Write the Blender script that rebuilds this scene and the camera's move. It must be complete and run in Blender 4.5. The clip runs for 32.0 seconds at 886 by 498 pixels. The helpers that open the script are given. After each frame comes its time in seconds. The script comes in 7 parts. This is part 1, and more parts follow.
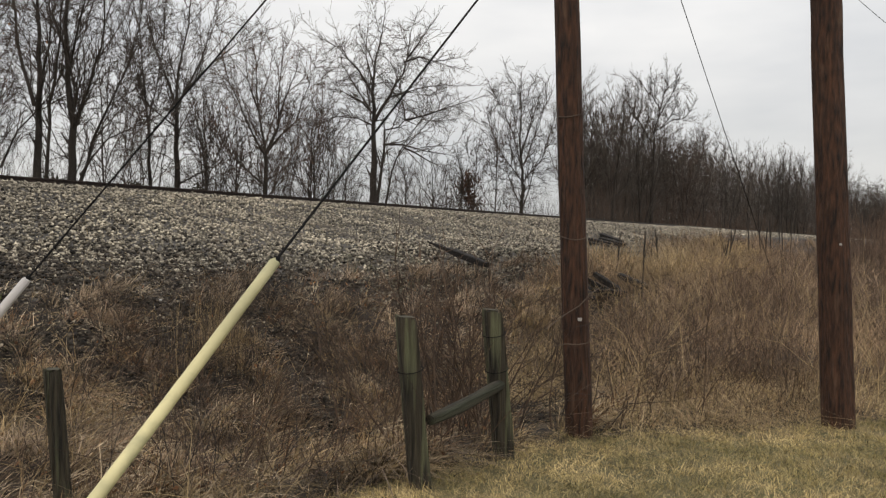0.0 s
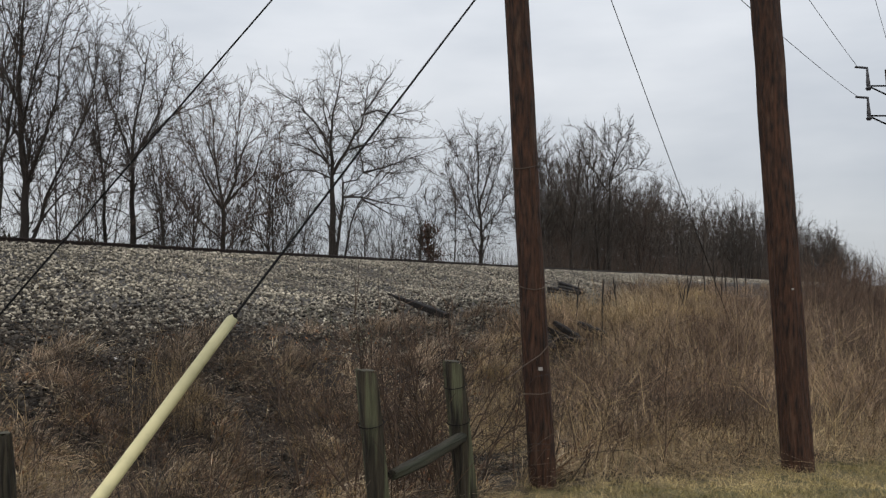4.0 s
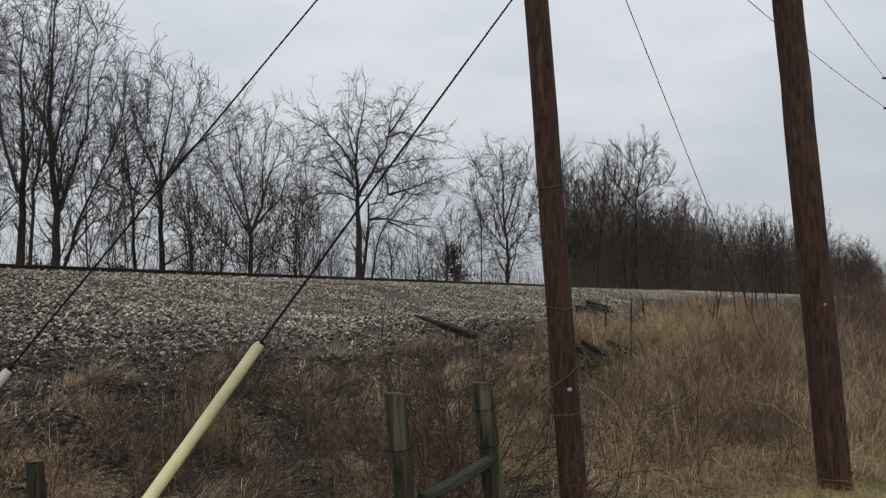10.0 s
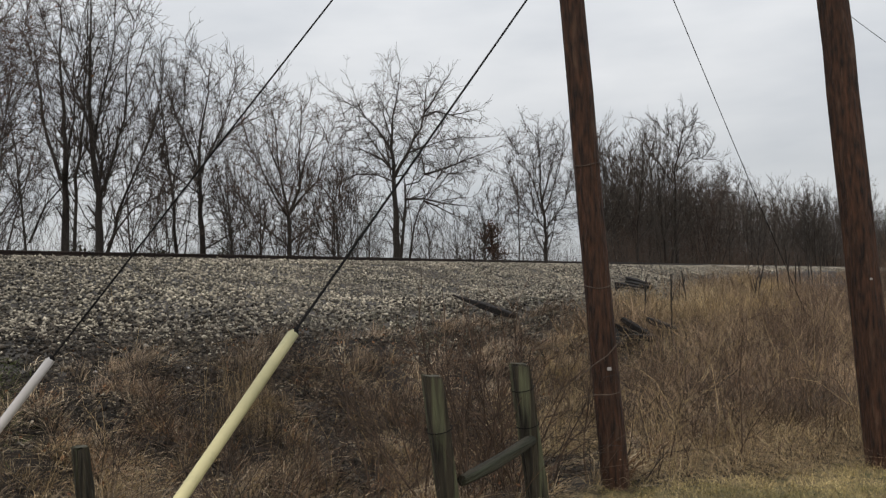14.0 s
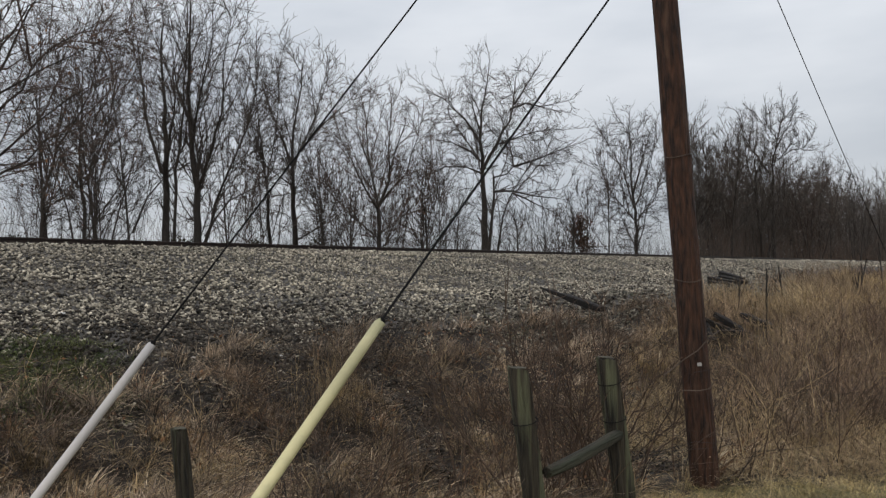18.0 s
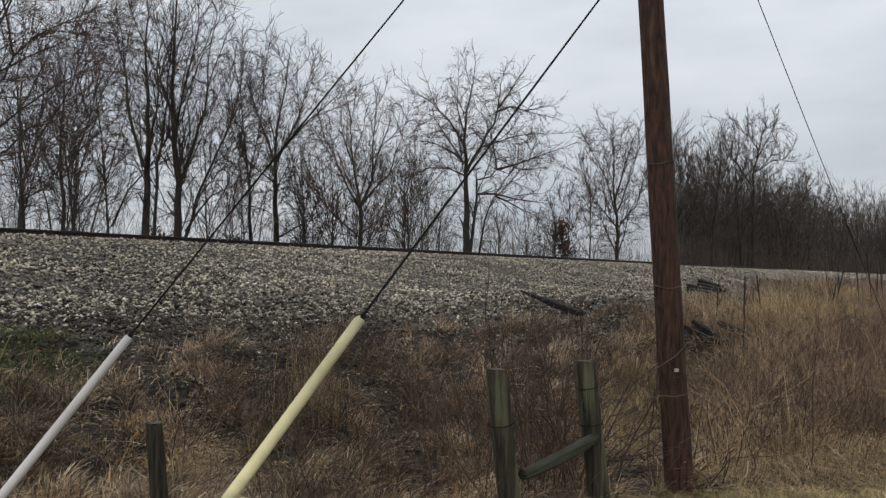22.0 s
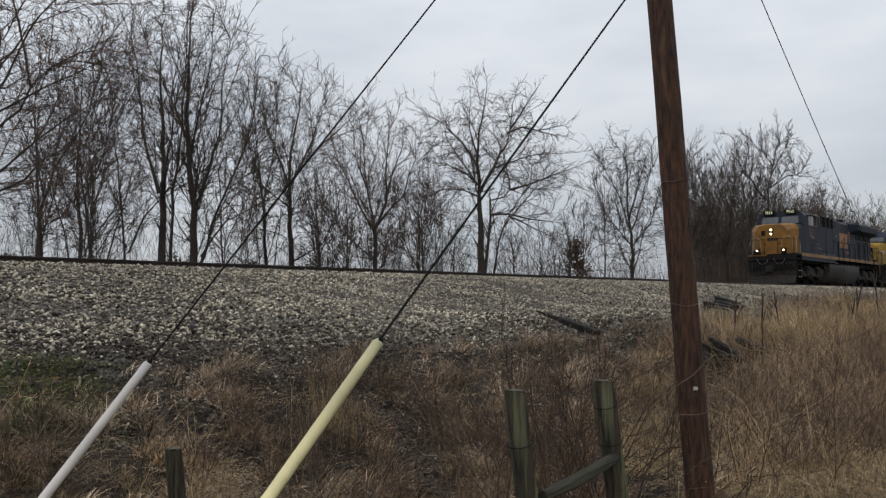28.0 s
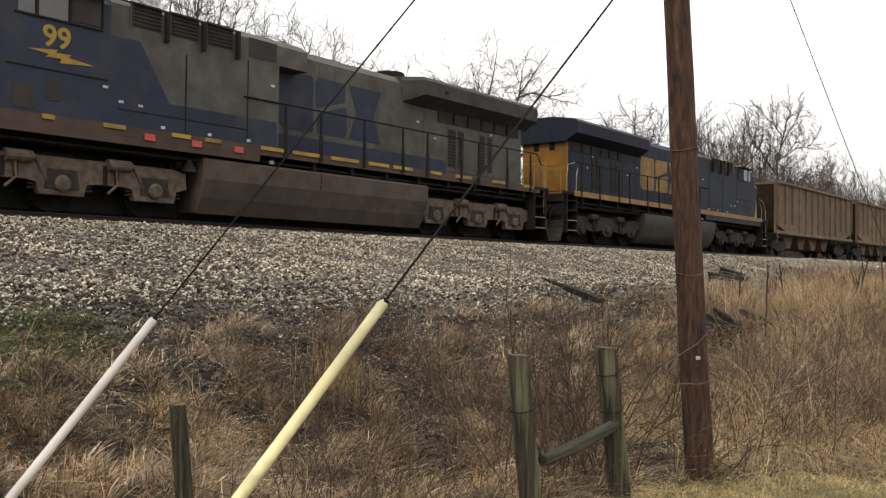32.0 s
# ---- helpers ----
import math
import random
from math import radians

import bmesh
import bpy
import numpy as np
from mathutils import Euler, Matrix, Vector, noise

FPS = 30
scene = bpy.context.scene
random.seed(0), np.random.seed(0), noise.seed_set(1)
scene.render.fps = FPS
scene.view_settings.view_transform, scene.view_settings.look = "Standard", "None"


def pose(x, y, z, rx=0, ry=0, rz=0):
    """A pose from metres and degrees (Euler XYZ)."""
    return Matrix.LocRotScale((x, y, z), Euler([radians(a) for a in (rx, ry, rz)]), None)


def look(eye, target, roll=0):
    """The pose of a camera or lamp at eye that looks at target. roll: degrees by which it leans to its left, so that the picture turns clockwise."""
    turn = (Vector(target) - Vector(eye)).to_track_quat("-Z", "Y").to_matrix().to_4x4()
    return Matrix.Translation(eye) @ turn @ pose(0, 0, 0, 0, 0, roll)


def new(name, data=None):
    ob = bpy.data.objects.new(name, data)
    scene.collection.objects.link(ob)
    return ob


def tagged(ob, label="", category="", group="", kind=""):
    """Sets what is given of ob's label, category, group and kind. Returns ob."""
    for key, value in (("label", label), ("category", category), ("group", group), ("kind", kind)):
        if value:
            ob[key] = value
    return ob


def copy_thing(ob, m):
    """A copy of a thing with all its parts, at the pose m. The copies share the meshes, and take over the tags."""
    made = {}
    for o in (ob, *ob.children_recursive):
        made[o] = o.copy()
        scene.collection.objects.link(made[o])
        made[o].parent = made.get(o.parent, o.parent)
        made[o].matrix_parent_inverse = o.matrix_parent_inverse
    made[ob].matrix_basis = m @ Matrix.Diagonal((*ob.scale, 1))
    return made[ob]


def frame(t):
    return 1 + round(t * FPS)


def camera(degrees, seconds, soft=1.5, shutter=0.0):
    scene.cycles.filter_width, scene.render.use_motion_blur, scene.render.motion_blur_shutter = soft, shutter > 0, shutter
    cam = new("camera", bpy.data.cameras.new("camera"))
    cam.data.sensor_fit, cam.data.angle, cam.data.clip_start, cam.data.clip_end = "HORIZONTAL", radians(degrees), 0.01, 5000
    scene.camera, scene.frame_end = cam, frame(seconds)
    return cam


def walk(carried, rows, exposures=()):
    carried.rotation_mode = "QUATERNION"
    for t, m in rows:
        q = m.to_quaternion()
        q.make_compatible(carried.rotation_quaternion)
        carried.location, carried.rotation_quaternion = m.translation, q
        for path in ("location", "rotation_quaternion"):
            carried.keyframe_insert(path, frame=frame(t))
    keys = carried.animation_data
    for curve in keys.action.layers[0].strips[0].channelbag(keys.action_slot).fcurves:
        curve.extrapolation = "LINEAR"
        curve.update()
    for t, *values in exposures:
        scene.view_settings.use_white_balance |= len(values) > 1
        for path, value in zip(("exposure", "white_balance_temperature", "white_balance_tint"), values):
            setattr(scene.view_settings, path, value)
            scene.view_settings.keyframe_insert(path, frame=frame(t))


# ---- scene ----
from mathutils.kdtree import KDTree

# One place: a rail embankment seen from a lawn edge. x right, y ahead, z up, metres.
cam = camera(53.2, 32.0, 1.3)
PATH = [
    (0, (-0.031, 0.008, 1.645), (0.013, 2.008, 1.619), 1.08),
    (0.5, (-0.028, -0.005, 1.650), (0.037, 1.994, 1.622), 0.48),
    (1, (-0.028, -0.004, 1.652), (0.022, 1.995, 1.627), -0.02),
    (1.5, (-0.022, -0.012, 1.658), (0.020, 1.988, 1.634), -0.52),
    (2, (-0.026, -0.005, 1.655), (0.025, 1.995, 1.663), -0.52),
    (2.5, (-0.024, -0.008, 1.658), (0.050, 1.989, 1.731), -0.23),
    (3, (-0.028, -0.009, 1.653), (0.077, 1.986, 1.758), 0.06),
    (3.5, (-0.027, -0.008, 1.651), (0.098, 1.986, 1.750), 0.15),
    (5.5, (-0.024, -0.006, 1.657), (0.119, 1.989, 1.690), -0.15),
    (6, (-0.026, 0.002, 1.657), (0.043, 2.001, 1.659), -0.43),
    (6.5, (-0.024, -0.014, 1.659), (-0.041, 1.986, 1.655), -0.49),
    (7, (-0.028, -0.013, 1.659), (-0.024, 1.986, 1.725), -0.10),
    (7.5, (-0.025, -0.016, 1.656), (-0.028, 1.982, 1.745), 0.20),
    (8, (-0.022, -0.009, 1.658), (-0.026, 1.989, 1.758), 0.20),
    (8.5, (-0.021, -0.013, 1.658), (-0.028, 1.985, 1.746), 0.10),
    (9, (-0.021, 0.000, 1.660), (-0.016, 1.998, 1.743), -0.40),
    (9.5, (-0.019, -0.005, 1.664), (0.018, 1.992, 1.764), -0.91),
    (10, (-0.021, 0.003, 1.661), (0.053, 1.997, 1.797), -0.93),
    (10.5, (-0.022, 0.007, 1.662), (0.059, 1.999, 1.822), -1.03),
    (11, (-0.016, -0.007, 1.667), (0.043, 1.987, 1.816), -1.32),
    (11.5, (-0.016, -0.003, 1.665), (-0.003, 1.994, 1.770), -1.10),
    (12, (-0.012, 0.000, 1.668), (-0.070, 1.999, 1.713), -0.98),
    (12.5, (-0.023, -0.015, 1.669), (-0.081, 1.984, 1.697), -0.88),
    (13, (-0.012, 0.004, 1.668), (-0.049, 2.003, 1.730), -1.39),
    (13.5, (-0.011, 0.025, 1.676), (-0.018, 2.023, 1.767), -1.70),
    (15.5, (0.013, 0.045, 1.684), (-0.046, 2.044, 1.726), -2.88),
    (16, (0.012, 0.051, 1.681), (-0.080, 2.049, 1.694), -2.27),
    (16.5, (0.009, 0.038, 1.674), (-0.103, 2.034, 1.723), -1.06),
    (17, (0.009, 0.046, 1.676), (-0.110, 2.041, 1.753), -0.86),
    (17.5, (0.012, 0.031, 1.679), (-0.151, 2.023, 1.739), -1.74),
    (18, (0.006, 0.009, 1.677), (-0.206, 1.996, 1.755), -1.22),
    (18.5, (0.006, 0.008, 1.676), (-0.181, 1.997, 1.767), -0.43),
    (19, (0.001, 0.008, 1.671), (-0.148, 2.001, 1.742), 0.15),
    (19.5, (-0.002, 0.016, 1.666), (-0.162, 2.009, 1.717), 0.46),
    (20, (0.001, 0.008, 1.670), (-0.175, 1.999, 1.730), 0.66),
    (20.5, (0.004, -0.002, 1.670), (-0.176, 1.989, 1.741), 0.37),
    (21, (0.001, 0.006, 1.669), (-0.172, 1.997, 1.739), 0.36),
    (21.5, (0.002, 0.012, 1.669), (-0.170, 2.003, 1.744), 0.26),
    (22, (0.005, 0.009, 1.669), (-0.165, 2.000, 1.750), 0.16),
    (22.5, (0.004, 0.012, 1.671), (-0.165, 2.003, 1.754), -0.04),
    (23, (0.004, 0.010, 1.671), (-0.172, 2.001, 1.753), -0.24),
    (23.5, (0.004, 0.004, 1.673), (-0.187, 1.993, 1.752), -0.33),
    (24, (0.009, 0.009, 1.671), (-0.199, 1.996, 1.753), -0.22),
    (24.5, (0.012, 0.001, 1.675), (-0.197, 1.988, 1.762), -0.12),
    (26.5, (0.013, 0.003, 1.674), (-0.201, 1.989, 1.770), -0.12),
    (27, (0.010, 0.005, 1.674), (-0.226, 1.988, 1.778), -0.41),
    (27.5, (0.001, -0.005, 1.673), (-0.242, 1.977, 1.788), -1.01),
    (28, (-0.001, -0.003, 1.670), (-0.203, 1.983, 1.799), -0.73),
    (28.5, (-0.003, 0.009, 1.668), (-0.186, 1.997, 1.791), -0.53),
    (29, (0.002, -0.003, 1.670), (-0.185, 1.985, 1.778), -0.53),
    (29.5, (0.004, -0.010, 1.669), (-0.190, 1.979, 1.755), -0.23),
    (30, (0.000, 0.000, 1.670), (-0.201, 1.989, 1.734), 0.07),
    (30.5, (-0.000, 0.003, 1.668), (-0.209, 1.991, 1.728), 0.28),
    (31, (0.001, -0.004, 1.667), (-0.213, 1.984, 1.720), 0.38),
    (31.5, (-0.001, 0.002, 1.666), (-0.215, 1.990, 1.708), 0.68),
    (32, (-0.005, 0.004, 1.663), (-0.220, 1.992, 1.713), 0.58),
]
walk(cam, [(t, look(eye, target, roll)) for t, eye, target, roll in PATH],
     [(0.0, 0.06, 7100, 11), (2.0, 0.04, 7000, 11), (3.0, -0.12, 6600, 10), (6.0, -0.18, 6500, 10), (7.0, -0.05, 6500, 10), (8.0, -0.2, 6500, 10), (9.0, -0.28, 6500, 10), (12.0, -0.28, 6500, 10),
      (13.0, -0.14, 6800, 10), (16.0, -0.22, 6550, 10), (18.0, -0.2, 6500, 10), (29.0, -0.2, 6500, 10), (29.5, -0.15, 6500, 10), (30.0, -0.07, 6500, 10), (30.5, 0.16, 6600, 10), (31.0, 0.34, 6950, 11), (31.5, 0.52, 7100, 11), (32.0, 0.63, 7300, 12)])

# ---- sky and light: an even winter overcast ----
world = bpy.data.worlds.new("overcast")
scene.world = world
world.use_nodes = True
wt = world.node_tree
wt.nodes.clear()


def wnode(kind, **kw):
    nd = wt.nodes.new(kind)
    for k, v in kw.items():
        nd.inputs[k].default_value = v
    return nd


sky = wt.nodes.new("ShaderNodeTexSky")
sky.sky_type = "NISHITA"
sky.sun_disc = False
sky.sun_elevation = radians(38)
sky.sun_rotation = radians(200)
w_out = wt.nodes.new("ShaderNodeOutputWorld")
w_bg = wnode("ShaderNodeBackground", Strength=0.1)
w_bg2 = wnode("ShaderNodeBackground", Strength=1.0)
w_mix = wnode("ShaderNodeMixShader", Fac=0.92)
w_co = wt.nodes.new("ShaderNodeTexCoord")
w_sep = wt.nodes.new("ShaderNodeSeparateXYZ")
w_map = wt.nodes.new("ShaderNodeMapping")
w_map.inputs["Scale"].default_value = (1.0, 1.0, 3.4)
w_noise = wnode("ShaderNodeTexNoise", Scale=2.3, Detail=5.0, Roughness=0.5)
w_ramp = wt.nodes.new("ShaderNodeValToRGB")
w_ramp.color_ramp.elements[0].position, w_ramp.color_ramp.elements[1].position = 0.36, 0.66
w_ramp.color_ramp.elements[0].color = (0.47, 0.505, 0.555, 1)
w_ramp.color_ramp.elements[1].color = (0.66, 0.685, 0.72, 1)
w_up = wnode("ShaderNodeMapRange")
for k, v in (("From Min", 0.0), ("From Max", 1.0), ("To Min", 1.0), ("To Max", 2.6)):
    w_up.inputs[k].default_value = v
w_mul = wt.nodes.new("ShaderNodeVectorMath")
w_mul.operation = "SCALE"
wl = wt.links.new
wl(w_co.outputs["Generated"], w_sep.inputs[0])
wl(w_co.outputs["Generated"], w_map.inputs[0])
wl(w_map.outputs[0], w_noise.inputs["Vector"])
wl(w_noise.outputs["Fac"], w_ramp.inputs[0])
wl(w_sep.outputs["Z"], w_up.inputs["Value"])
wl(w_ramp.outputs[0], w_mul.inputs[0])
wl(w_up.outputs[0], w_mul.inputs["Scale"])
wl(w_mul.outputs[0], w_bg2.inputs["Color"])
wl(sky.outputs[0], w_bg.inputs["Color"])
wl(w_bg.outputs[0], w_mix.inputs[1])
wl(w_bg2.outputs[0], w_mix.inputs[2])
wl(w_mix.outputs[0], w_out.inputs[0])

sun_data = bpy.data.lights.new("sun", "SUN")
sun_data.energy, sun_data.angle, sun_data.color = 0.9, radians(25), (1.0, 0.95, 0.88)
sun = new("sun", sun_data)
sun.matrix_world = look((-6, -20, 22), (0, 10, 0))


# ---- materials ----
def mat(name, c1, c2, rough=0.85, scale=6.0, big=0.5, bump=0.3, metal=0.0, island=0.0, stretch=(1, 1, 1), dirt=None, objrand=0.0, spec=0.3, dist=0.02):
    m = bpy.data.materials.new(name)
    m.use_nodes = True
    nt = m.node_tree
    b = nt.nodes["Principled BSDF"]
    b.inputs["Roughness"].default_value = rough
    b.inputs["Metallic"].default_value = metal
    b.inputs["Specular IOR Level"].default_value = spec
    co = nt.nodes.new("ShaderNodeTexCoord")
    mp = nt.nodes.new("ShaderNodeMapping")
    mp.inputs["Scale"].default_value = stretch
    nt.links.new(co.outputs["Object"], mp.inputs[0])

    def noise_tex(s, det=6.0):
        nz = nt.nodes.new("ShaderNodeTexNoise")
        nz.inputs["Scale"].default_value = s
        nz.inputs["Detail"].default_value = det
        nt.links.new(mp.outputs[0], nz.inputs["Vector"])
        return nz.outputs["Fac"]

    def mix(fac, a, bb, kind="MIX"):
        mx = nt.nodes.new("ShaderNodeMix")
        mx.data_type, mx.blend_type = "RGBA", kind
        for sock, val in ((mx.inputs[0], fac), (mx.inputs[6], a), (mx.inputs[7], bb)):
            if isinstance(val, (int, float)):
                sock.default_value = val
            elif isinstance(val, tuple):
                sock.default_value = (*val, 1)
            else:
                nt.links.new(val, sock)
        return mx.outputs[2]

    def ramp(fac, lo, hi, c_lo=(0, 0, 0), c_hi=(1, 1, 1)):
        rp = nt.nodes.new("ShaderNodeValToRGB")
        rp.color_ramp.elements[0].position, rp.color_ramp.elements[1].position = lo, hi
        rp.color_ramp.elements[0].color, rp.color_ramp.elements[1].color = (*c_lo, 1), (*c_hi, 1)
        nt.links.new(fac, rp.inputs[0])
        return rp.outputs[0]
    fine = noise_tex(scale)
    col = mix(ramp(fine, 0.32, 0.68), c1, c2)
    if island or objrand:
        src = nt.nodes.new("ShaderNodeNewGeometry").outputs["Random Per Island"] if island else nt.nodes.new("ShaderNodeObjectInfo").outputs["Random"]
        k = island or objrand
        col = mix(1.0, col, ramp(src, 0.0, 1.0, (1 - k, 1 - k, 1 - k), (1 + k, 1 + k, 1 + k * 0.9)), "MULTIPLY")
    wide = noise_tex(big, 4.0)
    col = mix(1.0, col, ramp(wide, 0.3, 0.7, (0.72, 0.72, 0.72), (1.2, 1.18, 1.15)), "MULTIPLY")
    if dirt:
        colour, lo, hi, dscale = dirt
        col = mix(ramp(noise_tex(dscale, 8.0), lo, hi), col, colour)
    nt.links.new(col, b.inputs["Base Color"])
    if bump:
        bp = nt.nodes.new("ShaderNodeBump")
        bp.inputs["Strength"].default_value = bump
        bp.inputs["Distance"].default_value = dist
        nt.links.new(fine, bp.inputs["Height"])
        nt.links.new(bp.outputs[0], b.inputs["Normal"])
    return m


def glow(name, colour, strength):
    m = bpy.data.materials.new(name)
    m.use_nodes = True
    b = m.node_tree.nodes["Principled BSDF"]
    b.inputs["Base Color"].default_value = (*colour, 1)
    b.inputs["Emission Color"].default_value = (*colour, 1)
    b.inputs["Emission Strength"].default_value = strength
    return m


M_lawn = mat("lawn_soil", (0.125, 0.098, 0.048), (0.075, 0.072, 0.030), scale=9, big=0.6, bump=0.5)
# Brown soil taken near black: the shade between grass tufts is in its colour.
M_thatch_shade = mat("thatch", (0.036, 0.025, 0.017), (0.008, 0.006, 0.0045), scale=7, big=0.7, bump=0.8, dist=0.05)
# Far darker than the stones on it: the shade in their gaps is painted here.
M_gravel = mat("gravel_bed", (0.11, 0.10, 0.09), (0.035, 0.032, 0.029), scale=14, big=0.4, bump=1.0, dist=0.05)
M_field = mat("far_field", (0.20, 0.155, 0.09), (0.12, 0.10, 0.055), scale=0.8, big=0.05, bump=0.2)
M_stone = mat("ballast_stone", (0.445, 0.396, 0.326), (0.125, 0.110, 0.090), scale=10, big=0.35, bump=0.4, island=0.9, dirt=((0.13, 0.112, 0.095), 0.54, 0.74, 0.8))
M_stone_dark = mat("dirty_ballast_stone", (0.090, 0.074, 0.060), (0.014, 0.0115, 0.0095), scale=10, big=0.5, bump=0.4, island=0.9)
M_stone_mid = mat("greyed_ballast_stone", (0.225, 0.203, 0.172), (0.062, 0.056, 0.045), scale=10, big=0.4, bump=0.4, island=0.85, dirt=((0.085, 0.085, 0.055), 0.55, 0.75, 1.4))
M_blade_lawn = mat("lawn_blade", (0.53, 0.405, 0.215), (0.165, 0.142, 0.055), scale=1.6, big=0.9, bump=0, island=0.85)
M_blade_dead = mat("dead_grass", (0.43, 0.318, 0.185), (0.105, 0.073, 0.043), scale=1.2, big=0.4, bump=0, island=0.95)
M_blade_grey = mat("grey_matted_grass", (0.350, 0.264, 0.196), (0.056, 0.038, 0.029), scale=1.2, big=0.4, bump=0, island=0.95)
M_blade_rust = mat("rust_brown_grass", (0.27, 0.155, 0.085), (0.085, 0.050, 0.030), scale=1.2, big=0.4, bump=0, island=0.8)
M_blade_tall = mat("tall_dead_grass", (0.365, 0.256, 0.170), (0.060, 0.040, 0.031), scale=0.8, big=0.3, bump=0, island=0.9)
M_blade_gold = mat("golden_grass", (0.475, 0.355, 0.200), (0.235, 0.165, 0.090), scale=1.0, big=0.4, bump=0, island=0.6)
M_blade_pale = mat("pale_dead_grass", (0.60, 0.49, 0.36), (0.27, 0.20, 0.135), scale=1.2, big=0.4, bump=0, island=0.9)
M_rust_stem = mat("rusty_stem", (0.155, 0.100, 0.070), (0.066, 0.046, 0.036), scale=3, big=0.4, bump=0, island=0.55)
# Darker copy of the dead grass for the low layer, where tufts shade it.
M_blade_low_shade = mat("shaded_thatch_blade", (0.134, 0.097, 0.068), (0.041, 0.030, 0.022), scale=1.2, big=0.4, bump=0, island=0.7)
M_twig = mat("bramble_twig", (0.113, 0.074, 0.051), (0.052, 0.035, 0.025), scale=5, big=0.5, bump=0, island=0.5)
M_bark = mat("bark", (0.046, 0.038, 0.032), (0.022, 0.018, 0.016), scale=5, big=0.4, bump=0.6, stretch=(1, 1, 0.25), objrand=0.25)
M_twigs = mat("tree_twigs", (0.075, 0.062, 0.053), (0.045, 0.037, 0.032), scale=1.0, big=0.3, bump=0, objrand=0.2)
# Lighter copy of the tree twigs: the haze of distance is in the colour.
M_hazed_woods = mat("hazed_woods_twigs", (0.105, 0.088, 0.076), (0.062, 0.052, 0.045), scale=1.0, big=0.3, bump=0, objrand=0.25)
M_redtwigs = mat("red_twigs", (0.088, 0.060, 0.046), (0.055, 0.040, 0.032), scale=1.0, big=0.3, bump=0, objrand=0.2)
M_leaf = mat("dry_leaf", (0.26, 0.13, 0.06), (0.14, 0.07, 0.04), scale=2, big=0.5, bump=0, island=0.4)
M_cedar = mat("cedar_leaf", (0.055, 0.042, 0.028), (0.10, 0.045, 0.030), scale=2, big=0.5, bump=0, island=0.4)
M_evergreen = mat("evergreen_leaf", (0.030, 0.034, 0.020), (0.055, 0.045, 0.028), scale=2, big=0.5, bump=0, island=0.4)
M_greenery = mat("green_weed", (0.065, 0.095, 0.024), (0.12, 0.12, 0.045), scale=2, big=0.5, bump=0, island=0.4)
M_pole = mat("creosote_pole", (0.074, 0.033, 0.018), (0.012, 0.007, 0.005), rough=0.8, scale=13, big=2.4, bump=1.2, stretch=(3.0, 3.0, 0.55), dirt=((0.090, 0.050, 0.031), 0.58, 0.74, 6.0), dist=0.03)
M_post = mat("weathered_post", (0.074, 0.061, 0.040), (0.012, 0.0105, 0.0075), scale=14, big=3.0, bump=1.5, stretch=(3, 3, 0.16), dirt=((0.112, 0.114, 0.064), 0.50, 0.63, 5.0), dist=0.05)
M_railwood = mat("weathered_rail", (0.070, 0.062, 0.044), (0.012, 0.012, 0.010), scale=12, big=2.0, bump=1.2, stretch=(0.16, 3, 3), dirt=((0.050, 0.055, 0.034), 0.48, 0.72, 3.0), dist=0.05)
M_vine = mat("dead_vine", (0.13, 0.095, 0.072), (0.06, 0.045, 0.034), scale=6, big=1, bump=0.2)
M_endgrain = mat("end_grain", (0.085, 0.076, 0.05), (0.04, 0.036, 0.025), scale=30, big=3, bump=0.6)
M_yellow_pipe = mat("yellow_plastic", (0.60, 0.54, 0.30), (0.47, 0.43, 0.24), rough=0.55, scale=9, big=1.6, bump=0.08, dirt=((0.27, 0.265, 0.15), 0.47, 0.72, 8.0), spec=0.4)
M_white_pipe = mat("white_plastic", (0.56, 0.525, 0.50), (0.48, 0.45, 0.43), rough=0.5, scale=5, big=1.6, bump=0.05, dirt=((0.40, 0.35, 0.32), 0.6, 0.8, 6.0), spec=0.4)
M_wire = mat("steel_wire", (0.013, 0.012, 0.012), (0.008, 0.008, 0.008), rough=0.8, scale=30, big=3, bump=0.0, spec=0.1)
M_tin = mat("tin_tag", (0.34, 0.32, 0.30), (0.25, 0.235, 0.22), rough=0.5, scale=40, big=5, bump=0.0)
M_rail = mat("rusty_rail", (0.038, 0.025, 0.019), (0.020, 0.014, 0.012), rough=0.6, scale=8, big=0.6, bump=0.3, metal=0.3)
M_tie = mat("tie_wood", (0.085, 0.065, 0.05), (0.04, 0.032, 0.028), scale=9, big=1.0, bump=0.8, stretch=(3, 0.4, 3))
M_oldwood = mat("rotten_wood", (0.014, 0.010, 0.008), (0.005, 0.004, 0.0035), scale=9, big=1.5, bump=0.9, stretch=(0.4, 3, 3))
M_insul = mat("porcelain", (0.05, 0.05, 0.055), (0.035, 0.035, 0.04), rough=0.35, scale=5, big=1, bump=0)
M_litter = mat("pale_litter", (0.62, 0.60, 0.58), (0.45, 0.43, 0.42), scale=20, big=3, bump=0.1)


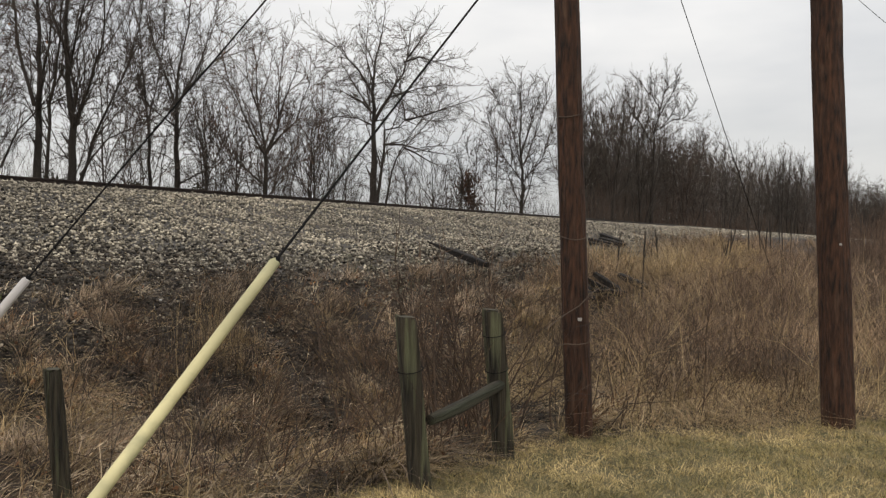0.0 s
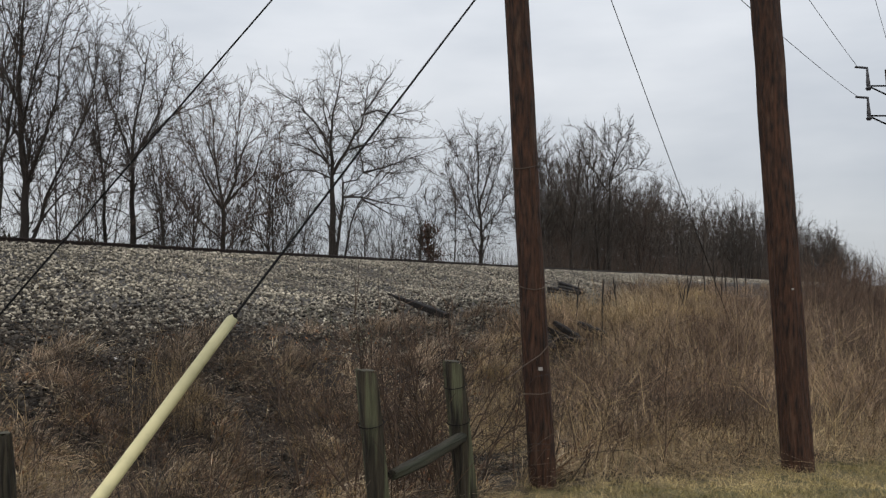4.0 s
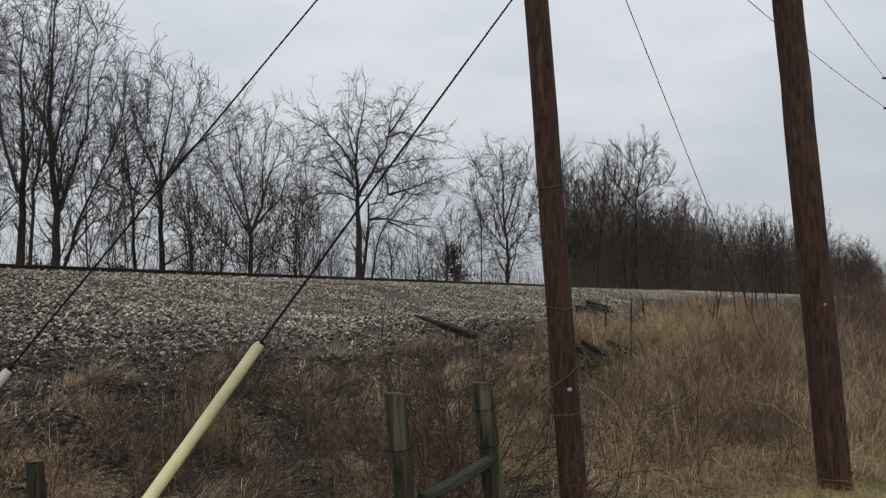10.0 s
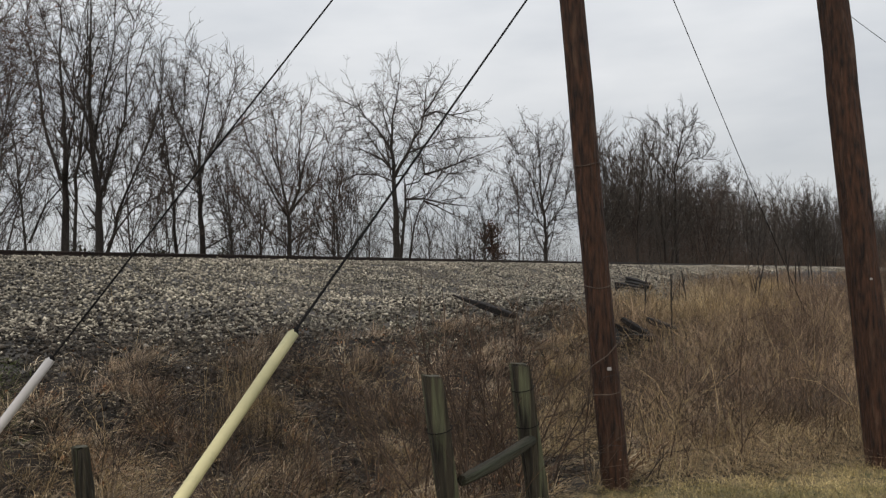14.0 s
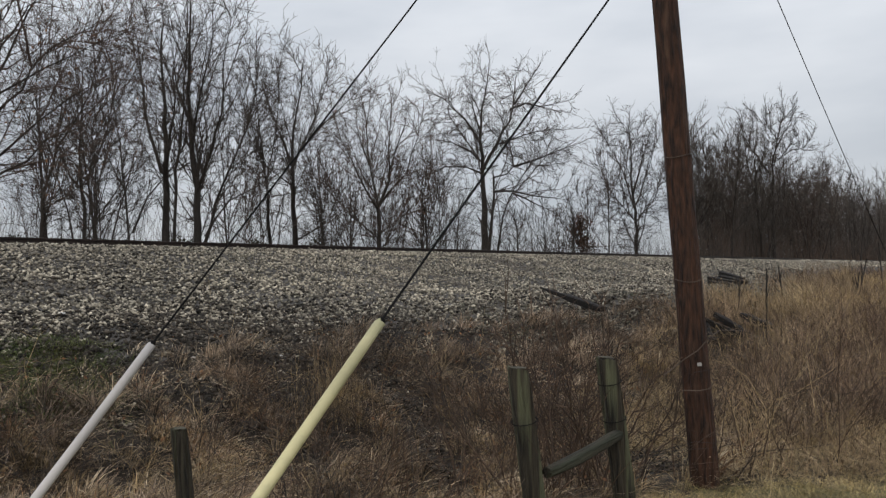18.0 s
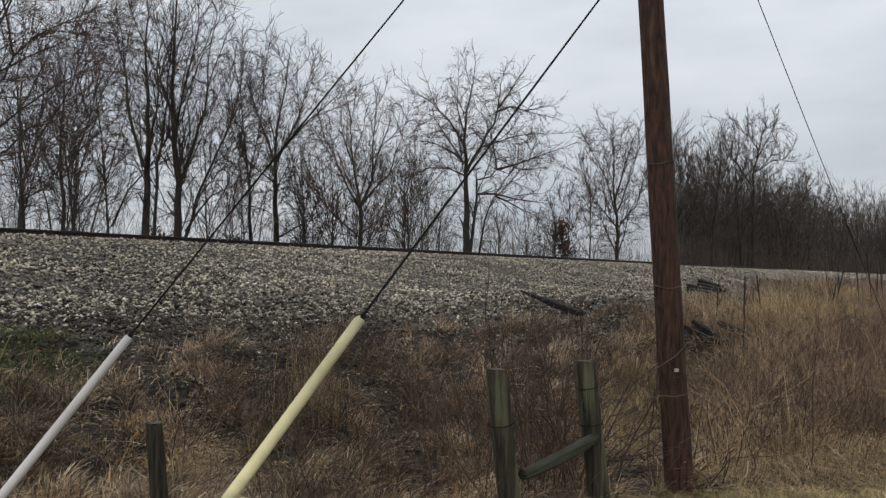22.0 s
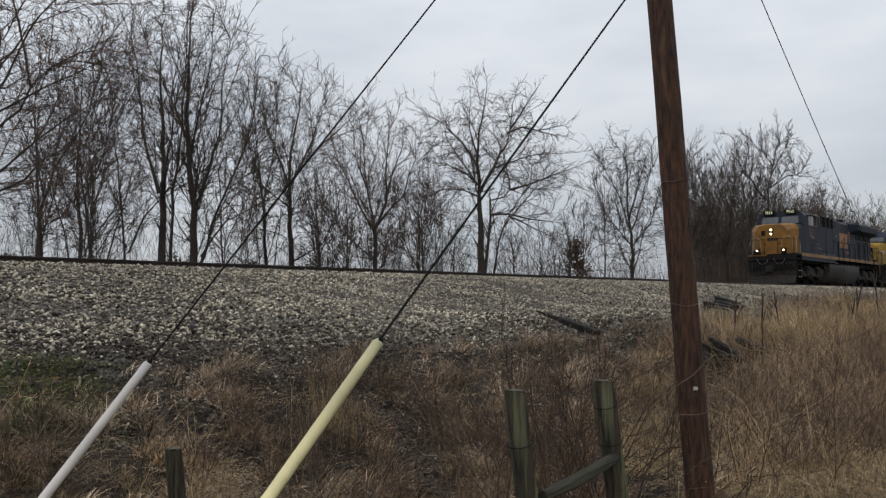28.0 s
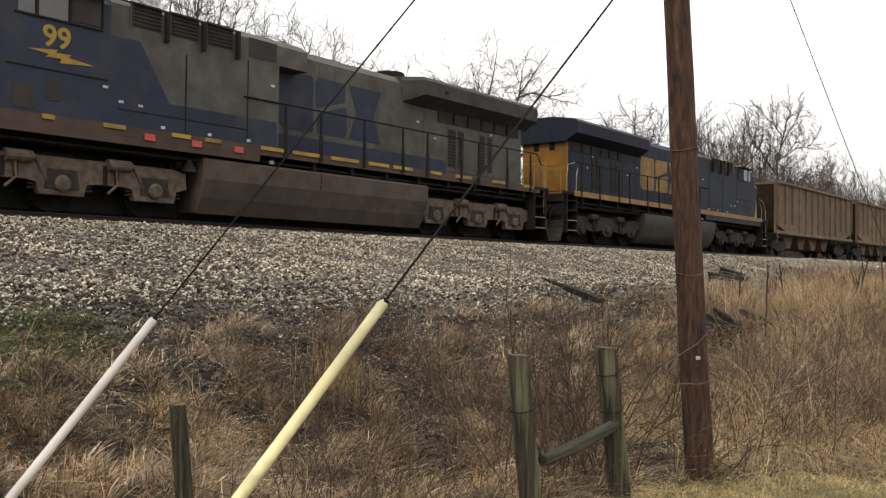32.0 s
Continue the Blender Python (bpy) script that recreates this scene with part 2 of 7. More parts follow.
# ---- mesh helpers ----
def mesh_np(name, verts, faces, material, smooth=False):
    """A mesh from arrays: verts (n, 3); faces: a list of (m, k) index arrays."""
    me = bpy.data.meshes.new(name)
    verts = np.asarray(verts, dtype=np.float32)
    faces = [np.asarray(f, dtype=np.int32) for f in faces if len(f)]
    me.vertices.add(len(verts))
    me.vertices.foreach_set("co", verts.ravel())
    loops = np.concatenate([f.ravel() for f in faces])
    counts = np.concatenate([np.full(len(f), f.shape[1], dtype=np.int32) for f in faces])
    me.loops.add(len(loops))
    me.loops.foreach_set("vertex_index", loops)
    me.polygons.add(len(counts))
    me.polygons.foreach_set("loop_start", np.concatenate([[0], np.cumsum(counts)[:-1]]).astype(np.int32))
    if smooth:
        me.polygons.foreach_set("use_smooth", np.ones(len(counts), dtype=bool))
    me.update(calc_edges=True)
    me.validate()
    for m in (material if isinstance(material, (list, tuple)) else [material]):
        me.materials.append(m)
    return me


def part(name, bm, material, parent, label=""):
    """Links a bmesh (or a finished mesh) as one mesh object under a thing or a part."""
    if isinstance(bm, bmesh.types.BMesh):
        me = bpy.data.meshes.new(name)
        bm.normal_update()
        bm.to_mesh(me)
        bm.free()
        me.materials.append(material)
    else:
        me = bm
    ob = new(name, me)
    ob.parent = parent
    if label:
        ob["label"] = label
    return ob


def thing(name, m, label, category, group="", kind=""):
    ob = new(name)
    ob.matrix_world = m
    return tagged(ob, label, category, group, kind)


def box(bm, x0, x1, y0, y1, z0, z1, bevel=0.0):
    r = bmesh.ops.create_cube(bm, size=1.0)
    for v in r["verts"]:
        v.co = Vector((x0 + (v.co.x + 0.5) * (x1 - x0), y0 + (v.co.y + 0.5) * (y1 - y0), z0 + (v.co.z + 0.5) * (z1 - z0)))
    if bevel:
        es = {e for v in r["verts"] for e in v.link_edges}
        bmesh.ops.bevel(bm, geom=list(es), offset=bevel, segments=1, affect="EDGES")
    return bm


def boxes(*args, bevel=0.0):
    bm = bmesh.new()
    for a in args:
        box(bm, *a, bevel=bevel)
    return bm


def prism(bm, outline, y0, y1):
    """Extrudes an outline in x, z between y0 and y1."""
    a = [bm.verts.new((x, y0, z)) for x, z in outline]
    b = [bm.verts.new((x, y1, z)) for x, z in outline]
    n = len(outline)
    bm.faces.new(a)
    bm.faces.new(b[::-1])
    for i in range(n):
        bm.faces.new((a[i], b[i], b[(i + 1) % n], a[(i + 1) % n]))
    bmesh.ops.recalc_face_normals(bm, faces=bm.faces)
    return bm


def loft(bm, rings):
    """Joins rings of points, all of one length, and closes both ends."""
    vs = [[bm.verts.new(p) for p in ring] for ring in rings]
    n = len(vs[0])
    bm.faces.new(vs[0])
    bm.faces.new(vs[-1][::-1])
    for a, b in zip(vs, vs[1:]):
        for i in range(n):
            bm.faces.new((a[i], b[i], b[(i + 1) % n], a[(i + 1) % n]))
    bmesh.ops.recalc_face_normals(bm, faces=bm.faces)
    return bm


def tube(bm, points, radius, sides=8):
    """A round bar along points; radius is a number or one for each point."""
    pts = [Vector(p) for p in points]
    rad = radius if isinstance(radius, (list, tuple)) else [radius] * len(pts)
    rings = []
    side = None
    for i, p in enumerate(pts):
        d = (pts[min(i + 1, len(pts) - 1)] - pts[max(i - 1, 0)]).normalized()
        side = d.orthogonal().normalized() if side is None else (side - d * side.dot(d)).normalized()
        up = d.cross(side)
        rings.append([p + (side * math.cos(a) + up * math.sin(a)) * rad[i] for a in [2 * math.pi * k / sides for k in range(sides)]])
    return loft(bm, rings)


def bars(runs, radius, sides=6):
    bm = bmesh.new()
    for r in runs:
        tube(bm, r, radius, sides)
    return bm


def prisms_np(p0, p1, r0, r1, sides=3):
    """Many tapered sticks at once, as arrays of vertices and quads."""
    p0, p1 = np.asarray(p0, float), np.asarray(p1, float)
    r0, r1 = np.asarray(r0, float), np.asarray(r1, float)
    d = p1 - p0
    d /= np.maximum(np.linalg.norm(d, axis=1, keepdims=True), 1e-9)
    ref = np.where(np.abs(d[:, 2:3]) > 0.9, np.array([[1.0, 0, 0]]), np.array([[0, 0, 1.0]]))
    a = np.cross(d, ref)
    a /= np.linalg.norm(a, axis=1, keepdims=True)
    b = np.cross(d, a)
    ang = np.arange(sides) * 2 * np.pi / sides
    ring = a[:, None, :] * np.cos(ang)[None, :, None] + b[:, None, :] * np.sin(ang)[None, :, None]
    v = np.concatenate([p0[:, None, :] + ring * r0[:, None, None], p1[:, None, :] + ring * r1[:, None, None]], axis=1)
    n = len(p0)
    base = (np.arange(n) * 2 * sides)[:, None]
    k = np.arange(sides)
    q = np.stack([base + k, base + (k + 1) % sides, base + sides + (k + 1) % sides, base + sides + k], axis=2)
    return v.reshape(-1, 3), q.reshape(-1, 4)


# ---- the plan: s runs along the track, q across it, away from the lawn ----
TH = radians(32.84)
U = np.array([math.sin(TH), math.cos(TH)])
NQ = np.array([-math.cos(TH), math.sin(TH)])
TRACK_Q, RAIL_Z = 18.09, 2.76
EDGE = [(-30.0, -3.0), (-3.0, 3.2), (-0.9, 4.85), (-0.2, 5.75), (0.4, 6.3), (0.72, 6.62), (1.2, 7.05), (1.7, 7.18), (2.7, 7.35), (3.5, 7.6), (9.0, 8.9), (60.0, 14.0)]
PROFILE = [(-3000, -0.6), (-40, -0.4), (-6, 0.0), (2.6, 0.10), (3.4, 0.06), (5.2, -0.22), (6.5, 0.05), (8.7, 0.72), (12.0, 1.50), (15.2, 2.40), (16.0, 2.54), (16.9, 2.555), (19.3, 2.555), (20.2, 2.54), (20.9, 2.42), (24.5, 1.25), (30, 1.0), (120, 1.2), (3000, 6.0)]


def to_xy(s, q):
    return U[0] * s + NQ[0] * q, U[1] * s + NQ[1] * q


def to_sq(x, y):
    return U[0] * x + U[1] * y, NQ[0] * x + NQ[1] * y


def smooth01(v, lo, hi):
    k = np.clip((np.asarray(v, float) - lo) / (hi - lo), 0, 1)
    return k * k * (3 - 2 * k)


def lawn_side(x, y):
    """Metres ahead of the lawn's far edge."""
    return np.asarray(y) - np.interp(x, [p[0] for p in EDGE], [p[1] for p in EDGE])


def wave(x, y, f):
    return np.sin(x * f + 1.3 * np.sin(y * f * 0.7)) * np.cos(y * f * 1.1 + 0.6 * np.sin(x * f * 1.3))


def height(x, y):
    x, y = np.asarray(x, float), np.asarray(y, float)
    s, q = to_sq(x, y)
    z = np.interp(q, [p[0] for p in PROFILE], [p[1] for p in PROFILE])
    lawn = -0.02 + 0.010 * np.clip(y, -5, 12)
    wild = smooth01(lawn_side(x, y), 0.0, 1.2)
    bump = 1.05 * smooth01(s, 8, 15) * np.exp(-((q - 6.0) / 3.8) ** 2)
    near_z = np.where(q < 6, lawn * (1 - wild) + z * wild, z)
    bank = smooth01(q, 3.6, 5.0) * (1 - smooth01(q, 9.0, 11.0)) * (np.abs(s - 8) < 30)
    rough = (0.04 * wave(x, y, 1.7) + bank * (0.10 * wave(x + 5, y, 2.2) + 0.06 * wave(x, y + 2, 4.3))) * wild * (q < 15.2) * (q > -20) + 0.012 * wave(x, y, 2.3)
    return near_z + bump * wild + rough * (np.abs(q - 18) > 2.4)


# ---- ground: one sheet to the horizon ----
def spread(lo, hi, step, far):
    near_part = list(np.arange(lo, hi + 1e-6, step))
    out, d = [], step
    while near_part[-1] + sum(out) < far:
        d *= 1.22
        out.append(d)
    up = list(near_part[-1] + np.cumsum(out))
    out, d = [], step
    while lo - sum(out) > -far:
        d *= 1.22
        out.append(d)
    return np.array(list(lo - np.cumsum(out))[::-1] + near_part + up)


def ballast_foot(s):
    along = np.interp(s, [-10, 7, 10, 12, 14, 17, 21, 28, 38, 60], [9.2, 9.3, 8.9, 8.2, 6.9, 6.9, 7.4, 9.2, 12.0, 13.6])
    return along + 0.3 * np.sin(s * 0.9) + 0.2 * np.sin(s * 2.3 + 1)


def make_ground():
    gs, gq = spread(-8, 42, 0.2, 2600), spread(-6, 25, 0.18, 2600)
    S, Q = np.meshgrid(gs, gq, indexing="ij")
    X, Y = to_xy(S, Q)
    Z = height(X, Y)
    v = np.stack([X, Y, Z], axis=2).reshape(-1, 3)
    n, m = len(gs), len(gq)
    i, j = np.meshgrid(np.arange(n - 1), np.arange(m - 1), indexing="ij")
    a = (i * m + j).ravel()
    f = np.stack([a, a + m, a + m + 1, a + 1], axis=1)
    me = mesh_np("ground", v, [f], [M_lawn, M_thatch_shade, M_gravel, M_field], smooth=True)
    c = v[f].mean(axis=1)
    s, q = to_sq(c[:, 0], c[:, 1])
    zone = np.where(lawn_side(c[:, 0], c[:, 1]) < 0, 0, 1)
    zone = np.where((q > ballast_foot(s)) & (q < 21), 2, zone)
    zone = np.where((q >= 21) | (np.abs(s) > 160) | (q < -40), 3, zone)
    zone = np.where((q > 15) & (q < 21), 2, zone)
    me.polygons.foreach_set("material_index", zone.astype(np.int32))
    ob = new("ground", me)
    tagged(ob, "grassy lawn, brown thatch and grey rail embankment of earth", "ground", kind="structure")


make_ground()


# ---- railway: rails and ties in the ballast ----
def track_pose(s, z=RAIL_Z, q=TRACK_Q):
    x, y = to_xy(s, q)
    return pose(x, y, z, 0, 0, 90 - math.degrees(TH))


track = thing("railroad_track", track_pose(0), "single rusty steel railroad track on a grey ballast bed", "railroad", kind="structure")
RAIL_SECTION = [(-0.075, -0.17), (0.075, -0.17), (0.075, -0.155), (0.012, -0.135), (0.012, -0.045), (0.036, -0.035), (0.036, -0.004), (0.028, 0), (-0.028, 0), (-0.036, -0.004), (-0.036, -0.035), (-0.012, -0.045), (-0.012, -0.135), (-0.075, -0.155)]
for side in (-0.7525, 0.7525):
    bm = bmesh.new()
    loft(bm, [[Vector((x, side + a, b)) for a, b in RAIL_SECTION] for x in (-120, 0, 120, 600, 1400)])
    part("rail", bm, M_rail, track)
tie_bm = boxes((-0.11, 0.11, -1.3, 1.3, -0.33, -0.172), bevel=0.012)
tie_me = bpy.data.meshes.new("tie")
tie_bm.to_mesh(tie_me)
tie_bm.free()
tie_me.materials.append(M_tie)
for i in range(130):
    ob = part("tie", tie_me, None, track)
    ob.location = (-12 + i * 0.5, random.uniform(-0.04, 0.04), random.uniform(-0.008, 0.004))
    ob.rotation_euler = (0, 0, random.uniform(-0.02, 0.02))


# ---- utility poles, guys and wires ----
def utility_pole(name, base, top, r0, r1, label, tag_z=None):
    base, top = Vector(base), Vector(top)
    ob = thing(name, Matrix.Translation(base), label, "utility pole")
    d = top - base
    rng = random.Random(int(base.x * 100))
    bm = bmesh.new()
    sides, rings = 30, 26
    d_n = d.normalized()
    ax = d_n.cross(Vector((0, 1, 0))).normalized()
    ay = d_n.cross(ax)
    flat = [1 + rng.uniform(-0.03, 0.03) - (0.07 if rng.random() < 0.2 else 0) for _ in range(sides)]
    ringlist = []
    for k in range(rings + 1):
        u = k / rings
        c = d * u + Vector((rng.uniform(-0.004, 0.004), rng.uniform(-0.004, 0.004), 0))
        r = r0 + (r1 - r0) * u
        if k == 0:
            c = c - d_n * 0.3
        ringlist.append([c + (ax * math.cos(a) + ay * math.sin(a)) * r * flat[i] * (1 + rng.uniform(-0.012, 0.012)) for i, a in enumerate([2 * math.pi * j / sides for j in range(sides)])])
    loft(bm, ringlist)
    part("shaft", bm, M_pole, ob)
    if tag_z:
        for zz, off, w in tag_z:
            u = zz / d.z
            c = d * u
            r = r0 + (r1 - r0) * u
            ang = off
            p = c + Vector((math.sin(ang), -math.cos(ang), 0)) * (r + 0.006)
            bm = boxes((-w / 2, w / 2, -0.004, 0.004, -w * 0.4, w * 0.4), bevel=0.002)
            bmesh.ops.rotate(bm, verts=bm.verts, cent=(0, 0, 0), matrix=Matrix.Rotation(ang, 3, "Z"))
            bmesh.ops.translate(bm, verts=bm.verts, vec=p)
            part("tag", bm, M_tin, ob, "small pale metal tag")
    return ob


P1_BASE, P1_DIR = Vector((1.265, 7.17, 0.04)), Vector((-0.050, 0.0, 1.0))
P2_BASE, P2_DIR = Vector((3.603, 7.60, 0.07)), Vector((-0.046, 0.02, 1.0))
pole_1 = utility_pole("utility_pole", P1_BASE, P1_BASE + P1_DIR * 9.2, 0.112, 0.085, "slim dark brown creosoted wooden utility pole at the lawn edge", [(0.97, 0.12, 0.034)])
utility_pole("utility_pole", P2_BASE, P2_BASE + P2_DIR * 10.4, 0.140, 0.112, "thick reddish brown creosoted wooden utility pole at the lawn edge", [(1.58, 0.0, 0.022)])
for zz, rr in ((2.60, 0.108), (1.62, 0.110)):
    band = bmesh.new()
    tube(band, [P1_DIR * zz + Vector((math.cos(a) * rr, math.sin(a) * rr, 0.014 * math.sin(a * 2 + zz))) for a in [2 * math.pi * k / 20 for k in range(21)]], 0.0045, 5)
    part("wire_band", band, M_vine, pole_1, "pale rusty wire round the pole")
# a dry vine that crosses the slimmer pole
vine = thing("dead_vine", Matrix.Translation((1.5, 7.2, 0.1)), "thin pale dead vine stems bent across the pole", "vine")
for run in ([(0.90, 6.64, 0.97), (1.06, 6.76, 1.07), (1.18, 6.80, 1.14), (1.27, 6.83, 1.23), (1.38, 6.96, 1.28)], [(0.96, 6.73, 0.83), (1.07, 6.81, 0.84), (1.18, 6.79, 0.84), (1.26, 6.83, 0.85), (1.31, 6.87, 0.91)]):
    part("stem", bars([[Vector(q) - Vector((1.5, 7.2, 0.1)) for q in run]], 0.0042, 5), M_vine, vine)


def guy(attach, tip, guard_len, r, material, label):
    """A steel guy strand from a pole down to its anchor, with a plastic guard on its foot."""
    attach, tip = Vector(attach), Vector(tip)
    d = (tip - attach).normalized()
    foot = tip + d * guard_len
    ob = thing("guy_wire", Matrix.Translation(foot), label, "guy wire")
    bm = bmesh.new()
    tube(bm, [attach - foot, tip - foot, d * 0.25], 0.0048, 6)
    part("strand", bm, M_wire, ob, "dark twisted steel strand")
    bm = bmesh.new()
    steps = 14
    tube(bm, [tip - foot + d * (guard_len * k / steps) + Vector((0, 0, -0.012 * math.sin(math.pi * k / steps))) for k in range(steps + 1)], [r * (0.94 + 0.06 * min(1.0, k / 5)) for k in range(steps + 1)], 18)
    chip = random.Random(5)
    for vert in bm.verts:
        if (vert.co - (tip - foot)).length < r * 1.3:
            vert.co += d * chip.uniform(-0.002, 0.016)
    for f in bm.faces:
        f.smooth = len(f.verts) == 4
    part("guard", bm, material, ob)
    bm = bmesh.new()
    tube(bm, [tip - foot - d * 0.012, tip - foot + d * 0.012], r * 0.55, 10)
    part("clamp", bm, M_wire, ob)
    # A dark plug stands for the shaded hollow of the tube's open end.
    bm = bmesh.new()
    tube(bm, [tip - foot - d * 0.004, tip - foot + d * 0.05], [r * 0.80, r * 0.80], 12)
    part("inner_sleeve", bm, M_wire, ob, "dark plug for the shaded hollow in the chipped end of the guard")
    return ob


guy(P2_BASE + P2_DIR * 7.5, (-0.479, 2.70, 1.564), 1.95, 0.0180, M_yellow_pipe, "steel guy wire with a faded yellow plastic guard tube")
guy(P2_BASE + P2_DIR * 9.25, (-1.75, 3.89, 1.431), 1.95, 0.0205, M_white_pipe, "steel guy wire with a dirty white plastic guard tube")


def strung_wire(a, b, sag, r, label):
    a, b = Vector(a), Vector(b)
    ob = thing("overhead_wire", Matrix.Translation(a), label, "wire")
    bm = bmesh.new()
    tube(bm, [(b - a) * (k / 16) - Vector((0, 0, sag * 4 * (k / 16) * (1 - k / 16))) for k in range(17)], r, 5)
    part("strand", bm, M_wire, ob)
    return ob


P3_TOP = Vector((13.4, 22.48, 7.5))
pole_3 = utility_pole("utility_pole", (13.9, 22.5, height(13.9, 22.5) - 0.05), P3_TOP, 0.16, 0.12, "dark grey wooden utility pole with bracket insulators in the weeds")


def bracket_insulator(parent, z):
    k = parent.matrix_world.translation
    c = P3_TOP - k + Vector((0, 0, z))
    br = part("bracket", bars([[c, c + Vector((-0.62, -0.05, -0.02))], [c + Vector((0, 0, -0.28)), c + Vector((-0.6, -0.05, -0.04))]], 0.022), M_wire, parent, "steel side bracket")
    bm = bmesh.new()
    p = c + Vector((-0.62, -0.05, -0.14))
    pts = [(0, 0.05), (0.06, 0.085), (0.10, 0.05), (0.2, 0.055), (0.26, 0.05), (0.34, 0.04), (0.42, 0.04), (0.5, 0.03), (0.62, 0.028)]
    tube(bm, [p + Vector((-0.05 * a, 0, a)) for a, _ in pts], [b for _, b in pts], 8)
    part("insulator", bm, M_insul, br, "dark ribbed insulator")
    part("clamp", bars([[p + Vector((-0.03, 0, 0.60)), p + Vector((-0.36, 0, 0.62))]], 0.03), M_insul, br)


bracket_insulator(pole_3, -0.45)
bracket_insulator(pole_3, -1.25)
part("pin", bars([[P3_TOP - pole_3.matrix_world.translation, P3_TOP - pole_3.matrix_world.translation + Vector((0, 0, 0.55))]], 0.02), M_wire, pole_3)
strung_wire(P3_TOP + Vector((-0.9, -0.05, 0.02)), P1_BASE + P1_DIR * 8.2, 0.15, 0.006, "thin overhead conductor strung between the poles")
strung_wire(P3_TOP + Vector((-0.9, -0.05, -0.78)), P1_BASE + P1_DIR * 5.9, 0.15, 0.006, "thin overhead conductor strung between the poles")
strung_wire(P3_TOP + Vector((0, 0, 0.55)), P2_BASE + P2_DIR * 9.6, 0.1, 0.006, "thin overhead conductor strung between the poles")
strung_wire(P1_BASE + P1_DIR * 6.6, (6.88, 17.2, 0.88), 0.03, 0.0055, "thin bare guy wire running down into the weeds")


# ---- old fence posts ----
def fence_post(base, h, w, lean, label, twist=0.2, round_post=False, wire_z=None):
    ob = thing("fence_post", Matrix.Translation(base), label, "fence post", "old fence posts")
    rng = random.Random(int(base[0] * 1000))
    bm = bmesh.new()
    n = 24
    ring = []
    for k in range(n):
        a = 2 * math.pi * k / n + twist
        c, s = math.cos(a), math.sin(a)
        e = 1.0 if round_post else min(0.93 / max(abs(math.cos(2 * math.pi * k / n)), abs(math.sin(2 * math.pi * k / n))), 1.24)
        e *= 1 + rng.uniform(-0.05, 0.05) - (0.13 if rng.random() < 0.16 else 0)
        ring.append((c * e * w / 2, s * e * w / 2))
    levels = 12
    rings = []
    for j in range(levels + 1):
        u = j / levels
        z = -0.35 + u * (h + 0.35)
        cx, cy = lean[0] * z, lean[1] * z
        sc = 1.04 - 0.06 * u + (-0.06 if j == levels else 0)
        rings.append([Vector((cx + x * sc * (1 + rng.uniform(-0.03, 0.03)), cy + y * sc * (1 + rng.uniform(-0.03, 0.03)), z + (rng.uniform(-0.016, 0.012) - 0.10 * x if j == levels else 0))) for x, y in ring])
    loft(bm, rings)
    part("post", bm, M_post, ob)
    top = bmesh.new()
    bmesh.ops.create_circle(top, cap_ends=True, segments=12, radius=w * 0.44)
    for v in top.verts:
        v.co.z = -0.10 * v.co.x + rng.uniform(-0.004, 0.004)
    bmesh.ops.translate(top, verts=top.verts, vec=(lean[0] * h, lean[1] * h, h + 0.006))
    part("end_grain", top, M_endgrain, ob)
    if wire_z:
        for zz in wire_z:
            bm = bmesh.new()
            tube(bm, [Vector((lean[0] * zz + math.cos(a) * w * 0.60, lean[1] * zz + math.sin(a) * w * 0.60, zz + 0.02 * math.sin(a + 0.5))) for a in [2 * math.pi * k / 14 for k in range(15)]], 0.004, 4)
            part("wire_loop", bm, M_wire, ob, "rusty wire wrapped round the post")
    return ob


fence_post((-0.022, 5.66, 0.04), 1.09, 0.136, (-0.105, -0.01), "square weathered green-grey wooden fence post, leaning", 0.25, wire_z=(0.76,))
fence_post((0.583, 6.46, 0.09), 1.03, 0.142, (-0.105, -0.01), "square weathered green-grey wooden fence post, leaning", 0.3, wire_z=(0.60, 0.86))
fence_post((-2.03, 5.08, -0.2), 1.05, 0.100, (-0.095, 0.0), "short dark weathered wooden fence post in the brush", 0.5, True)
rail_a, rail_b = Vector((0.03, 5.70, 0.465)), Vector((0.545, 6.42, 0.585))
rail_ob = thing("fence_rail", Matrix.Translation(rail_a) @ (rail_b - rail_a).to_track_quat("X", "Z").to_matrix().to_4x4(), "round weathered wooden rail between two leaning fence posts", "fence rail")
bm = bmesh.new()
rail_l = (rail_b - rail_a).length
tube(bm, [(rail_l * u, 0.0, s) for u, s in ((0, 0.0), (0.2, -0.008), (0.42, -0.014), (0.65, -0.010), (0.85, -0.004), (1.0, 0.0))], [0.036, 0.042, 0.045, 0.042, 0.044, 0.040], 12)
for f in bm.faces:
    f.smooth = len(f.verts) == 4
part("rail", bm, M_railwood, rail_ob)


# ---- bare trees ----
def unit_rows(v):
    return v / np.maximum(np.linalg.norm(v, axis=1, keepdims=True), 1e-9)


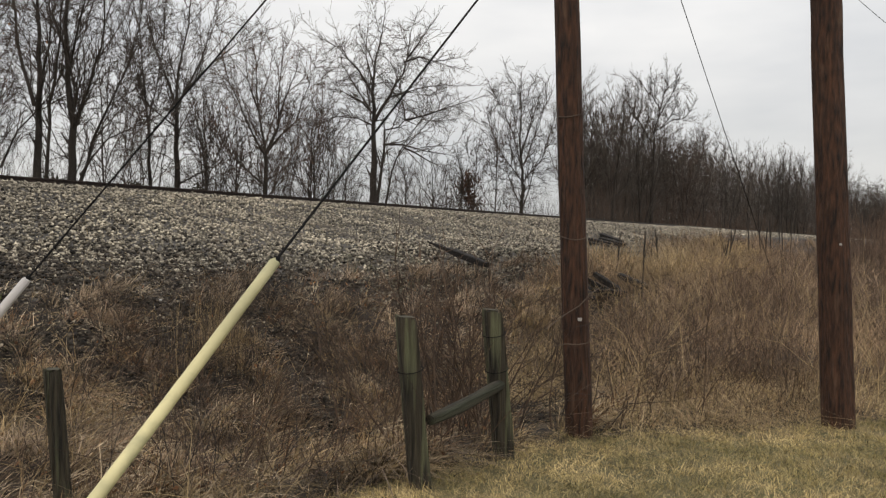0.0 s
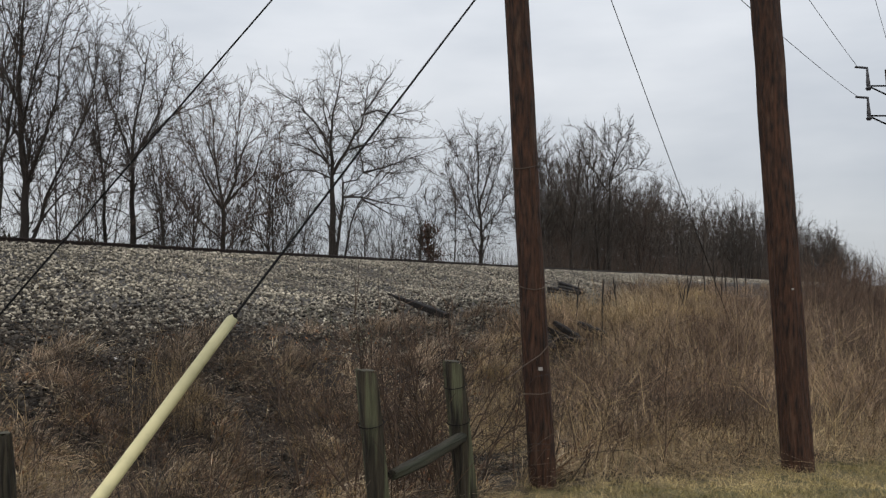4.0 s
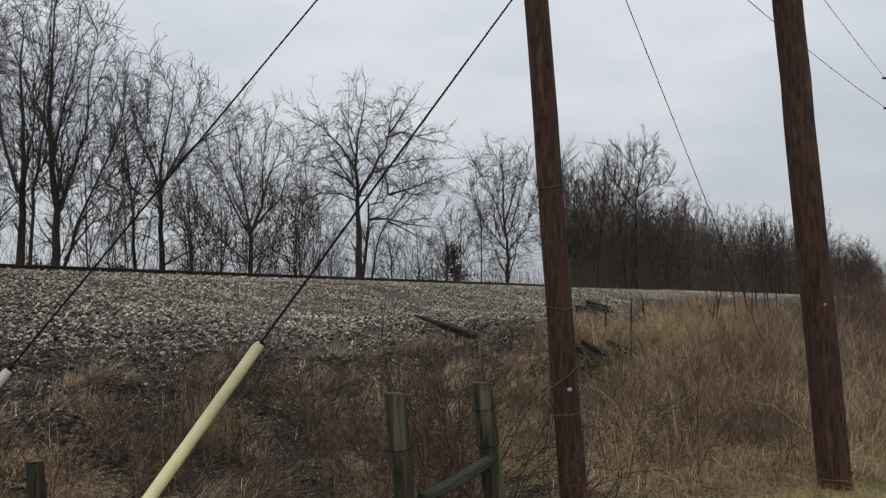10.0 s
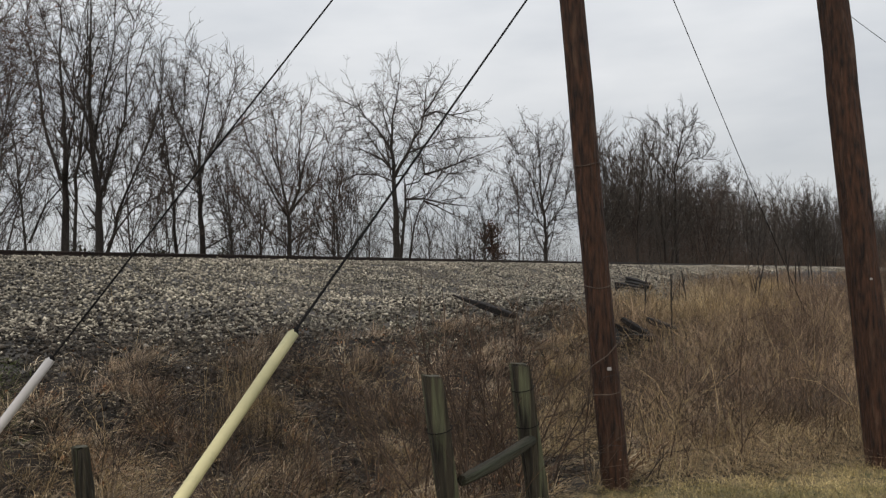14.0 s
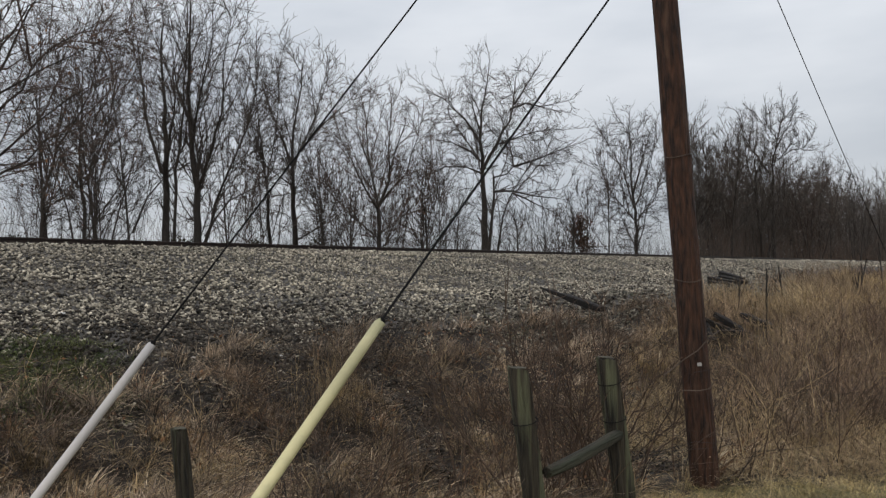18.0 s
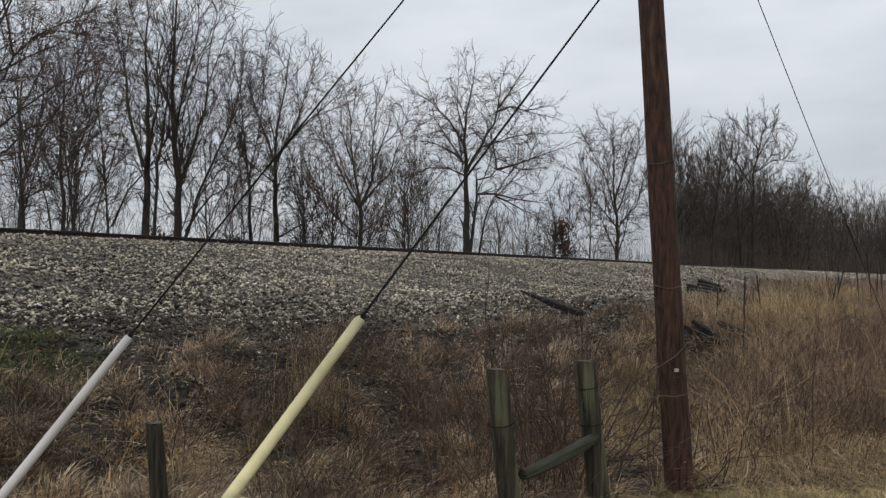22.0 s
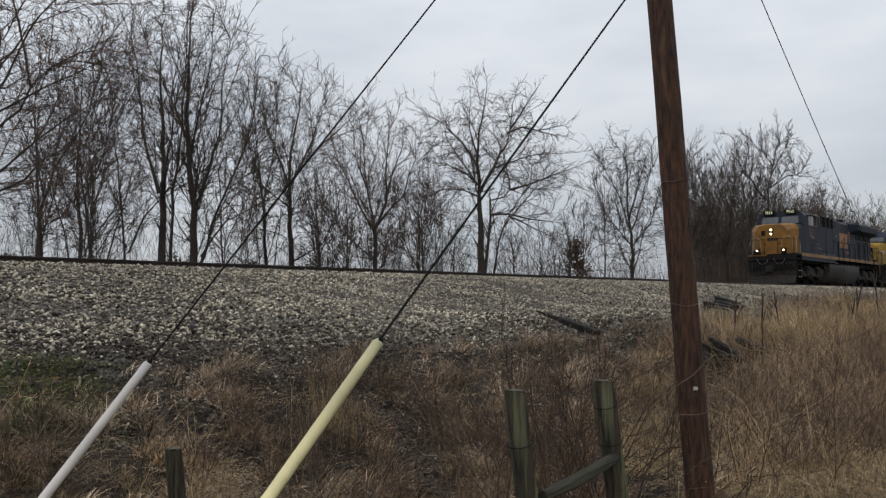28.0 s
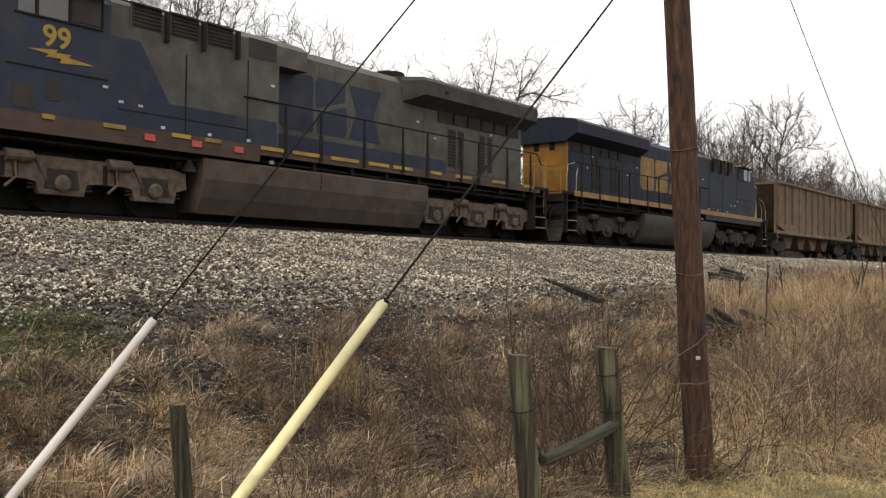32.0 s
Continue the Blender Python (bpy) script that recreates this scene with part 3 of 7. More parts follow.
def sprout(rng, sticks, n, length, angle, r_share, r_min, steps, lift, wander, low=0.0, outer=0.0):
    """n side shoots from sticks (p0, p1, r0, r1): chains of thinner sticks. length: a function of the start height's share."""
    p0, p1, r0, r1 = sticks
    ln = np.linalg.norm(p1 - p0, axis=1)
    top = max(p1[:, 2].max(), 0.1)
    w = ln * (0.5 * (p0 + p1)[:, 2] > low * top) / (0.5 * (r0 + r1) + 0.02) ** outer
    k = rng.choice(len(ln), n, p=w / w.sum())
    u = rng.rand(n)[:, None]
    p = p0[k] * (1 - u) + p1[k] * u
    r = np.maximum((r0[k] * (1 - u[:, 0]) + r1[k] * u[:, 0]) * r_share, r_min)
    ax = unit_rows(p1[k] - p0[k])
    side = unit_rows(np.cross(ax, rng.normal(0, 1, (n, 3))))
    a = np.radians(angle * rng.uniform(0.7, 1.35, n))[:, None]
    d = unit_rows(ax * np.cos(a) + side * np.sin(a))
    L = length(p[:, 2] / top) * rng.uniform(0.6, 1.35, n)
    out = [[], [], [], []]
    for j in range(steps):
        d = unit_rows(d + rng.normal(0, wander, (n, 3)) + np.array([0, 0, lift]))
        q = p + d * (L / steps)[:, None]
        for lst, val in zip(out, (p, q, r * (1 - 0.75 * j / steps), r * (1 - 0.75 * (j + 1) / steps))):
            lst.append(val)
        p = q
    return tuple(np.concatenate(o) for o in out)


def leader_sticks(rng, leaders, r0, cut=0.35, bend=0.04):
    """Leaders are polylines of (x, z) or (x, y, z) in metres with a start radius share; they are bent finely in depth."""
    A, B, R0, R1 = [], [], [], []
    for share, pts in leaders:
        pts = [np.array((p[0], p[1] if len(p) == 3 else 0.0, p[-1]), float) for p in pts]
        drift = rng.normal(0, 0.10, 2)
        fine = []
        for a, b in zip(pts, pts[1:]):
            m = max(int(np.linalg.norm(b - a) / 0.6), 1)
            fine += [a + (b - a) * i / m for i in range(m)]
        fine.append(pts[-1])
        fine = np.array(fine)
        n = len(fine)
        w = np.linspace(0, 1, n)
        fine[:, 1] += drift[0] * w * 4 + 0.12 * np.sin(w * 5 + drift[1] * 30) * (w > 0)
        fine[1:-1] += rng.normal(0, bend, (max(n - 2, 0), 3))
        rr = r0 * (share if share == 1.0 else share * 0.55) * (1 - w * (1 - cut * 0.2)) ** 1.25 + 0.005
        A.append(fine[:-1]), B.append(fine[1:]), R0.append(rr[:-1]), R1.append(rr[1:])
    return tuple(np.concatenate(o) for o in (A, B, R0, R1))


def chain_np(pts, radii, sides):
    """One unbroken round stem through points."""
    n = len(pts)
    d = np.zeros((n, 3))
    d[:-1] += pts[1:] - pts[:-1]
    d[1:] += pts[1:] - pts[:-1]
    d = unit_rows(d)
    a = unit_rows(np.cross(d, np.array([0.31, 0.95, 0.05])))
    b = np.cross(d, a)
    t = np.arange(sides) * 2 * math.pi / sides
    v = pts[:, None] + (a[:, None] * np.cos(t)[None, :, None] + b[:, None] * np.sin(t)[None, :, None]) * radii[:, None, None]
    i, j = np.meshgrid(np.arange(n - 1), np.arange(sides), indexing="ij")
    k = (j + 1) % sides
    return v.reshape(-1, 3), np.stack([i * sides + j, i * sides + k, (i + 1) * sides + k, (i + 1) * sides + j], axis=2).reshape(-1, 4)


def auto_leaders(rng, h, kind, lean=0.0):
    """Leaders of a tree that has no particular shape."""
    if kind == "vase":
        top = h * rng.uniform(0.96, 1.02)
        out = [(1.0, [(0, 0, 0), (lean * h * 0.2, 0, h * 0.3), (lean * h * 0.5, rng.normal(0, 0.15), h * 0.62), (lean * h + rng.normal(0, 0.2), rng.normal(0, 0.25), top * 0.92)])]
        wide = h * 0.33
        for i in range(11):
            a = 2.4 * i + rng.rand() * 0.8
            u = rng.uniform(0.35, 1.0)
            z = h * (0.20 + 0.030 * i)
            e = h * (1.0 - 0.30 * u * u) * rng.uniform(0.9, 1.0)
            c, s = wide * u * math.cos(a), wide * u * math.sin(a)
            out.append((0.5 if i < 6 else 0.38, [(lean * z, 0, z), (c * 0.42, s * 0.42, z + (e - z) * 0.28), (c * 0.78, s * 0.78, z + (e - z) * 0.62), (c, s, e)]))
        return out
    if kind == "tall":
        out = [(1.0, [(0, 0, 0), (lean * h * 0.3, 0, h * 0.35), (lean * h * 0.6, rng.normal(0, 0.2), h * 0.7), (lean * h + rng.normal(0, 0.3), rng.normal(0, 0.3), h)])]
        for i in range(15):
            a = 2.4 * i + rng.rand()
            z = h * (0.20 + 0.60 * i / 15)
            reach = h * rng.uniform(0.13, 0.22) * (1.1 - 0.55 * i / 15)
            rise = h * rng.uniform(0.18, 0.32)
            x0 = lean * z
            out.append((0.40, [(x0, 0, z), (x0 + reach * 0.55 * math.cos(a), reach * 0.55 * math.sin(a), z + rise * 0.38), (x0 + reach * math.cos(a), reach * math.sin(a), min(z + rise, h * 1.0))]))
        return out
    if kind == "straight":
        out = [(1.0, [(0, 0, 0), (lean * h * 0.3, 0, h * 0.35), (lean * h * 0.6, rng.normal(0, 0.2), h * 0.7), (lean * h + rng.normal(0, 0.3), rng.normal(0, 0.3), h)])]
        count, fork = 7, 0.25
    elif kind == "multi":
        out = []
        for i in range(4):
            a = rng.rand() * 6.28
            t = rng.uniform(0.10, 0.34)
            out.append((0.85, [(0.15 * math.cos(a), 0.15 * math.sin(a), 0), (h * 0.45 * t * math.cos(a) + lean * h * 0.4, h * 0.45 * t * math.sin(a), h * 0.45), (h * 0.8 * t * math.cos(a) * 1.1 + lean * h, h * 0.8 * t * math.sin(a), h * rng.uniform(0.75, 1.0))]))
        count, fork = 5, 0.3
    else:
        out = [(1.0, [(0, 0, 0), (lean * h * 0.3, 0, h * 0.38), (lean * h * 0.6, 0, h * 0.7), (lean * h, 0, h * 0.92)])]
        count, fork = 9, 0.32
    for i in range(count):
        a = 2.4 * i + rng.rand()
        z = h * (fork + 0.45 * i / count)
        reach = h * rng.uniform(0.12, 0.26) * (1.0 if kind != "straight" else 0.8)
        rise = h * rng.uniform(0.22, 0.36)
        x0 = lean * z
        out.append((0.42, [(x0, 0, z), (x0 + reach * 0.5 * math.cos(a), reach * 0.5 * math.sin(a), z + rise * 0.35), (x0 + reach * math.cos(a), reach * math.sin(a), min(z + rise, h * 1.02))]))
    return out


def crown_points(rng, crown, count):
    """Points that a crown grows towards: ellipsoids (x, y, z, rx, ry, rz), filled a little thicker near their skin."""
    size = np.array([c[3] * c[4] * c[5] for c in crown])
    out = []
    for c, m in zip(crown, rng.multinomial(count, size / size.sum())):
        d = unit_rows(rng.normal(0, 1, (m, 3))) * (rng.rand(m) ** 0.42)[:, None]
        out.append(d * np.array(c[3:]) * (1 + 0.10 * rng.normal(0, 1, (m, 1))) + np.array(c[:3]))
    return np.concatenate(out)


def grow(rng, pos, parent, goals, step, kill, reach, lift):
    """Branches that creep from nodes towards goals until each goal is met. Returns all nodes and their parents."""
    pos, parent = [Vector(p) for p in pos], list(parent)
    kids = [0] * len(pos)
    way = [(pos[i] - pos[p]).normalized() if p >= 0 else Vector((0, 0, 1)) for i, p in enumerate(parent)]
    goals = [Vector(g) for g in goals]
    for turn in range(80):
        tree = KDTree(len(pos))
        for i, p in enumerate(pos):
            tree.insert(p, i)
        tree.balance()
        pull = {}
        left = []
        for g in goals:
            p, i, d = tree.find(g)
            if d < kill:
                continue
            left.append(g)
            if d < reach * (2.2 if turn < 6 else 1.0):
                pull.setdefault(i, Vector((0, 0, 0)))
                pull[i] += (g - p) / d
        goals = left
        fresh = 0
        for i, v in pull.items():
            if kids[i] > 2 or v.length < 1e-6:
                continue
            d = v.normalized() * 0.46 + way[i] * 0.62 + Vector((rng.normal(0, 0.06), rng.normal(0, 0.06), lift + rng.normal(0, 0.05)))
            d.normalize()
            p = pos[i] + d * step
            if tree.find(p)[2] < step * 0.45:
                kids[i] += 1
                continue
            pos.append(p), parent.append(i), kids.append(0), way.append(d)
            kids[i] += 1
            fresh += 1
        if not fresh:
            break
    return np.array(pos), np.array(parent)


CROWNS = {"vase": (0.60, 0.30, 0.42), "tall": (0.60, 0.17, 0.42), "straight": (0.62, 0.19, 0.42), "multi": (0.58, 0.24, 0.44)}


def bare_tree(name, x, y, z, label, twig_mat, group="", leaf=0, yaw=0.0, seed=1, h=10.0, r=0.15, kind="straight", lean=0.0, leaders=None, crown=None, limbs=30, fill=520, step=0.22, kill=0.34, reach=1.3, lift=0.12, thin=0.0075, twigs=(1100, 1100), twig=1.0, bend=0.03):
    rng = np.random.RandomState(seed)
    ob = thing(name, pose(x, y, z, 0, 0, yaw), label, "tree", group)
    lines = leaders or auto_leaders(rng, h, kind, lean)
    if not crown:
        cz, cr, ch = CROWNS[kind]
        crown = [(lean * h * 0.7, 0, h * cz, h * cr, h * cr, h * ch)]
    each = [leader_sticks(rng, [one], r, 0.35, bend) for one in lines]
    pos, parent = [], []
    for one in each:
        pts = np.concatenate([one[0], one[1][-1:]])
        start = int(np.argmin(np.linalg.norm(np.array(pos) - pts[0], axis=1))) if pos else -1
        for p in pts:
            pos.append(p), parent.append(start)
            start = len(pos) - 1
    stem = len(pos)
    main = tuple(np.concatenate(o) for o in zip(*each))
    side = sprout(rng, main, limbs, lambda u: h * 0.21 * (1.3 - 0.75 * u), 30, 0.5, 0.012, 6, lift * 0.55, 0.05, 0.22, 0.25)
    for i in range(limbs):
        start = int(np.argmin(np.linalg.norm(np.array(pos[:stem]) - side[0][i], axis=1)))
        for j in range(6):
            pos.append(side[1][i + j * limbs]), parent.append(start)
            start = len(pos) - 1
    pos, parent = grow(rng, pos, parent, crown_points(rng, crown, fill), step, kill, reach, lift)
    area = np.zeros(len(pos))
    tip = (thin * 1.2) ** 2.05
    for i in range(len(pos) - 1, stem - 1, -1):
        area[i] = max(area[i], tip)
        area[parent[i]] += area[i]
    rad = np.maximum(area, tip) ** (1 / 2.05)
    k = np.arange(stem, len(pos))
    a = (pos[parent[k]], pos[k], np.minimum(rad[parent[k]], rad[k] * 1.25), rad[k])
    both = tuple(np.concatenate(o) for o in zip(main, a))
    b = sprout(rng, both, twigs[0], lambda u: 0.62 * twig + 0 * u, 34, 0.55, thin, 2, lift * 0.9, 0.07, 0.2, 0.9)
    c = sprout(rng, b, twigs[1], lambda u: 0.30 * twig + 0 * u, 36, 0.7, thin * 0.85, 1, lift, 0.07, 0.0, 0.3)
    for i, one in enumerate(each):
        v, q = chain_np(np.concatenate([one[0], one[1][-1:]]), np.concatenate([one[2], one[3][-1:]]), 7)
        part("trunk" if i == 0 else "limb", mesh_np("limb", v, [q], M_bark, smooth=True), None, ob)
    fine = [np.concatenate(o) for o in zip(a, b, c)]
    fine[2], fine[3] = np.maximum(fine[2], thin * 0.9), np.maximum(fine[3], thin * 0.6)
    v, q = prisms_np(*fine, 3)
    part("crown", mesh_np("crown", v, [q], twig_mat), None, ob)
    if leaf:
        ends = c[1]
        v, f = leaves_np(ends[rng.choice(len(ends), min(leaf, len(ends)), replace=False)], 0.045, rng)
        part("leaves", mesh_np("leaves", v, [f], M_leaf), None, ob, "a few dry brown leaves")
    return ob


def stick_mesh(name, sticks, sides, material, low=0.0):
    p0, p1 = np.array([s[0] for s in sticks]), np.array([s[1] for s in sticks])
    v, q = prisms_np(p0, p1, np.maximum([s[2] for s in sticks], low), np.maximum([s[3] for s in sticks], low), sides)
    return mesh_np(name, v, [q], material, smooth=sides > 4)


def leaves_np(points, size, rng, per=1):
    """Small curled leaves near points."""
    pts = np.repeat(np.asarray(points), per, axis=0)
    n = len(pts)
    c = pts + rng.normal(0, size * 0.8, (n, 3))
    a = unit_rows(rng.normal(0, 1, (n, 3)))
    b = unit_rows(np.cross(a, rng.normal(0, 1, (n, 3))))
    sz = (size * rng.uniform(0.6, 1.3, n))[:, None]
    v = np.stack([c - a * sz, c + b * sz * 0.5 + np.cross(a, b) * sz * 0.2, c + a * sz, c - b * sz * 0.5 + np.cross(a, b) * sz * 0.2], axis=1)
    return v.reshape(-1, 3), np.arange(n * 4).reshape(n, 4)


TALL = "tall bare deciduous tree with dense ascending branches behind the track"
THIN = "slender bare sapling with upright twigs behind the track"
ROW = "trees behind the track"
BZ = 1.1
# the broad airy tree: a straight stem, a second leader, a crooked second stem with level limbs
AIRY = [(1.0, [(0, 0), (0, 5.9), (-0.1, 7.5), (0.05, 9.0), (0.25, 10.4), (0.45, 11.5)]),
        (0.5, [(-0.1, 7.4), (-0.8, 8.6), (-1.75, 9.5), (-2.75, 10.1)]),
        (0.42, [(-0.1, 6.5), (-0.65, 7.1), (-1.5, 7.5), (-2.45, 7.7)]),
        (0.33, [(-0.05, 5.9), (-0.8, 6.2), (-1.8, 6.2), (-2.6, 6.0)]),
        (0.62, [(0, 6.1), (0.7, 7.3), (1.3, 8.4), (1.55, 9.2), (1.6, 10.4), (2.0, 11.4)]),
        (0.38, [(1.4, 9.0), (2.1, 9.2), (2.9, 9.0), (4.1, 9.2)]),
        (0.36, [(-0.05, 7.9), (-0.5, 9.3), (-0.4, 10.9)]),
        (0.75, [(0.1, 1.5), (0.35, 3.7), (0.5, 4.8), (0.5, 5.7), (1.1, 5.9), (1.5, 6.2), (1.4, 7.0), (1.25, 7.9)]),
        (0.42, [(1.5, 6.2), (2.35, 6.4), (3.2, 6.7), (4.1, 7.3)]),
        (0.42, [(0.5, 5.0), (1.4, 5.0), (2.35, 4.8), (4.1, 4.5)]),
        (0.46, [(0.5, 1.5), (0.95, 3.7), (1.4, 5.0), (2.1, 5.9), (2.5, 6.6)]),
        (0.32, [(1.4, 4.9), (2.6, 4.3), (3.9, 3.6)]),
        (0.34, [(1.55, 9.2), (2.4, 10.3), (3.05, 11.3)]),
        (0.32, [(0.7, 7.3), (2.1, 7.8), (3.45, 8.0)])]
DROOPING = [(1.0, [(0, 0), (0, 3.5), (0.2, 6.0), (0.4, 8.5), (0.2, 11.0)]),
            (0.34, [(0, 3.8), (1.3, 5.2), (2.6, 6.3), (3.6, 7.0)]),
            (0.34, [(0.1, 0.2, 5.0), (1.2, 0.5, 6.6), (2.4, 0.8, 7.8), (3.5, 0.8, 8.6)]),
            (0.30, [(0.2, 6.0), (1.0, 8.0), (2.0, 9.5), (2.8, 10.5)]),
            (0.30, [(0, 0, 3.4), (1.5, -0.5, 4.5), (2.7, -0.8, 5.1), (3.7, -1.0, 5.2)]),
            (0.27, [(0.1, 0, 5.6), (1.4, -0.8, 6.4), (2.6, -1.3, 6.9), (3.6, -1.6, 7.3)]),
            (0.34, [(0, 4.2), (-1.3, 5.6), (-2.6, 6.7), (-3.6, 7.4)]),
            (0.30, [(0.2, 0, 5.8), (-0.8, 1.0, 7.8), (-1.8, 1.6, 9.2)]),
            (0.27, [(0.2, 0, 6.4), (1.2, 0.2, 8.2), (2.6, 0.5, 9.0), (3.7, 0.6, 9.3)])]
FORKED = [(1.0, [(0, 0), (0, 4.4), (-0.1, 5.5), (0.1, 7.6), (0.35, 8.7), (0.5, 10.1)]),
          (0.6, [(-0.1, 5.5), (-0.6, 6.9), (-1.05, 8.3), (-1.2, 9.4)]),
          (0.6, [(-0.1, 5.3), (0.6, 6.8), (1.1, 8.0), (1.65, 9.5)]),
          (0.42, [(0.3, 6.1), (1.3, 7.2), (2.35, 8.2), (3.1, 8.8)]),
          (0.38, [(0, 4.6), (-0.9, 5.3), (-1.5, 6.0)]),
          (0.36, [(0, 2.4), (1.0, 3.0), (1.55, 3.3), (2.1, 4.1)])]
SLANTED = [(1.0, [(0, 0), (0.2, 4.5), (0.7, 6.0), (1.2, 6.7), (1.9, 7.9), (2.3, 9.3)]),
           (0.5, [(0.35, 4.9), (0.1, 6.6), (-0.15, 8.1), (0.2, 10.0)]),
           (0.45, [(0.7, 6.0), (0.9, 7.7), (0.75, 9.6)]),
           (0.35, [(0.1, 3.6), (1.05, 4.1), (2.1, 4.9), (2.8, 5.9)])]
PAIRED = [(1.0, [(0, 0), (-0.1, 6.1), (-0.05, 8.3), (-0.1, 10.3)]),
          (0.9, [(0.3, 0), (0.3, 5.5), (0.85, 7.0), (1.15, 8.3), (1.5, 9.6), (1.7, 11.1)]),
          (0.5, [(0.8, 6.9), (0.5, 8.3), (0.35, 9.8)]),
          (0.4, [(-0.1, 6.1), (-0.5, 7.7), (-0.8, 9.4)])]
CLUMPED = [(1.0, [(0, 0), (-0.05, 4.7), (-0.1, 7.7), (-0.25, 9.6), (-0.05, 11.4)]),
           (0.7, [(-0.05, 4.7), (-0.4, 6.1), (-0.75, 7.8), (-1.0, 9.6), (-1.35, 10.8)]),
           (0.8, [(0.35, 0), (0.55, 4.1), (0.8, 6.1), (0.95, 7.7), (1.1, 9.7), (1.15, 11.6)]),
           (0.55, [(0, 4.9), (0.3, 6.7), (0.35, 8.3), (0.5, 10.4)]),
           (0.6, [(-1.1, 0), (-1.35, 4.1), (-1.55, 5.8), (-1.75, 7.4), (-1.95, 9.0)]),
           (0.4, [(-1.15, 2.6), (-0.65, 3.9), (0.3, 5.1), (0.9, 6.7)])]
LEANING = [(1.0, [(0, 0), (0, 4.1), (-0.15, 6.7), (-0.1, 8.7), (-0.05, 10.8), (0.05, 12.2)]),
           (0.6, [(0, 3.9), (0.6, 5.5), (1.0, 6.7), (1.25, 8.7), (1.6, 9.9)]),
           (0.7, [(0.1, 1.6), (0.7, 3.5), (1.3, 4.7), (1.9, 6.1), (2.15, 7.2), (2.3, 8.6)]),
           (0.42, [(0.3, 2.4), (1.1, 3.7), (2.15, 4.3), (3.1, 4.9)]),
           (0.5, [(-0.1, 5.7), (0.3, 7.7), (0.65, 9.5), (0.75, 11.2)]),
           (0.4, [(-0.1, 6.1), (-0.55, 7.7), (-0.75, 9.6)])]
SLENDER = [(1.0, [(0, 0), (-0.2, 4.7), (-0.4, 6.7), (-0.6, 8.6), (-0.45, 10.3)]),
           (0.6, [(-0.2, 4.7), (0.15, 6.6), (0.4, 8.3), (0.5, 9.8)]),
           (0.5, [(-0.35, 5.9), (-0.85, 7.6), (-1.1, 9.2)])]
BUSHY = [(1.0, [(0, 0), (0.05, 3.5), (0.55, 4.6), (0.55, 6.4), (0.65, 7.5)]),
         (0.8, [(0.05, 3.3), (-0.2, 5.1), (-0.35, 6.6), (-0.2, 7.7)]),
         (0.6, [(0.05, 3.5), (-0.65, 4.8), (-1.3, 6.2), (-1.55, 7.1)]),
         (0.6, [(0.15, 3.7), (1.2, 4.8), (1.75, 6.1), (1.85, 7.0)]),
         (0.5, [(-0.2, 5.1), (-0.75, 6.4), (-0.9, 7.5)]),
         (0.45, [(0.55, 5.0), (1.2, 6.6), (1.3, 7.4)]),
         (0.4, [(0, 2.4), (-1.0, 3.3), (-1.75, 4.4)]),
         (0.4, [(0.05, 2.5), (1.1, 3.3), (1.95, 4.4)])]
ROUNDED = [(1.0, [(0, 0), (-0.1, 4.8), (-0.3, 6.4), (-0.25, 8.8), (-0.4, 10.2)]),
           (0.6, [(-0.1, 5.0), (-0.85, 7.4), (-1.6, 8.8), (-1.8, 9.9)]),
           (0.6, [(-0.05, 5.2), (0.9, 7.6), (1.35, 9.2), (1.35, 10.2)]),
           (0.5, [(-0.2, 5.8), (0.35, 8.0), (0.45, 9.8)]),
           (0.45, [(-0.05, 4.1), (-1.25, 5.6), (-2.6, 7.6)]),
           (0.4, [(-0.05, 4.1), (1.1, 5.6), (1.9, 7.6)])]
ABOVE = [(1.0, [(0, 0), (0.2, 10.2), (0.6, 11.8), (0.9, 13.2), (1.35, 14.6)]),
         (0.6, [(0.05, 9.0), (-1.15, 10.8), (-2.05, 12.4), (-2.35, 14.3)]),
         (0.5, [(0.35, 10.8), (1.3, 12.6), (2.3, 14.7)]),
         (0.4, [(0.25, 10.0), (1.8, 11.0), (3.5, 11.3)]),
         (0.4, [(-1.65, 11.6), (-1.35, 13.2), (-1.45, 14.3)]),
         (0.35, [(0.6, 12.0), (-0.15, 13.2), (0, 14.3)])]
bare_tree("bare_tree", -14.2, 21.4, BZ, "large bare tree with drooping reddish-brown twigs behind the track", M_redtwigs, ROW, leaf=700, yaw=30, seed=11, h=11.0, r=0.2, leaders=DROOPING, crown=[(0.6, 0, 7.0, 3.9, 2.8, 4.6), (0.8, 0, 7.4, 3.0, 2.2, 3.2)], limbs=56, fill=1500, kill=0.30, lift=-0.03, thin=0.0060, twigs=(3000, 3000), bend=0.07)
bare_tree("bare_tree", -18.4, 31.0, BZ, TALL, M_twigs, ROW, seed=12, h=10.6, r=0.12, leaders=SLANTED, crown=[(0.9, 0, 6.8, 2.0, 1.7, 4.3)])
bare_tree("bare_tree", -17.0, 32.0, BZ, "bare tree of two slender stems behind the track", M_twigs, ROW, seed=13, h=11.8, r=0.11, leaders=PAIRED, crown=[(0.5, 0, 7.2, 1.6, 1.5, 4.8)])
bare_tree("bare_tree", -13.1, 30.0, BZ, TALL, M_twigs, ROW, seed=14, h=12.0, r=0.17, leaders=CLUMPED, crown=[(-0.1, 0, 8.0, 2.0, 1.8, 4.6), (-1.4, 0.3, 6.0, 1.1, 1.0, 3.6)], limbs=44, fill=760, twigs=(1500, 1600))
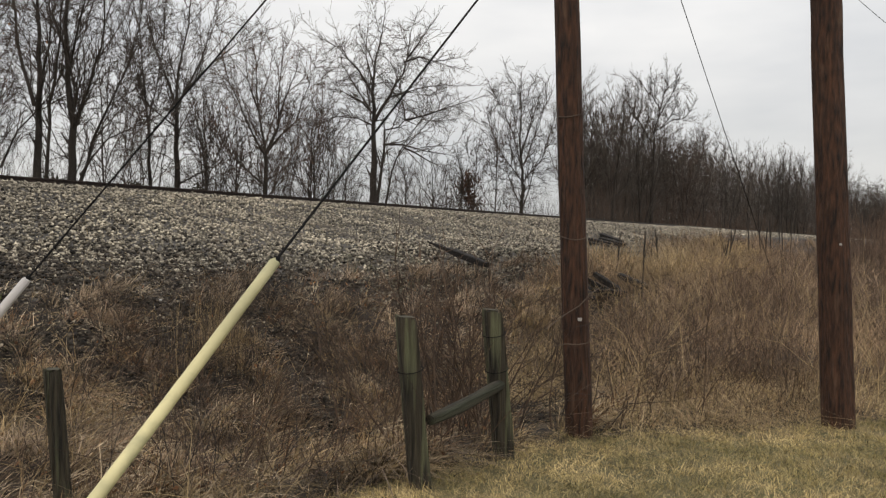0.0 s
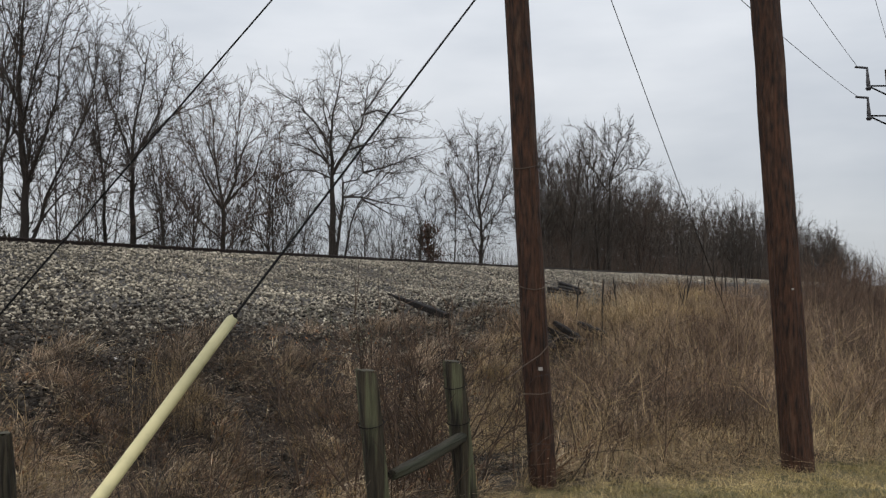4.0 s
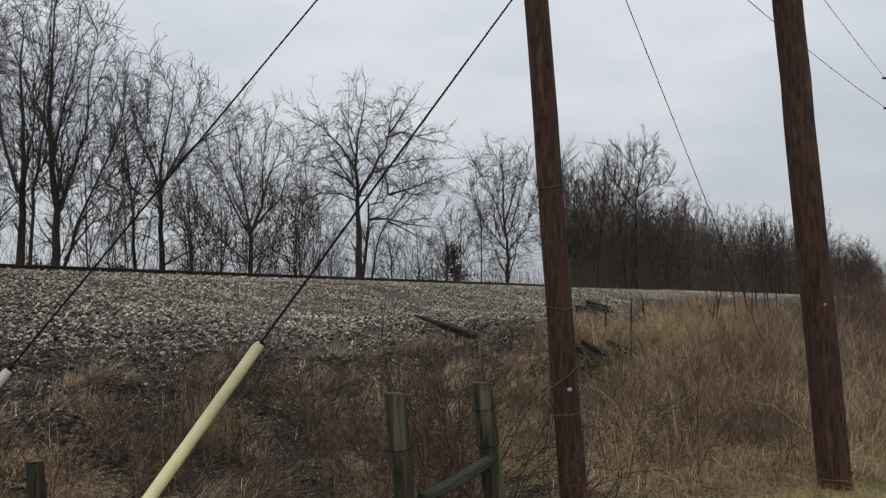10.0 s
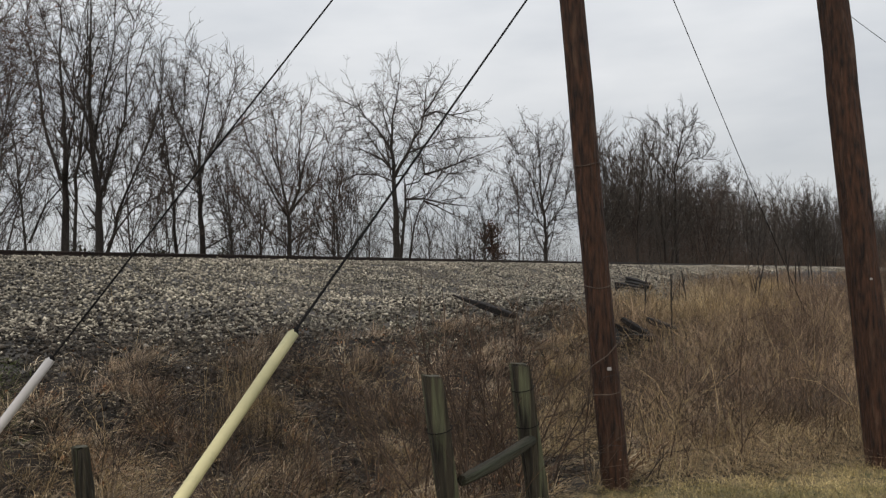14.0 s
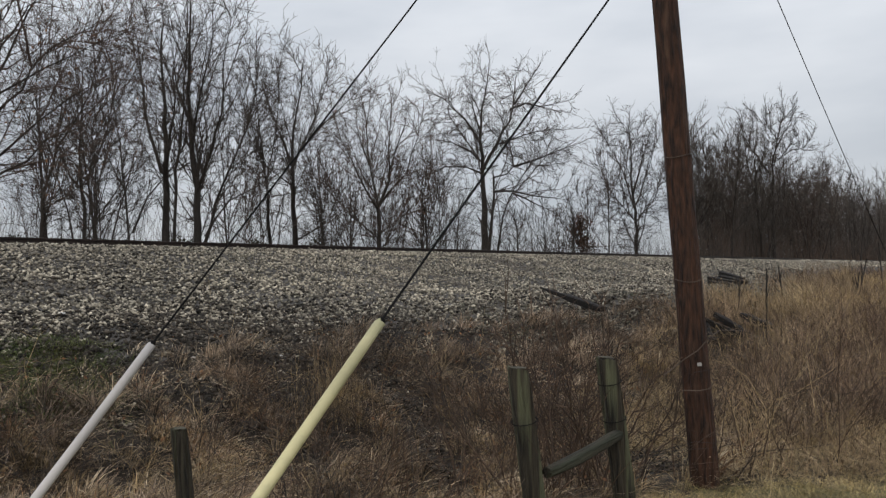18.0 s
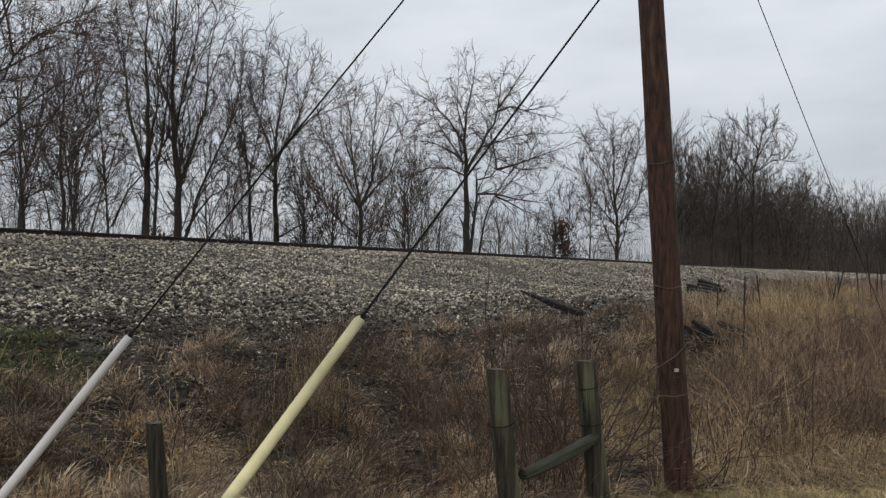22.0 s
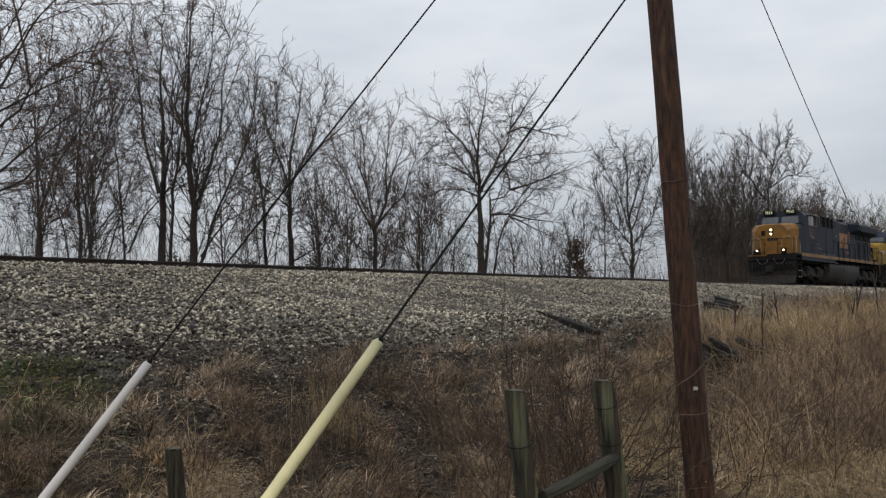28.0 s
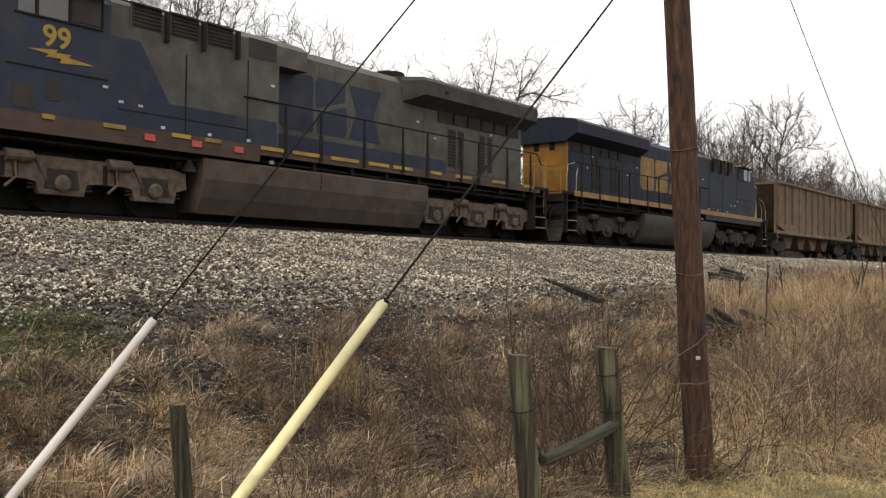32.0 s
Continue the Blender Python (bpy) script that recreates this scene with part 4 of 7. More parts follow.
bare_tree("bare_tree", -11.9, 30.0, BZ, "bare tree with several leaning stems behind the track", M_twigs, ROW, seed=15, h=12.6, r=0.17, leaders=LEANING, crown=[(0.3, 0, 8.4, 1.6, 1.5, 4.7), (1.5, 0.2, 6.4, 1.6, 1.3, 3.4)], limbs=44, fill=760, twigs=(1500, 1600))
bare_tree("bare_tree", -11.0, 36.0, BZ, TALL, M_twigs, ROW, seed=22, h=10.6, r=0.10, leaders=SLENDER, crown=[(-0.3, 0, 7.6, 1.4, 1.3, 3.4)], limbs=18, fill=300, twigs=(650, 650), thin=0.008)
bare_tree("bare_tree", -9.7, 34.8, BZ, "bare forked tree with an open crown behind the track", M_twigs, ROW, seed=16, h=10.3, r=0.165, leaders=FORKED, crown=[(0.1, 0, 7.6, 1.9, 1.6, 3.2), (1.9, 0.2, 7.2, 1.5, 1.1, 2.0), (0, 0, 4.2, 1.9, 1.4, 2.0)], limbs=32, fill=700, twigs=(1500, 1600), thin=0.0078)
bare_tree("bare_tree", -6.1, 33.5, BZ, "low spreading bare tree with reddish buds behind the track", M_redtwigs, ROW, seed=17, h=8.2, r=0.13, leaders=BUSHY, crown=[(0.1, 0, 5.2, 2.6, 2.0, 3.2)], limbs=40, fill=700, leaf=110, twigs=(1400, 1500), thin=0.0068)
bare_tree("bare_tree", -2.53, 43.0, BZ, "tall bare tree with a broad airy crown behind the track", M_twigs, ROW, seed=18, h=11.2, r=0.25, leaders=AIRY, crown=[(0.7, 0, 8.1, 3.4, 2.6, 2.9), (2.4, 0, 6.4, 2.1, 1.7, 1.9), (-1.5, 0, 7.4, 1.9, 1.6, 2.4), (0.3, 0, 3.6, 1.9, 1.4, 1.3)], limbs=36, fill=1250, kill=0.30, lift=0.05, twigs=(2600, 2900), thin=0.0080)
bare_tree("bare_tree", 6.2, 55.7, BZ, "bare tree with a rounded crown behind the track", M_twigs, ROW, seed=26, h=10.8, r=0.17, leaders=ROUNDED, crown=[(-0.3, 0, 6.6, 2.7, 2.4, 4.5)], limbs=44, fill=800, twigs=(2000, 2100), thin=0.0092)
bare_tree("bare_tree", 19.4, 75.6, BZ, "tall bare tree with pale open branches above the woods", M_twigs, ROW, seed=21, h=15.0, r=0.22, leaders=ABOVE, crown=[(1.2, 0, 12.8, 1.9, 1.8, 2.0), (-1.8, 0, 12.8, 1.1, 1.1, 1.7), (2.4, 0, 11.4, 1.3, 1.0, 1.1)], limbs=20, fill=480, twigs=(900, 900), lift=0.22, thin=0.0108)
for i, (x, y, h) in enumerate([(-8.5, 37.0, 7.0), (-7.4, 34.6, 6.4), (-4.9, 37.7, 6.6), (-3.9, 36.9, 6.0), (0.4, 46.5, 5.2), (4.2, 52.4, 9.0), (-10.4, 33.0, 6.8), (-5.3, 40.5, 6.2), (-1.0, 45.0, 4.6), (-7.0, 38.5, 6.8), (-12.9, 36.0, 9.0), (3.0, 53.5, 6.4), (-6.6, 36.4, 6.0), (-15.2, 29.5, 7.2), (-16.0, 30.6, 8.4), (-10.2, 30.4, 5.6), (-4.3, 34.4, 5.4), (2.0, 48.5, 5.4), (-8.2, 33.6, 5.2), (1.2, 51.0, 4.8)]):
    bare_tree("sapling", x, y, BZ, THIN, M_redtwigs if i % 5 == 0 else M_twigs, "saplings behind the track", seed=40 + i, h=h, r=0.055, kind=("multi", "vase", "tall")[i % 3], limbs=12, fill=80, kill=0.42, twigs=(150, 150), thin=0.0062 + 0.00006 * y)
# a second, farther row on the left
back_kinds = [bare_tree("bare_tree", -20.0 + 5 * i, 38.0, BZ, "slender bare tree in the farther row behind the track", M_twigs, "farther row of trees", seed=60 + i, h=(12.0, 10.5)[i], r=0.11, kind=("multi", "straight")[i], limbs=20, fill=260, twigs=(560, 560), thin=0.008) for i in range(2)]
for i, (x, y, k, sc, a) in enumerate([(-24, 34, 1, 1.05, 40), (-10.5, 43, 1, 0.8, 70), (-26, 30, 0, 1.05, 150), (-29, 33, 1, 1.1, 10), (-7.5, 47, 0, 0.6, 250), (-4.5, 50, 1, 0.62, 330), (-21, 36, 1, 1.0, 90)]):
    ob = copy_thing(back_kinds[k], pose(x, y, BZ, 0, 0, a))
    ob.scale = (sc, sc, sc)

# small cedar and low leafy bushes that peep over the rail
def leafy_bush(name, x, y, h, wide, count, material, label, seed, foot=0.8, size=0.075):
    rng = np.random.RandomState(seed)
    ob = thing(name, pose(x, y, BZ), label, "shrub")
    m = 60
    cz = foot + (h - foot) * rng.rand(m) ** 1.1
    cr = wide * (1.08 - (cz - foot) / (h - foot)) ** 0.7 * np.sqrt(rng.rand(m))
    ca = rng.rand(m) * 6.28
    c = np.stack([cr * np.cos(ca), cr * np.sin(ca), cz], axis=1)
    k = rng.randint(0, m, count)
    v, f = leaves_np(c[k] + rng.normal(0, wide * 0.16, (count, 3)), size, rng, 1)
    part("trunk", bars([[(0, 0, -0.2), (0.03, 0, h * 0.5), (0, 0, h * 0.95)]], 0.04), M_bark, ob)
    sticks = [((0, 0, q[2] * 0.6), tuple(q), 0.012, 0.006) for q in c]
    part("branchwork", stick_mesh("branchwork", [(np.array(s[0], float), np.array(s[1]), s[2], s[3]) for s in sticks], 3, M_twigs), None, ob)
    part("leaves", mesh_np("leaves", v, [f], material), None, ob)
    return ob


leafy_bush("cedar", 2.45, 50.0, 4.1, 1.0, 2300, M_cedar, "small dull reddish-brown cedar behind the track", 5, 1.2)
for i, (x, y, h) in enumerate([(-14.6, 27.6, 2.15), (-11.3, 26.9, 2.1), (-9.6, 29.8, 2.15), (-16.6, 26.4, 2.2), (-8.0, 31.5, 2.1)]):
    leafy_bush("low_bush", x, y, h, 0.7, 900, M_evergreen, "low dull green bush showing over the rail", 80 + i, 0.2, 0.06)

# woods that run on behind the track: five trees, each repeated
kinds = []
for i in range(5):
    kinds.append(bare_tree("bare_tree", 13.5 + i * 3, 72 + i * 6.0, BZ, "bare brown tree in the dense woods beyond the track", M_redtwigs if i == 1 else M_hazed_woods, "trees of the woods", seed=70 + i, h=(11.6, 10.2, 12.2, 9.4, 10.8)[i], r=0.10, kind=("straight", "multi")[i % 2], limbs=26, fill=210, step=0.3, kill=0.42, twigs=(560, 620), twig=1.0, thin=0.0098, lift=0.27))
rngw = random.Random(3)
made = 0
while made < 225:
    s = 52 + 300 * rngw.random() ** 1.5 if made < 185 else rngw.uniform(240, 560)
    q = 25.0 + rngw.random() ** 1.4 * (12 + s * 0.12)
    x, y = to_xy(s, q)
    if x / y < 0.165 + 0.015 * rngw.random():
        continue
    sc = rngw.uniform(0.88, 1.12) * (1.06 + 0.42 * float(smooth01(s, 75, 190)))
    ob = copy_thing(rngw.choice(kinds), pose(x, y, 1.0, rngw.uniform(-3, 3), rngw.uniform(-3, 3), rngw.uniform(0, 360)))
    ob.scale = (sc, sc, sc * rngw.uniform(0.92, 1.08))
    made += 1


# undergrowth of the woods and along the far side of the track
def thicket(name, count, s_range, q_range, h_range, label, material, seed, r=0.012, edge=-9.0):
    rng = np.random.RandomState(seed)
    s = s_range[0] + (s_range[1] - s_range[0]) * rng.rand(count) ** 1.3
    q = q_range[0] + (q_range[1] - q_range[0]) * rng.rand(count) ** 1.4 + np.maximum(0, s - 60) * 0.06 * rng.rand(count)
    x, y = to_xy(s, q)
    ok = x / y > edge + 0.02 * rng.rand(count)
    x, y = x[ok], y[ok]
    count = len(x)
    p = np.stack([x, y, height(x, y) - 0.05], axis=1)
    h = rng.uniform(*h_range, count)
    far = 1 + np.clip((y - 70) / 120, 0, 1.5)
    P0, P1, R0, R1 = [], [], [], []
    d = np.stack([rng.normal(0, 0.16, count), rng.normal(0, 0.16, count), np.ones(count)], axis=1)
    for k in range(3):
        nxt = p + d * (h / 3)[:, None]
        P0.append(p), P1.append(nxt), R0.append(r * far * (1.2 - 0.3 * k)), R1.append(r * far * (0.9 - 0.3 * k))
        for j in range(3):
            u = rng.rand(count)[:, None]
            b0 = p * (1 - u) + nxt * u
            dd = np.stack([rng.normal(0, 0.45, count), rng.normal(0, 0.45, count), rng.uniform(0.4, 1.2, count)], axis=1)
            P0.append(b0), P1.append(b0 + dd * (h * rng.uniform(0.10, 0.24, count))[:, None]), R0.append(r * far * 0.55), R1.append(r * far * 0.28)
        p = nxt
        d = d + np.stack([rng.normal(0, 0.14, count), rng.normal(0, 0.14, count), np.zeros(count)], axis=1)
    v, f = prisms_np(np.concatenate(P0), np.concatenate(P1), np.concatenate(R0), np.concatenate(R1), 3)
    tagged(new(name, mesh_np(name, v, [f], material)), label, "undergrowth", kind="stuff")


thicket("undergrowth", 4200, (52, 480), (24.5, 46), (2.6, 6.2), "dense brown undergrowth filling the bare woods", M_hazed_woods, 8, 0.014, 0.16)
thicket("undergrowth", 8000, (54, 480), (24.5, 40), (1.5, 5.0), "dense reddish undergrowth at the foot of the woods", M_redtwigs, 9, 0.026, 0.17)
thicket("brush", 1700, (6, 62), (22.5, 28), (1.4, 3.4), "thin bare brush along the far side of the track", M_twigs, 10, 0.008)
thicket("brush", 2600, (25, 60), (-6, 6.5), (0.9, 2.1), "tall grey-brown brush on the rise beside the far pole", M_rust_stem, 12, 0.007, 0.475)
thicket("brush", 1800, (30, 75), (-8, 6.0), (1.2, 2.6), "tall grey-brown brush on the rise beside the far pole", M_rust_stem, 13, 0.008, 0.475)


# ---- ballast stones ----
def stones(name, count, pick, size, material, label, seed, sink=0.2):
    rng = np.random.RandomState(seed)
    s, q = pick(rng, count)
    count = len(s)
    x, y = to_xy(s, q)
    z = height(x, y)
    octa = np.array([[1, 0, 0], [0, 1, 0], [-1, 0, 0], [0, -1, 0], [0.25, 0.2, 1], [0, 0, -1]], float)
    faces = np.array([[0, 1, 4], [1, 2, 4], [2, 3, 4], [3, 0, 4], [1, 0, 5], [2, 1, 5], [3, 2, 5], [0, 3, 5]])
    v = octa[None] + rng.uniform(-0.42, 0.42, (count, 6, 3))
    a = rng.rand(count) * 6.28
    sz = size[0] + (size[1] - size[0]) * rng.rand(count) ** 1.6
    v = v * np.stack([sz, sz * rng.uniform(0.6, 1.0, count), sz * rng.uniform(0.45, 0.85, count)], axis=1)[:, None, :]
    t = rng.normal(0, 0.45, count)
    vy, vz = v[..., 1] * np.cos(t)[:, None] - v[..., 2] * np.sin(t)[:, None], v[..., 1] * np.sin(t)[:, None] + v[..., 2] * np.cos(t)[:, None]
    vx = v[..., 0] * np.cos(a)[:, None] - vy * np.sin(a)[:, None]
    vy = v[..., 0] * np.sin(a)[:, None] + vy * np.cos(a)[:, None]
    v = np.stack([vx + x[:, None], vy + y[:, None], vz + (z + sz * (0.5 - sink + 0.5 * rng.rand(count)))[:, None]], axis=2)
    f = faces[None] + (np.arange(count) * 6)[:, None, None]
    tagged(new(name, mesh_np(name, v.reshape(-1, 3), [f.reshape(-1, 3)], material)), label, "gravel", kind="stuff")


def clean_bed(rng, n):
    s = -1 + 62 * rng.rand(n) ** 1.35
    q = 7.0 + 9.7 * rng.rand(n) ** 0.75
    keep = (q > ballast_foot(s) + 0.5 + 0.6 * wave(s, q, 1.1) + 1.2 * rng.rand(n)) & (np.abs(q - 17.34) > 0.09)
    return s[keep], q[keep]


def far_bed(rng, n):
    s = 55 + 110 * rng.rand(n) ** 1.5
    q = 14.2 + 2.6 * rng.rand(n)
    return s, q


def inner_bed(rng, n):
    s = -1 + 60 * rng.rand(n) ** 1.2
    q = 16.6 + 3.2 * rng.rand(n)
    keep = (np.abs(q - 17.34) > 0.1) & (np.abs(q - 18.84) > 0.1)
    return s[keep], q[keep]


def dirty_bed(rng, n):
    s = -1 + 42 * rng.rand(n) ** 1.1
    q = ballast_foot(s) - 1.9 + 4.3 * rng.rand(n)
    keep = (q < ballast_foot(s) + 2.6) & (q > ballast_foot(s) - 1.9 + 1.4 * wave(s, q, 0.9))
    return s[keep], q[keep]


def muddy(s, q, wet):
    """Part of the ballast foot: the wet muddy stretch near the guys, or the drier rest."""
    keep = (s + 0.8 * wave(s, q, 1.1) < 11.2) == wet
    return s[keep], q[keep]


stones("ballast", 140000, clean_bed, (0.016, 0.043), M_stone, "loose pale grey crushed-stone ballast on the embankment", 1, 0.0)
stones("ballast", 9000, far_bed, (0.05, 0.09), M_stone, "loose pale grey crushed-stone ballast on the embankment", 2)
stones("ballast", 11000, inner_bed, (0.025, 0.05), M_stone, "loose pale grey crushed-stone ballast between the rails", 3, 0.5)
def fouled_bed(rng, n):
    s = -1 + 45 * rng.rand(n) ** 1.1
    q = ballast_foot(s) + 0.4 + 4.2 * rng.rand(n) ** 2.2
    keep = (q < 16.2) & (wave(s, q, 0.7) + 0.6 * wave(s + 3, q, 1.9) > -0.5)
    return s[keep], q[keep]


stones("dirty_ballast", 15000, fouled_bed, (0.02, 0.05), M_stone_dark, "dark dirty stones scattered through the lower ballast", 6, 0.0)
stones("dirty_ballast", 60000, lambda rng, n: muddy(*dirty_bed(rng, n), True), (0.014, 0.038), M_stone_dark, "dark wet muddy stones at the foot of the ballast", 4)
stones("dirty_ballast", 70000, lambda rng, n: muddy(*dirty_bed(rng, n), False), (0.014, 0.038), M_stone_mid, "brownish-grey dirty stones at the foot of the ballast", 5)


# ---- grass and brush ----
def blades(name, base, h, w, lean, material, label, category, seed, curl=0.5, kind="stuff"):
    """Many bent tapering blades: base (n, 3), height and width (n), lean (n, 2) as a share of height. Long lean makes a blade arch over and droop."""
    rng = np.random.RandomState(seed)
    n = len(base)
    a = rng.rand(n) * 6.28
    side = np.stack([np.cos(a), np.sin(a), np.zeros(n)], axis=1)
    L = np.stack([lean[:, 0], lean[:, 1], np.zeros(n)], axis=1) * (1 + curl * rng.rand(n))[:, None]
    size = np.linalg.norm(L, axis=1)
    droop = np.clip(size, 0, 2.6) * rng.uniform(0.22, 0.40, n)
    twist = np.stack([-L[:, 1], L[:, 0], np.zeros(n)], axis=1) * rng.normal(0, 0.35, n)[:, None]
    hw = side * (w * 0.5)[:, None]
    rows = []
    for u, wide in ((0.0, 1.0), (0.36, 0.95), (0.72, 0.7), (1.0, 0.0)):
        c = base + (L * u ** 1.35 + twist * u * u) * h[:, None]
        c[:, 2] += h * (u - droop * u * u)
        rows += [c - hw * wide, c + hw * wide] if wide else [c]
    v = np.stack(rows, axis=1).reshape(-1, 3)
    k = (np.arange(n) * 7)[:, None]
    me = mesh_np(name, v, [np.concatenate([k + np.array([[0, 1, 3, 2]]), k + np.array([[2, 3, 5, 4]])]), k + np.array([[4, 5, 6]])], material)
    return tagged(new(name, me), label, category, kind=kind)


def tufted(rng, n, x_range, y_range, tuft, spread_m):
    """Points gathered into tufts."""
    m = max(n // tuft, 1)
    cx, cy = rng.uniform(*x_range, m), rng.uniform(*y_range, m)
    k = rng.randint(0, m, n)
    return cx[k] + rng.normal(0, spread_m, n), cy[k] + rng.normal(0, spread_m, n), k, m


def ground_pts(x, y, dz=-0.01):
    return np.stack([x, y, height(x, y) + dz], axis=1)


rg = np.random.RandomState(21)
# lawn
x, y, k, m = tufted(rg, 170000, (-1.2, 6.6), (5.0, 8.2), 14, 0.04)
keep = lawn_side(x, y) < 0.25 * rg.rand(len(x))
x, y, k = x[keep], y[keep], k[keep]
blades("lawn_grass", ground_pts(x, y), rg.uniform(0.02, 0.06, len(x)) * rg.uniform(0.3, 1.9, m)[k], rg.uniform(0.002, 0.0042, len(x)), rg.normal(0, 0.5, (m, 2))[k] + rg.normal(0, 0.5, (len(x), 2)), M_blade_lawn, "short winter lawn of straw and dull green blades", "grass", 22)

x, y, k, m = tufted(rg, 36000, (-3.5, 5.5), (-4.0, 5.1), 16, 0.06)
keep = lawn_side(x, y) < 0.2
x, y, k = x[keep], y[keep], k[keep]
blades("lawn_grass", ground_pts(x, y), rg.uniform(0.03, 0.08, len(x)), rg.uniform(0.004, 0.008, len(x)), rg.normal(0, 0.5, (m, 2))[k] + rg.normal(0, 0.5, (len(x), 2)), M_blade_lawn, "short winter lawn of straw and dull green blades", "grass", 26)

# mown edge and straw along the lawn's far side
x, y, k, m = tufted(rg, 90000, (-6, 10), (1.5, 9.5), 30, 0.12)
keep = (np.abs(lawn_side(x, y) - 0.12) < 0.45 * rg.rand(len(x))) & ((x > 0.4) | (rg.rand(len(x)) < 0.35))
x, y, k = x[keep], y[keep], k[keep]
blades("straw", ground_pts(x, y), rg.uniform(0.04, 0.12, len(x)), rg.uniform(0.002, 0.0045, len(x)), (rg.normal(0, 1.3, (m, 2))[k] + rg.normal(0, 0.6, (len(x), 2))), M_blade_gold, "tangled straw at the edge of the lawn", "grass", 27)


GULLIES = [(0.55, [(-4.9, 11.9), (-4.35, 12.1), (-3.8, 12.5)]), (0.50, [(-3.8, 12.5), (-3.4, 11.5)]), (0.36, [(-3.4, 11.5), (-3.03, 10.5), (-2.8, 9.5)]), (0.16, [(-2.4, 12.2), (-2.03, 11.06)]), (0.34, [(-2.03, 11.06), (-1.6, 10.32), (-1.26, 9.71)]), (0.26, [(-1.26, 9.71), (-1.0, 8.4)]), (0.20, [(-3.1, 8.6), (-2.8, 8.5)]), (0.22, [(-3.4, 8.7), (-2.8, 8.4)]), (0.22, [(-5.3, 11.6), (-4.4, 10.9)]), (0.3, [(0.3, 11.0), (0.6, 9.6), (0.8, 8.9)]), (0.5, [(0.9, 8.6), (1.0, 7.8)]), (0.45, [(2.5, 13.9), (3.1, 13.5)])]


# Mostly random bare spots; their near-black stones paint in shaded hollows.
SHADE_POCKETS = [(random.Random(9 + k).uniform(-7.0, 1.6), random.Random(300 + k).uniform(6.0, 11.6), random.Random(700 + k).uniform(0.07, 0.19)) for k in range(70)] + [(-2.35, 7.7, 0.30), (-0.75, 7.6, 0.26), (-1.95, 8.9, 0.24), (-3.5, 8.9, 0.26)]


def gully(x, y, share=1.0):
    """Dark washed-out runs, and near-black pockets that stand for shaded hollows in the grass."""
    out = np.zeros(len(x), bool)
    for px, py, wide in SHADE_POCKETS:
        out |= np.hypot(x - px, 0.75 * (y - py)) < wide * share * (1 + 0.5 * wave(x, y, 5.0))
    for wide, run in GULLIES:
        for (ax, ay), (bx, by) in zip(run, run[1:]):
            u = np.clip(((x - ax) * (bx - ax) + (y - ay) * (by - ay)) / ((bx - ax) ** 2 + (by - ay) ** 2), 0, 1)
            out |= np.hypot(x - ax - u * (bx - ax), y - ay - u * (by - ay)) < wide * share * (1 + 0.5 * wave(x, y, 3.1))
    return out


# Thins the grass here so the near-black ground stands for the shrub's shade.
def under_shrub(x, y, rng):
    return (x > -1.7) & (x < 1.0) & (lawn_side(x, y) > 0.35) & (lawn_side(x, y) < 2.7) & (rng.rand(len(x)) < 0.3)


def on_slope(x, y, rng, top=0.0):
    s, q = to_sq(x, y)
    return (lawn_side(x, y) > 0.1) & (q > 2.3) & (s < 26) & (q < ballast_foot(s) + top) & ~under_shrub(x, y, rng) & ~gully(x, y) & (((x + 5.1) / 1.1) ** 2 + ((y - 8.8) / 0.9) ** 2 > rng.rand(len(x)))


# matted dead grass on the bank: combed tufts that lie down the slope
def matted(n, material, label, seed, h, flat, x_range, y_range, thresh, shift, reach=20.0):
    rng = np.random.RandomState(seed)
    x, y, k, m = tufted(rng, n, x_range, y_range, 70, 0.17)
    keep = on_slope(x, y, rng, -0.2) & (to_sq(x, y)[1] < reach) & (wave(x + shift, y, 0.85) + 0.7 * wave(x, y + shift, 2.0) > thresh)
    x, y, k = x[keep], y[keep], k[keep]
    a = rng.normal(-0.4, 1.1, m)[k] + rng.normal(0, 0.35, len(x))
    f = rng.uniform(*flat, m)[k] * rng.uniform(0.6, 1.2, len(x))
    lean = np.stack([np.cos(a), np.sin(a)], axis=1) * f[:, None]
    base = ground_pts(x, y)
    base[:, 2] += 0.10 * rng.rand(len(x)) * rng.rand(m)[k]
    blades("matted_grass", base, rng.uniform(*h, len(x)), rng.uniform(0.0035, 0.008, len(x)), lean, material, label, "grass", seed + 1, 0.3)


matted(24000, M_blade_low_shade, "low grass pressed on the bank, darkened for shade", 23, (0.06, 0.18), (1.0, 2.6), (-9, 5), (4.5, 16), -0.5, 0.0)
matted(14000, M_blade_dead, "straw-brown matted dead grass lying on the bank", 123, (0.07, 0.20), (0.8, 2.5), (-6, 4), (4.2, 10), -0.1, 4.0, 6.0)


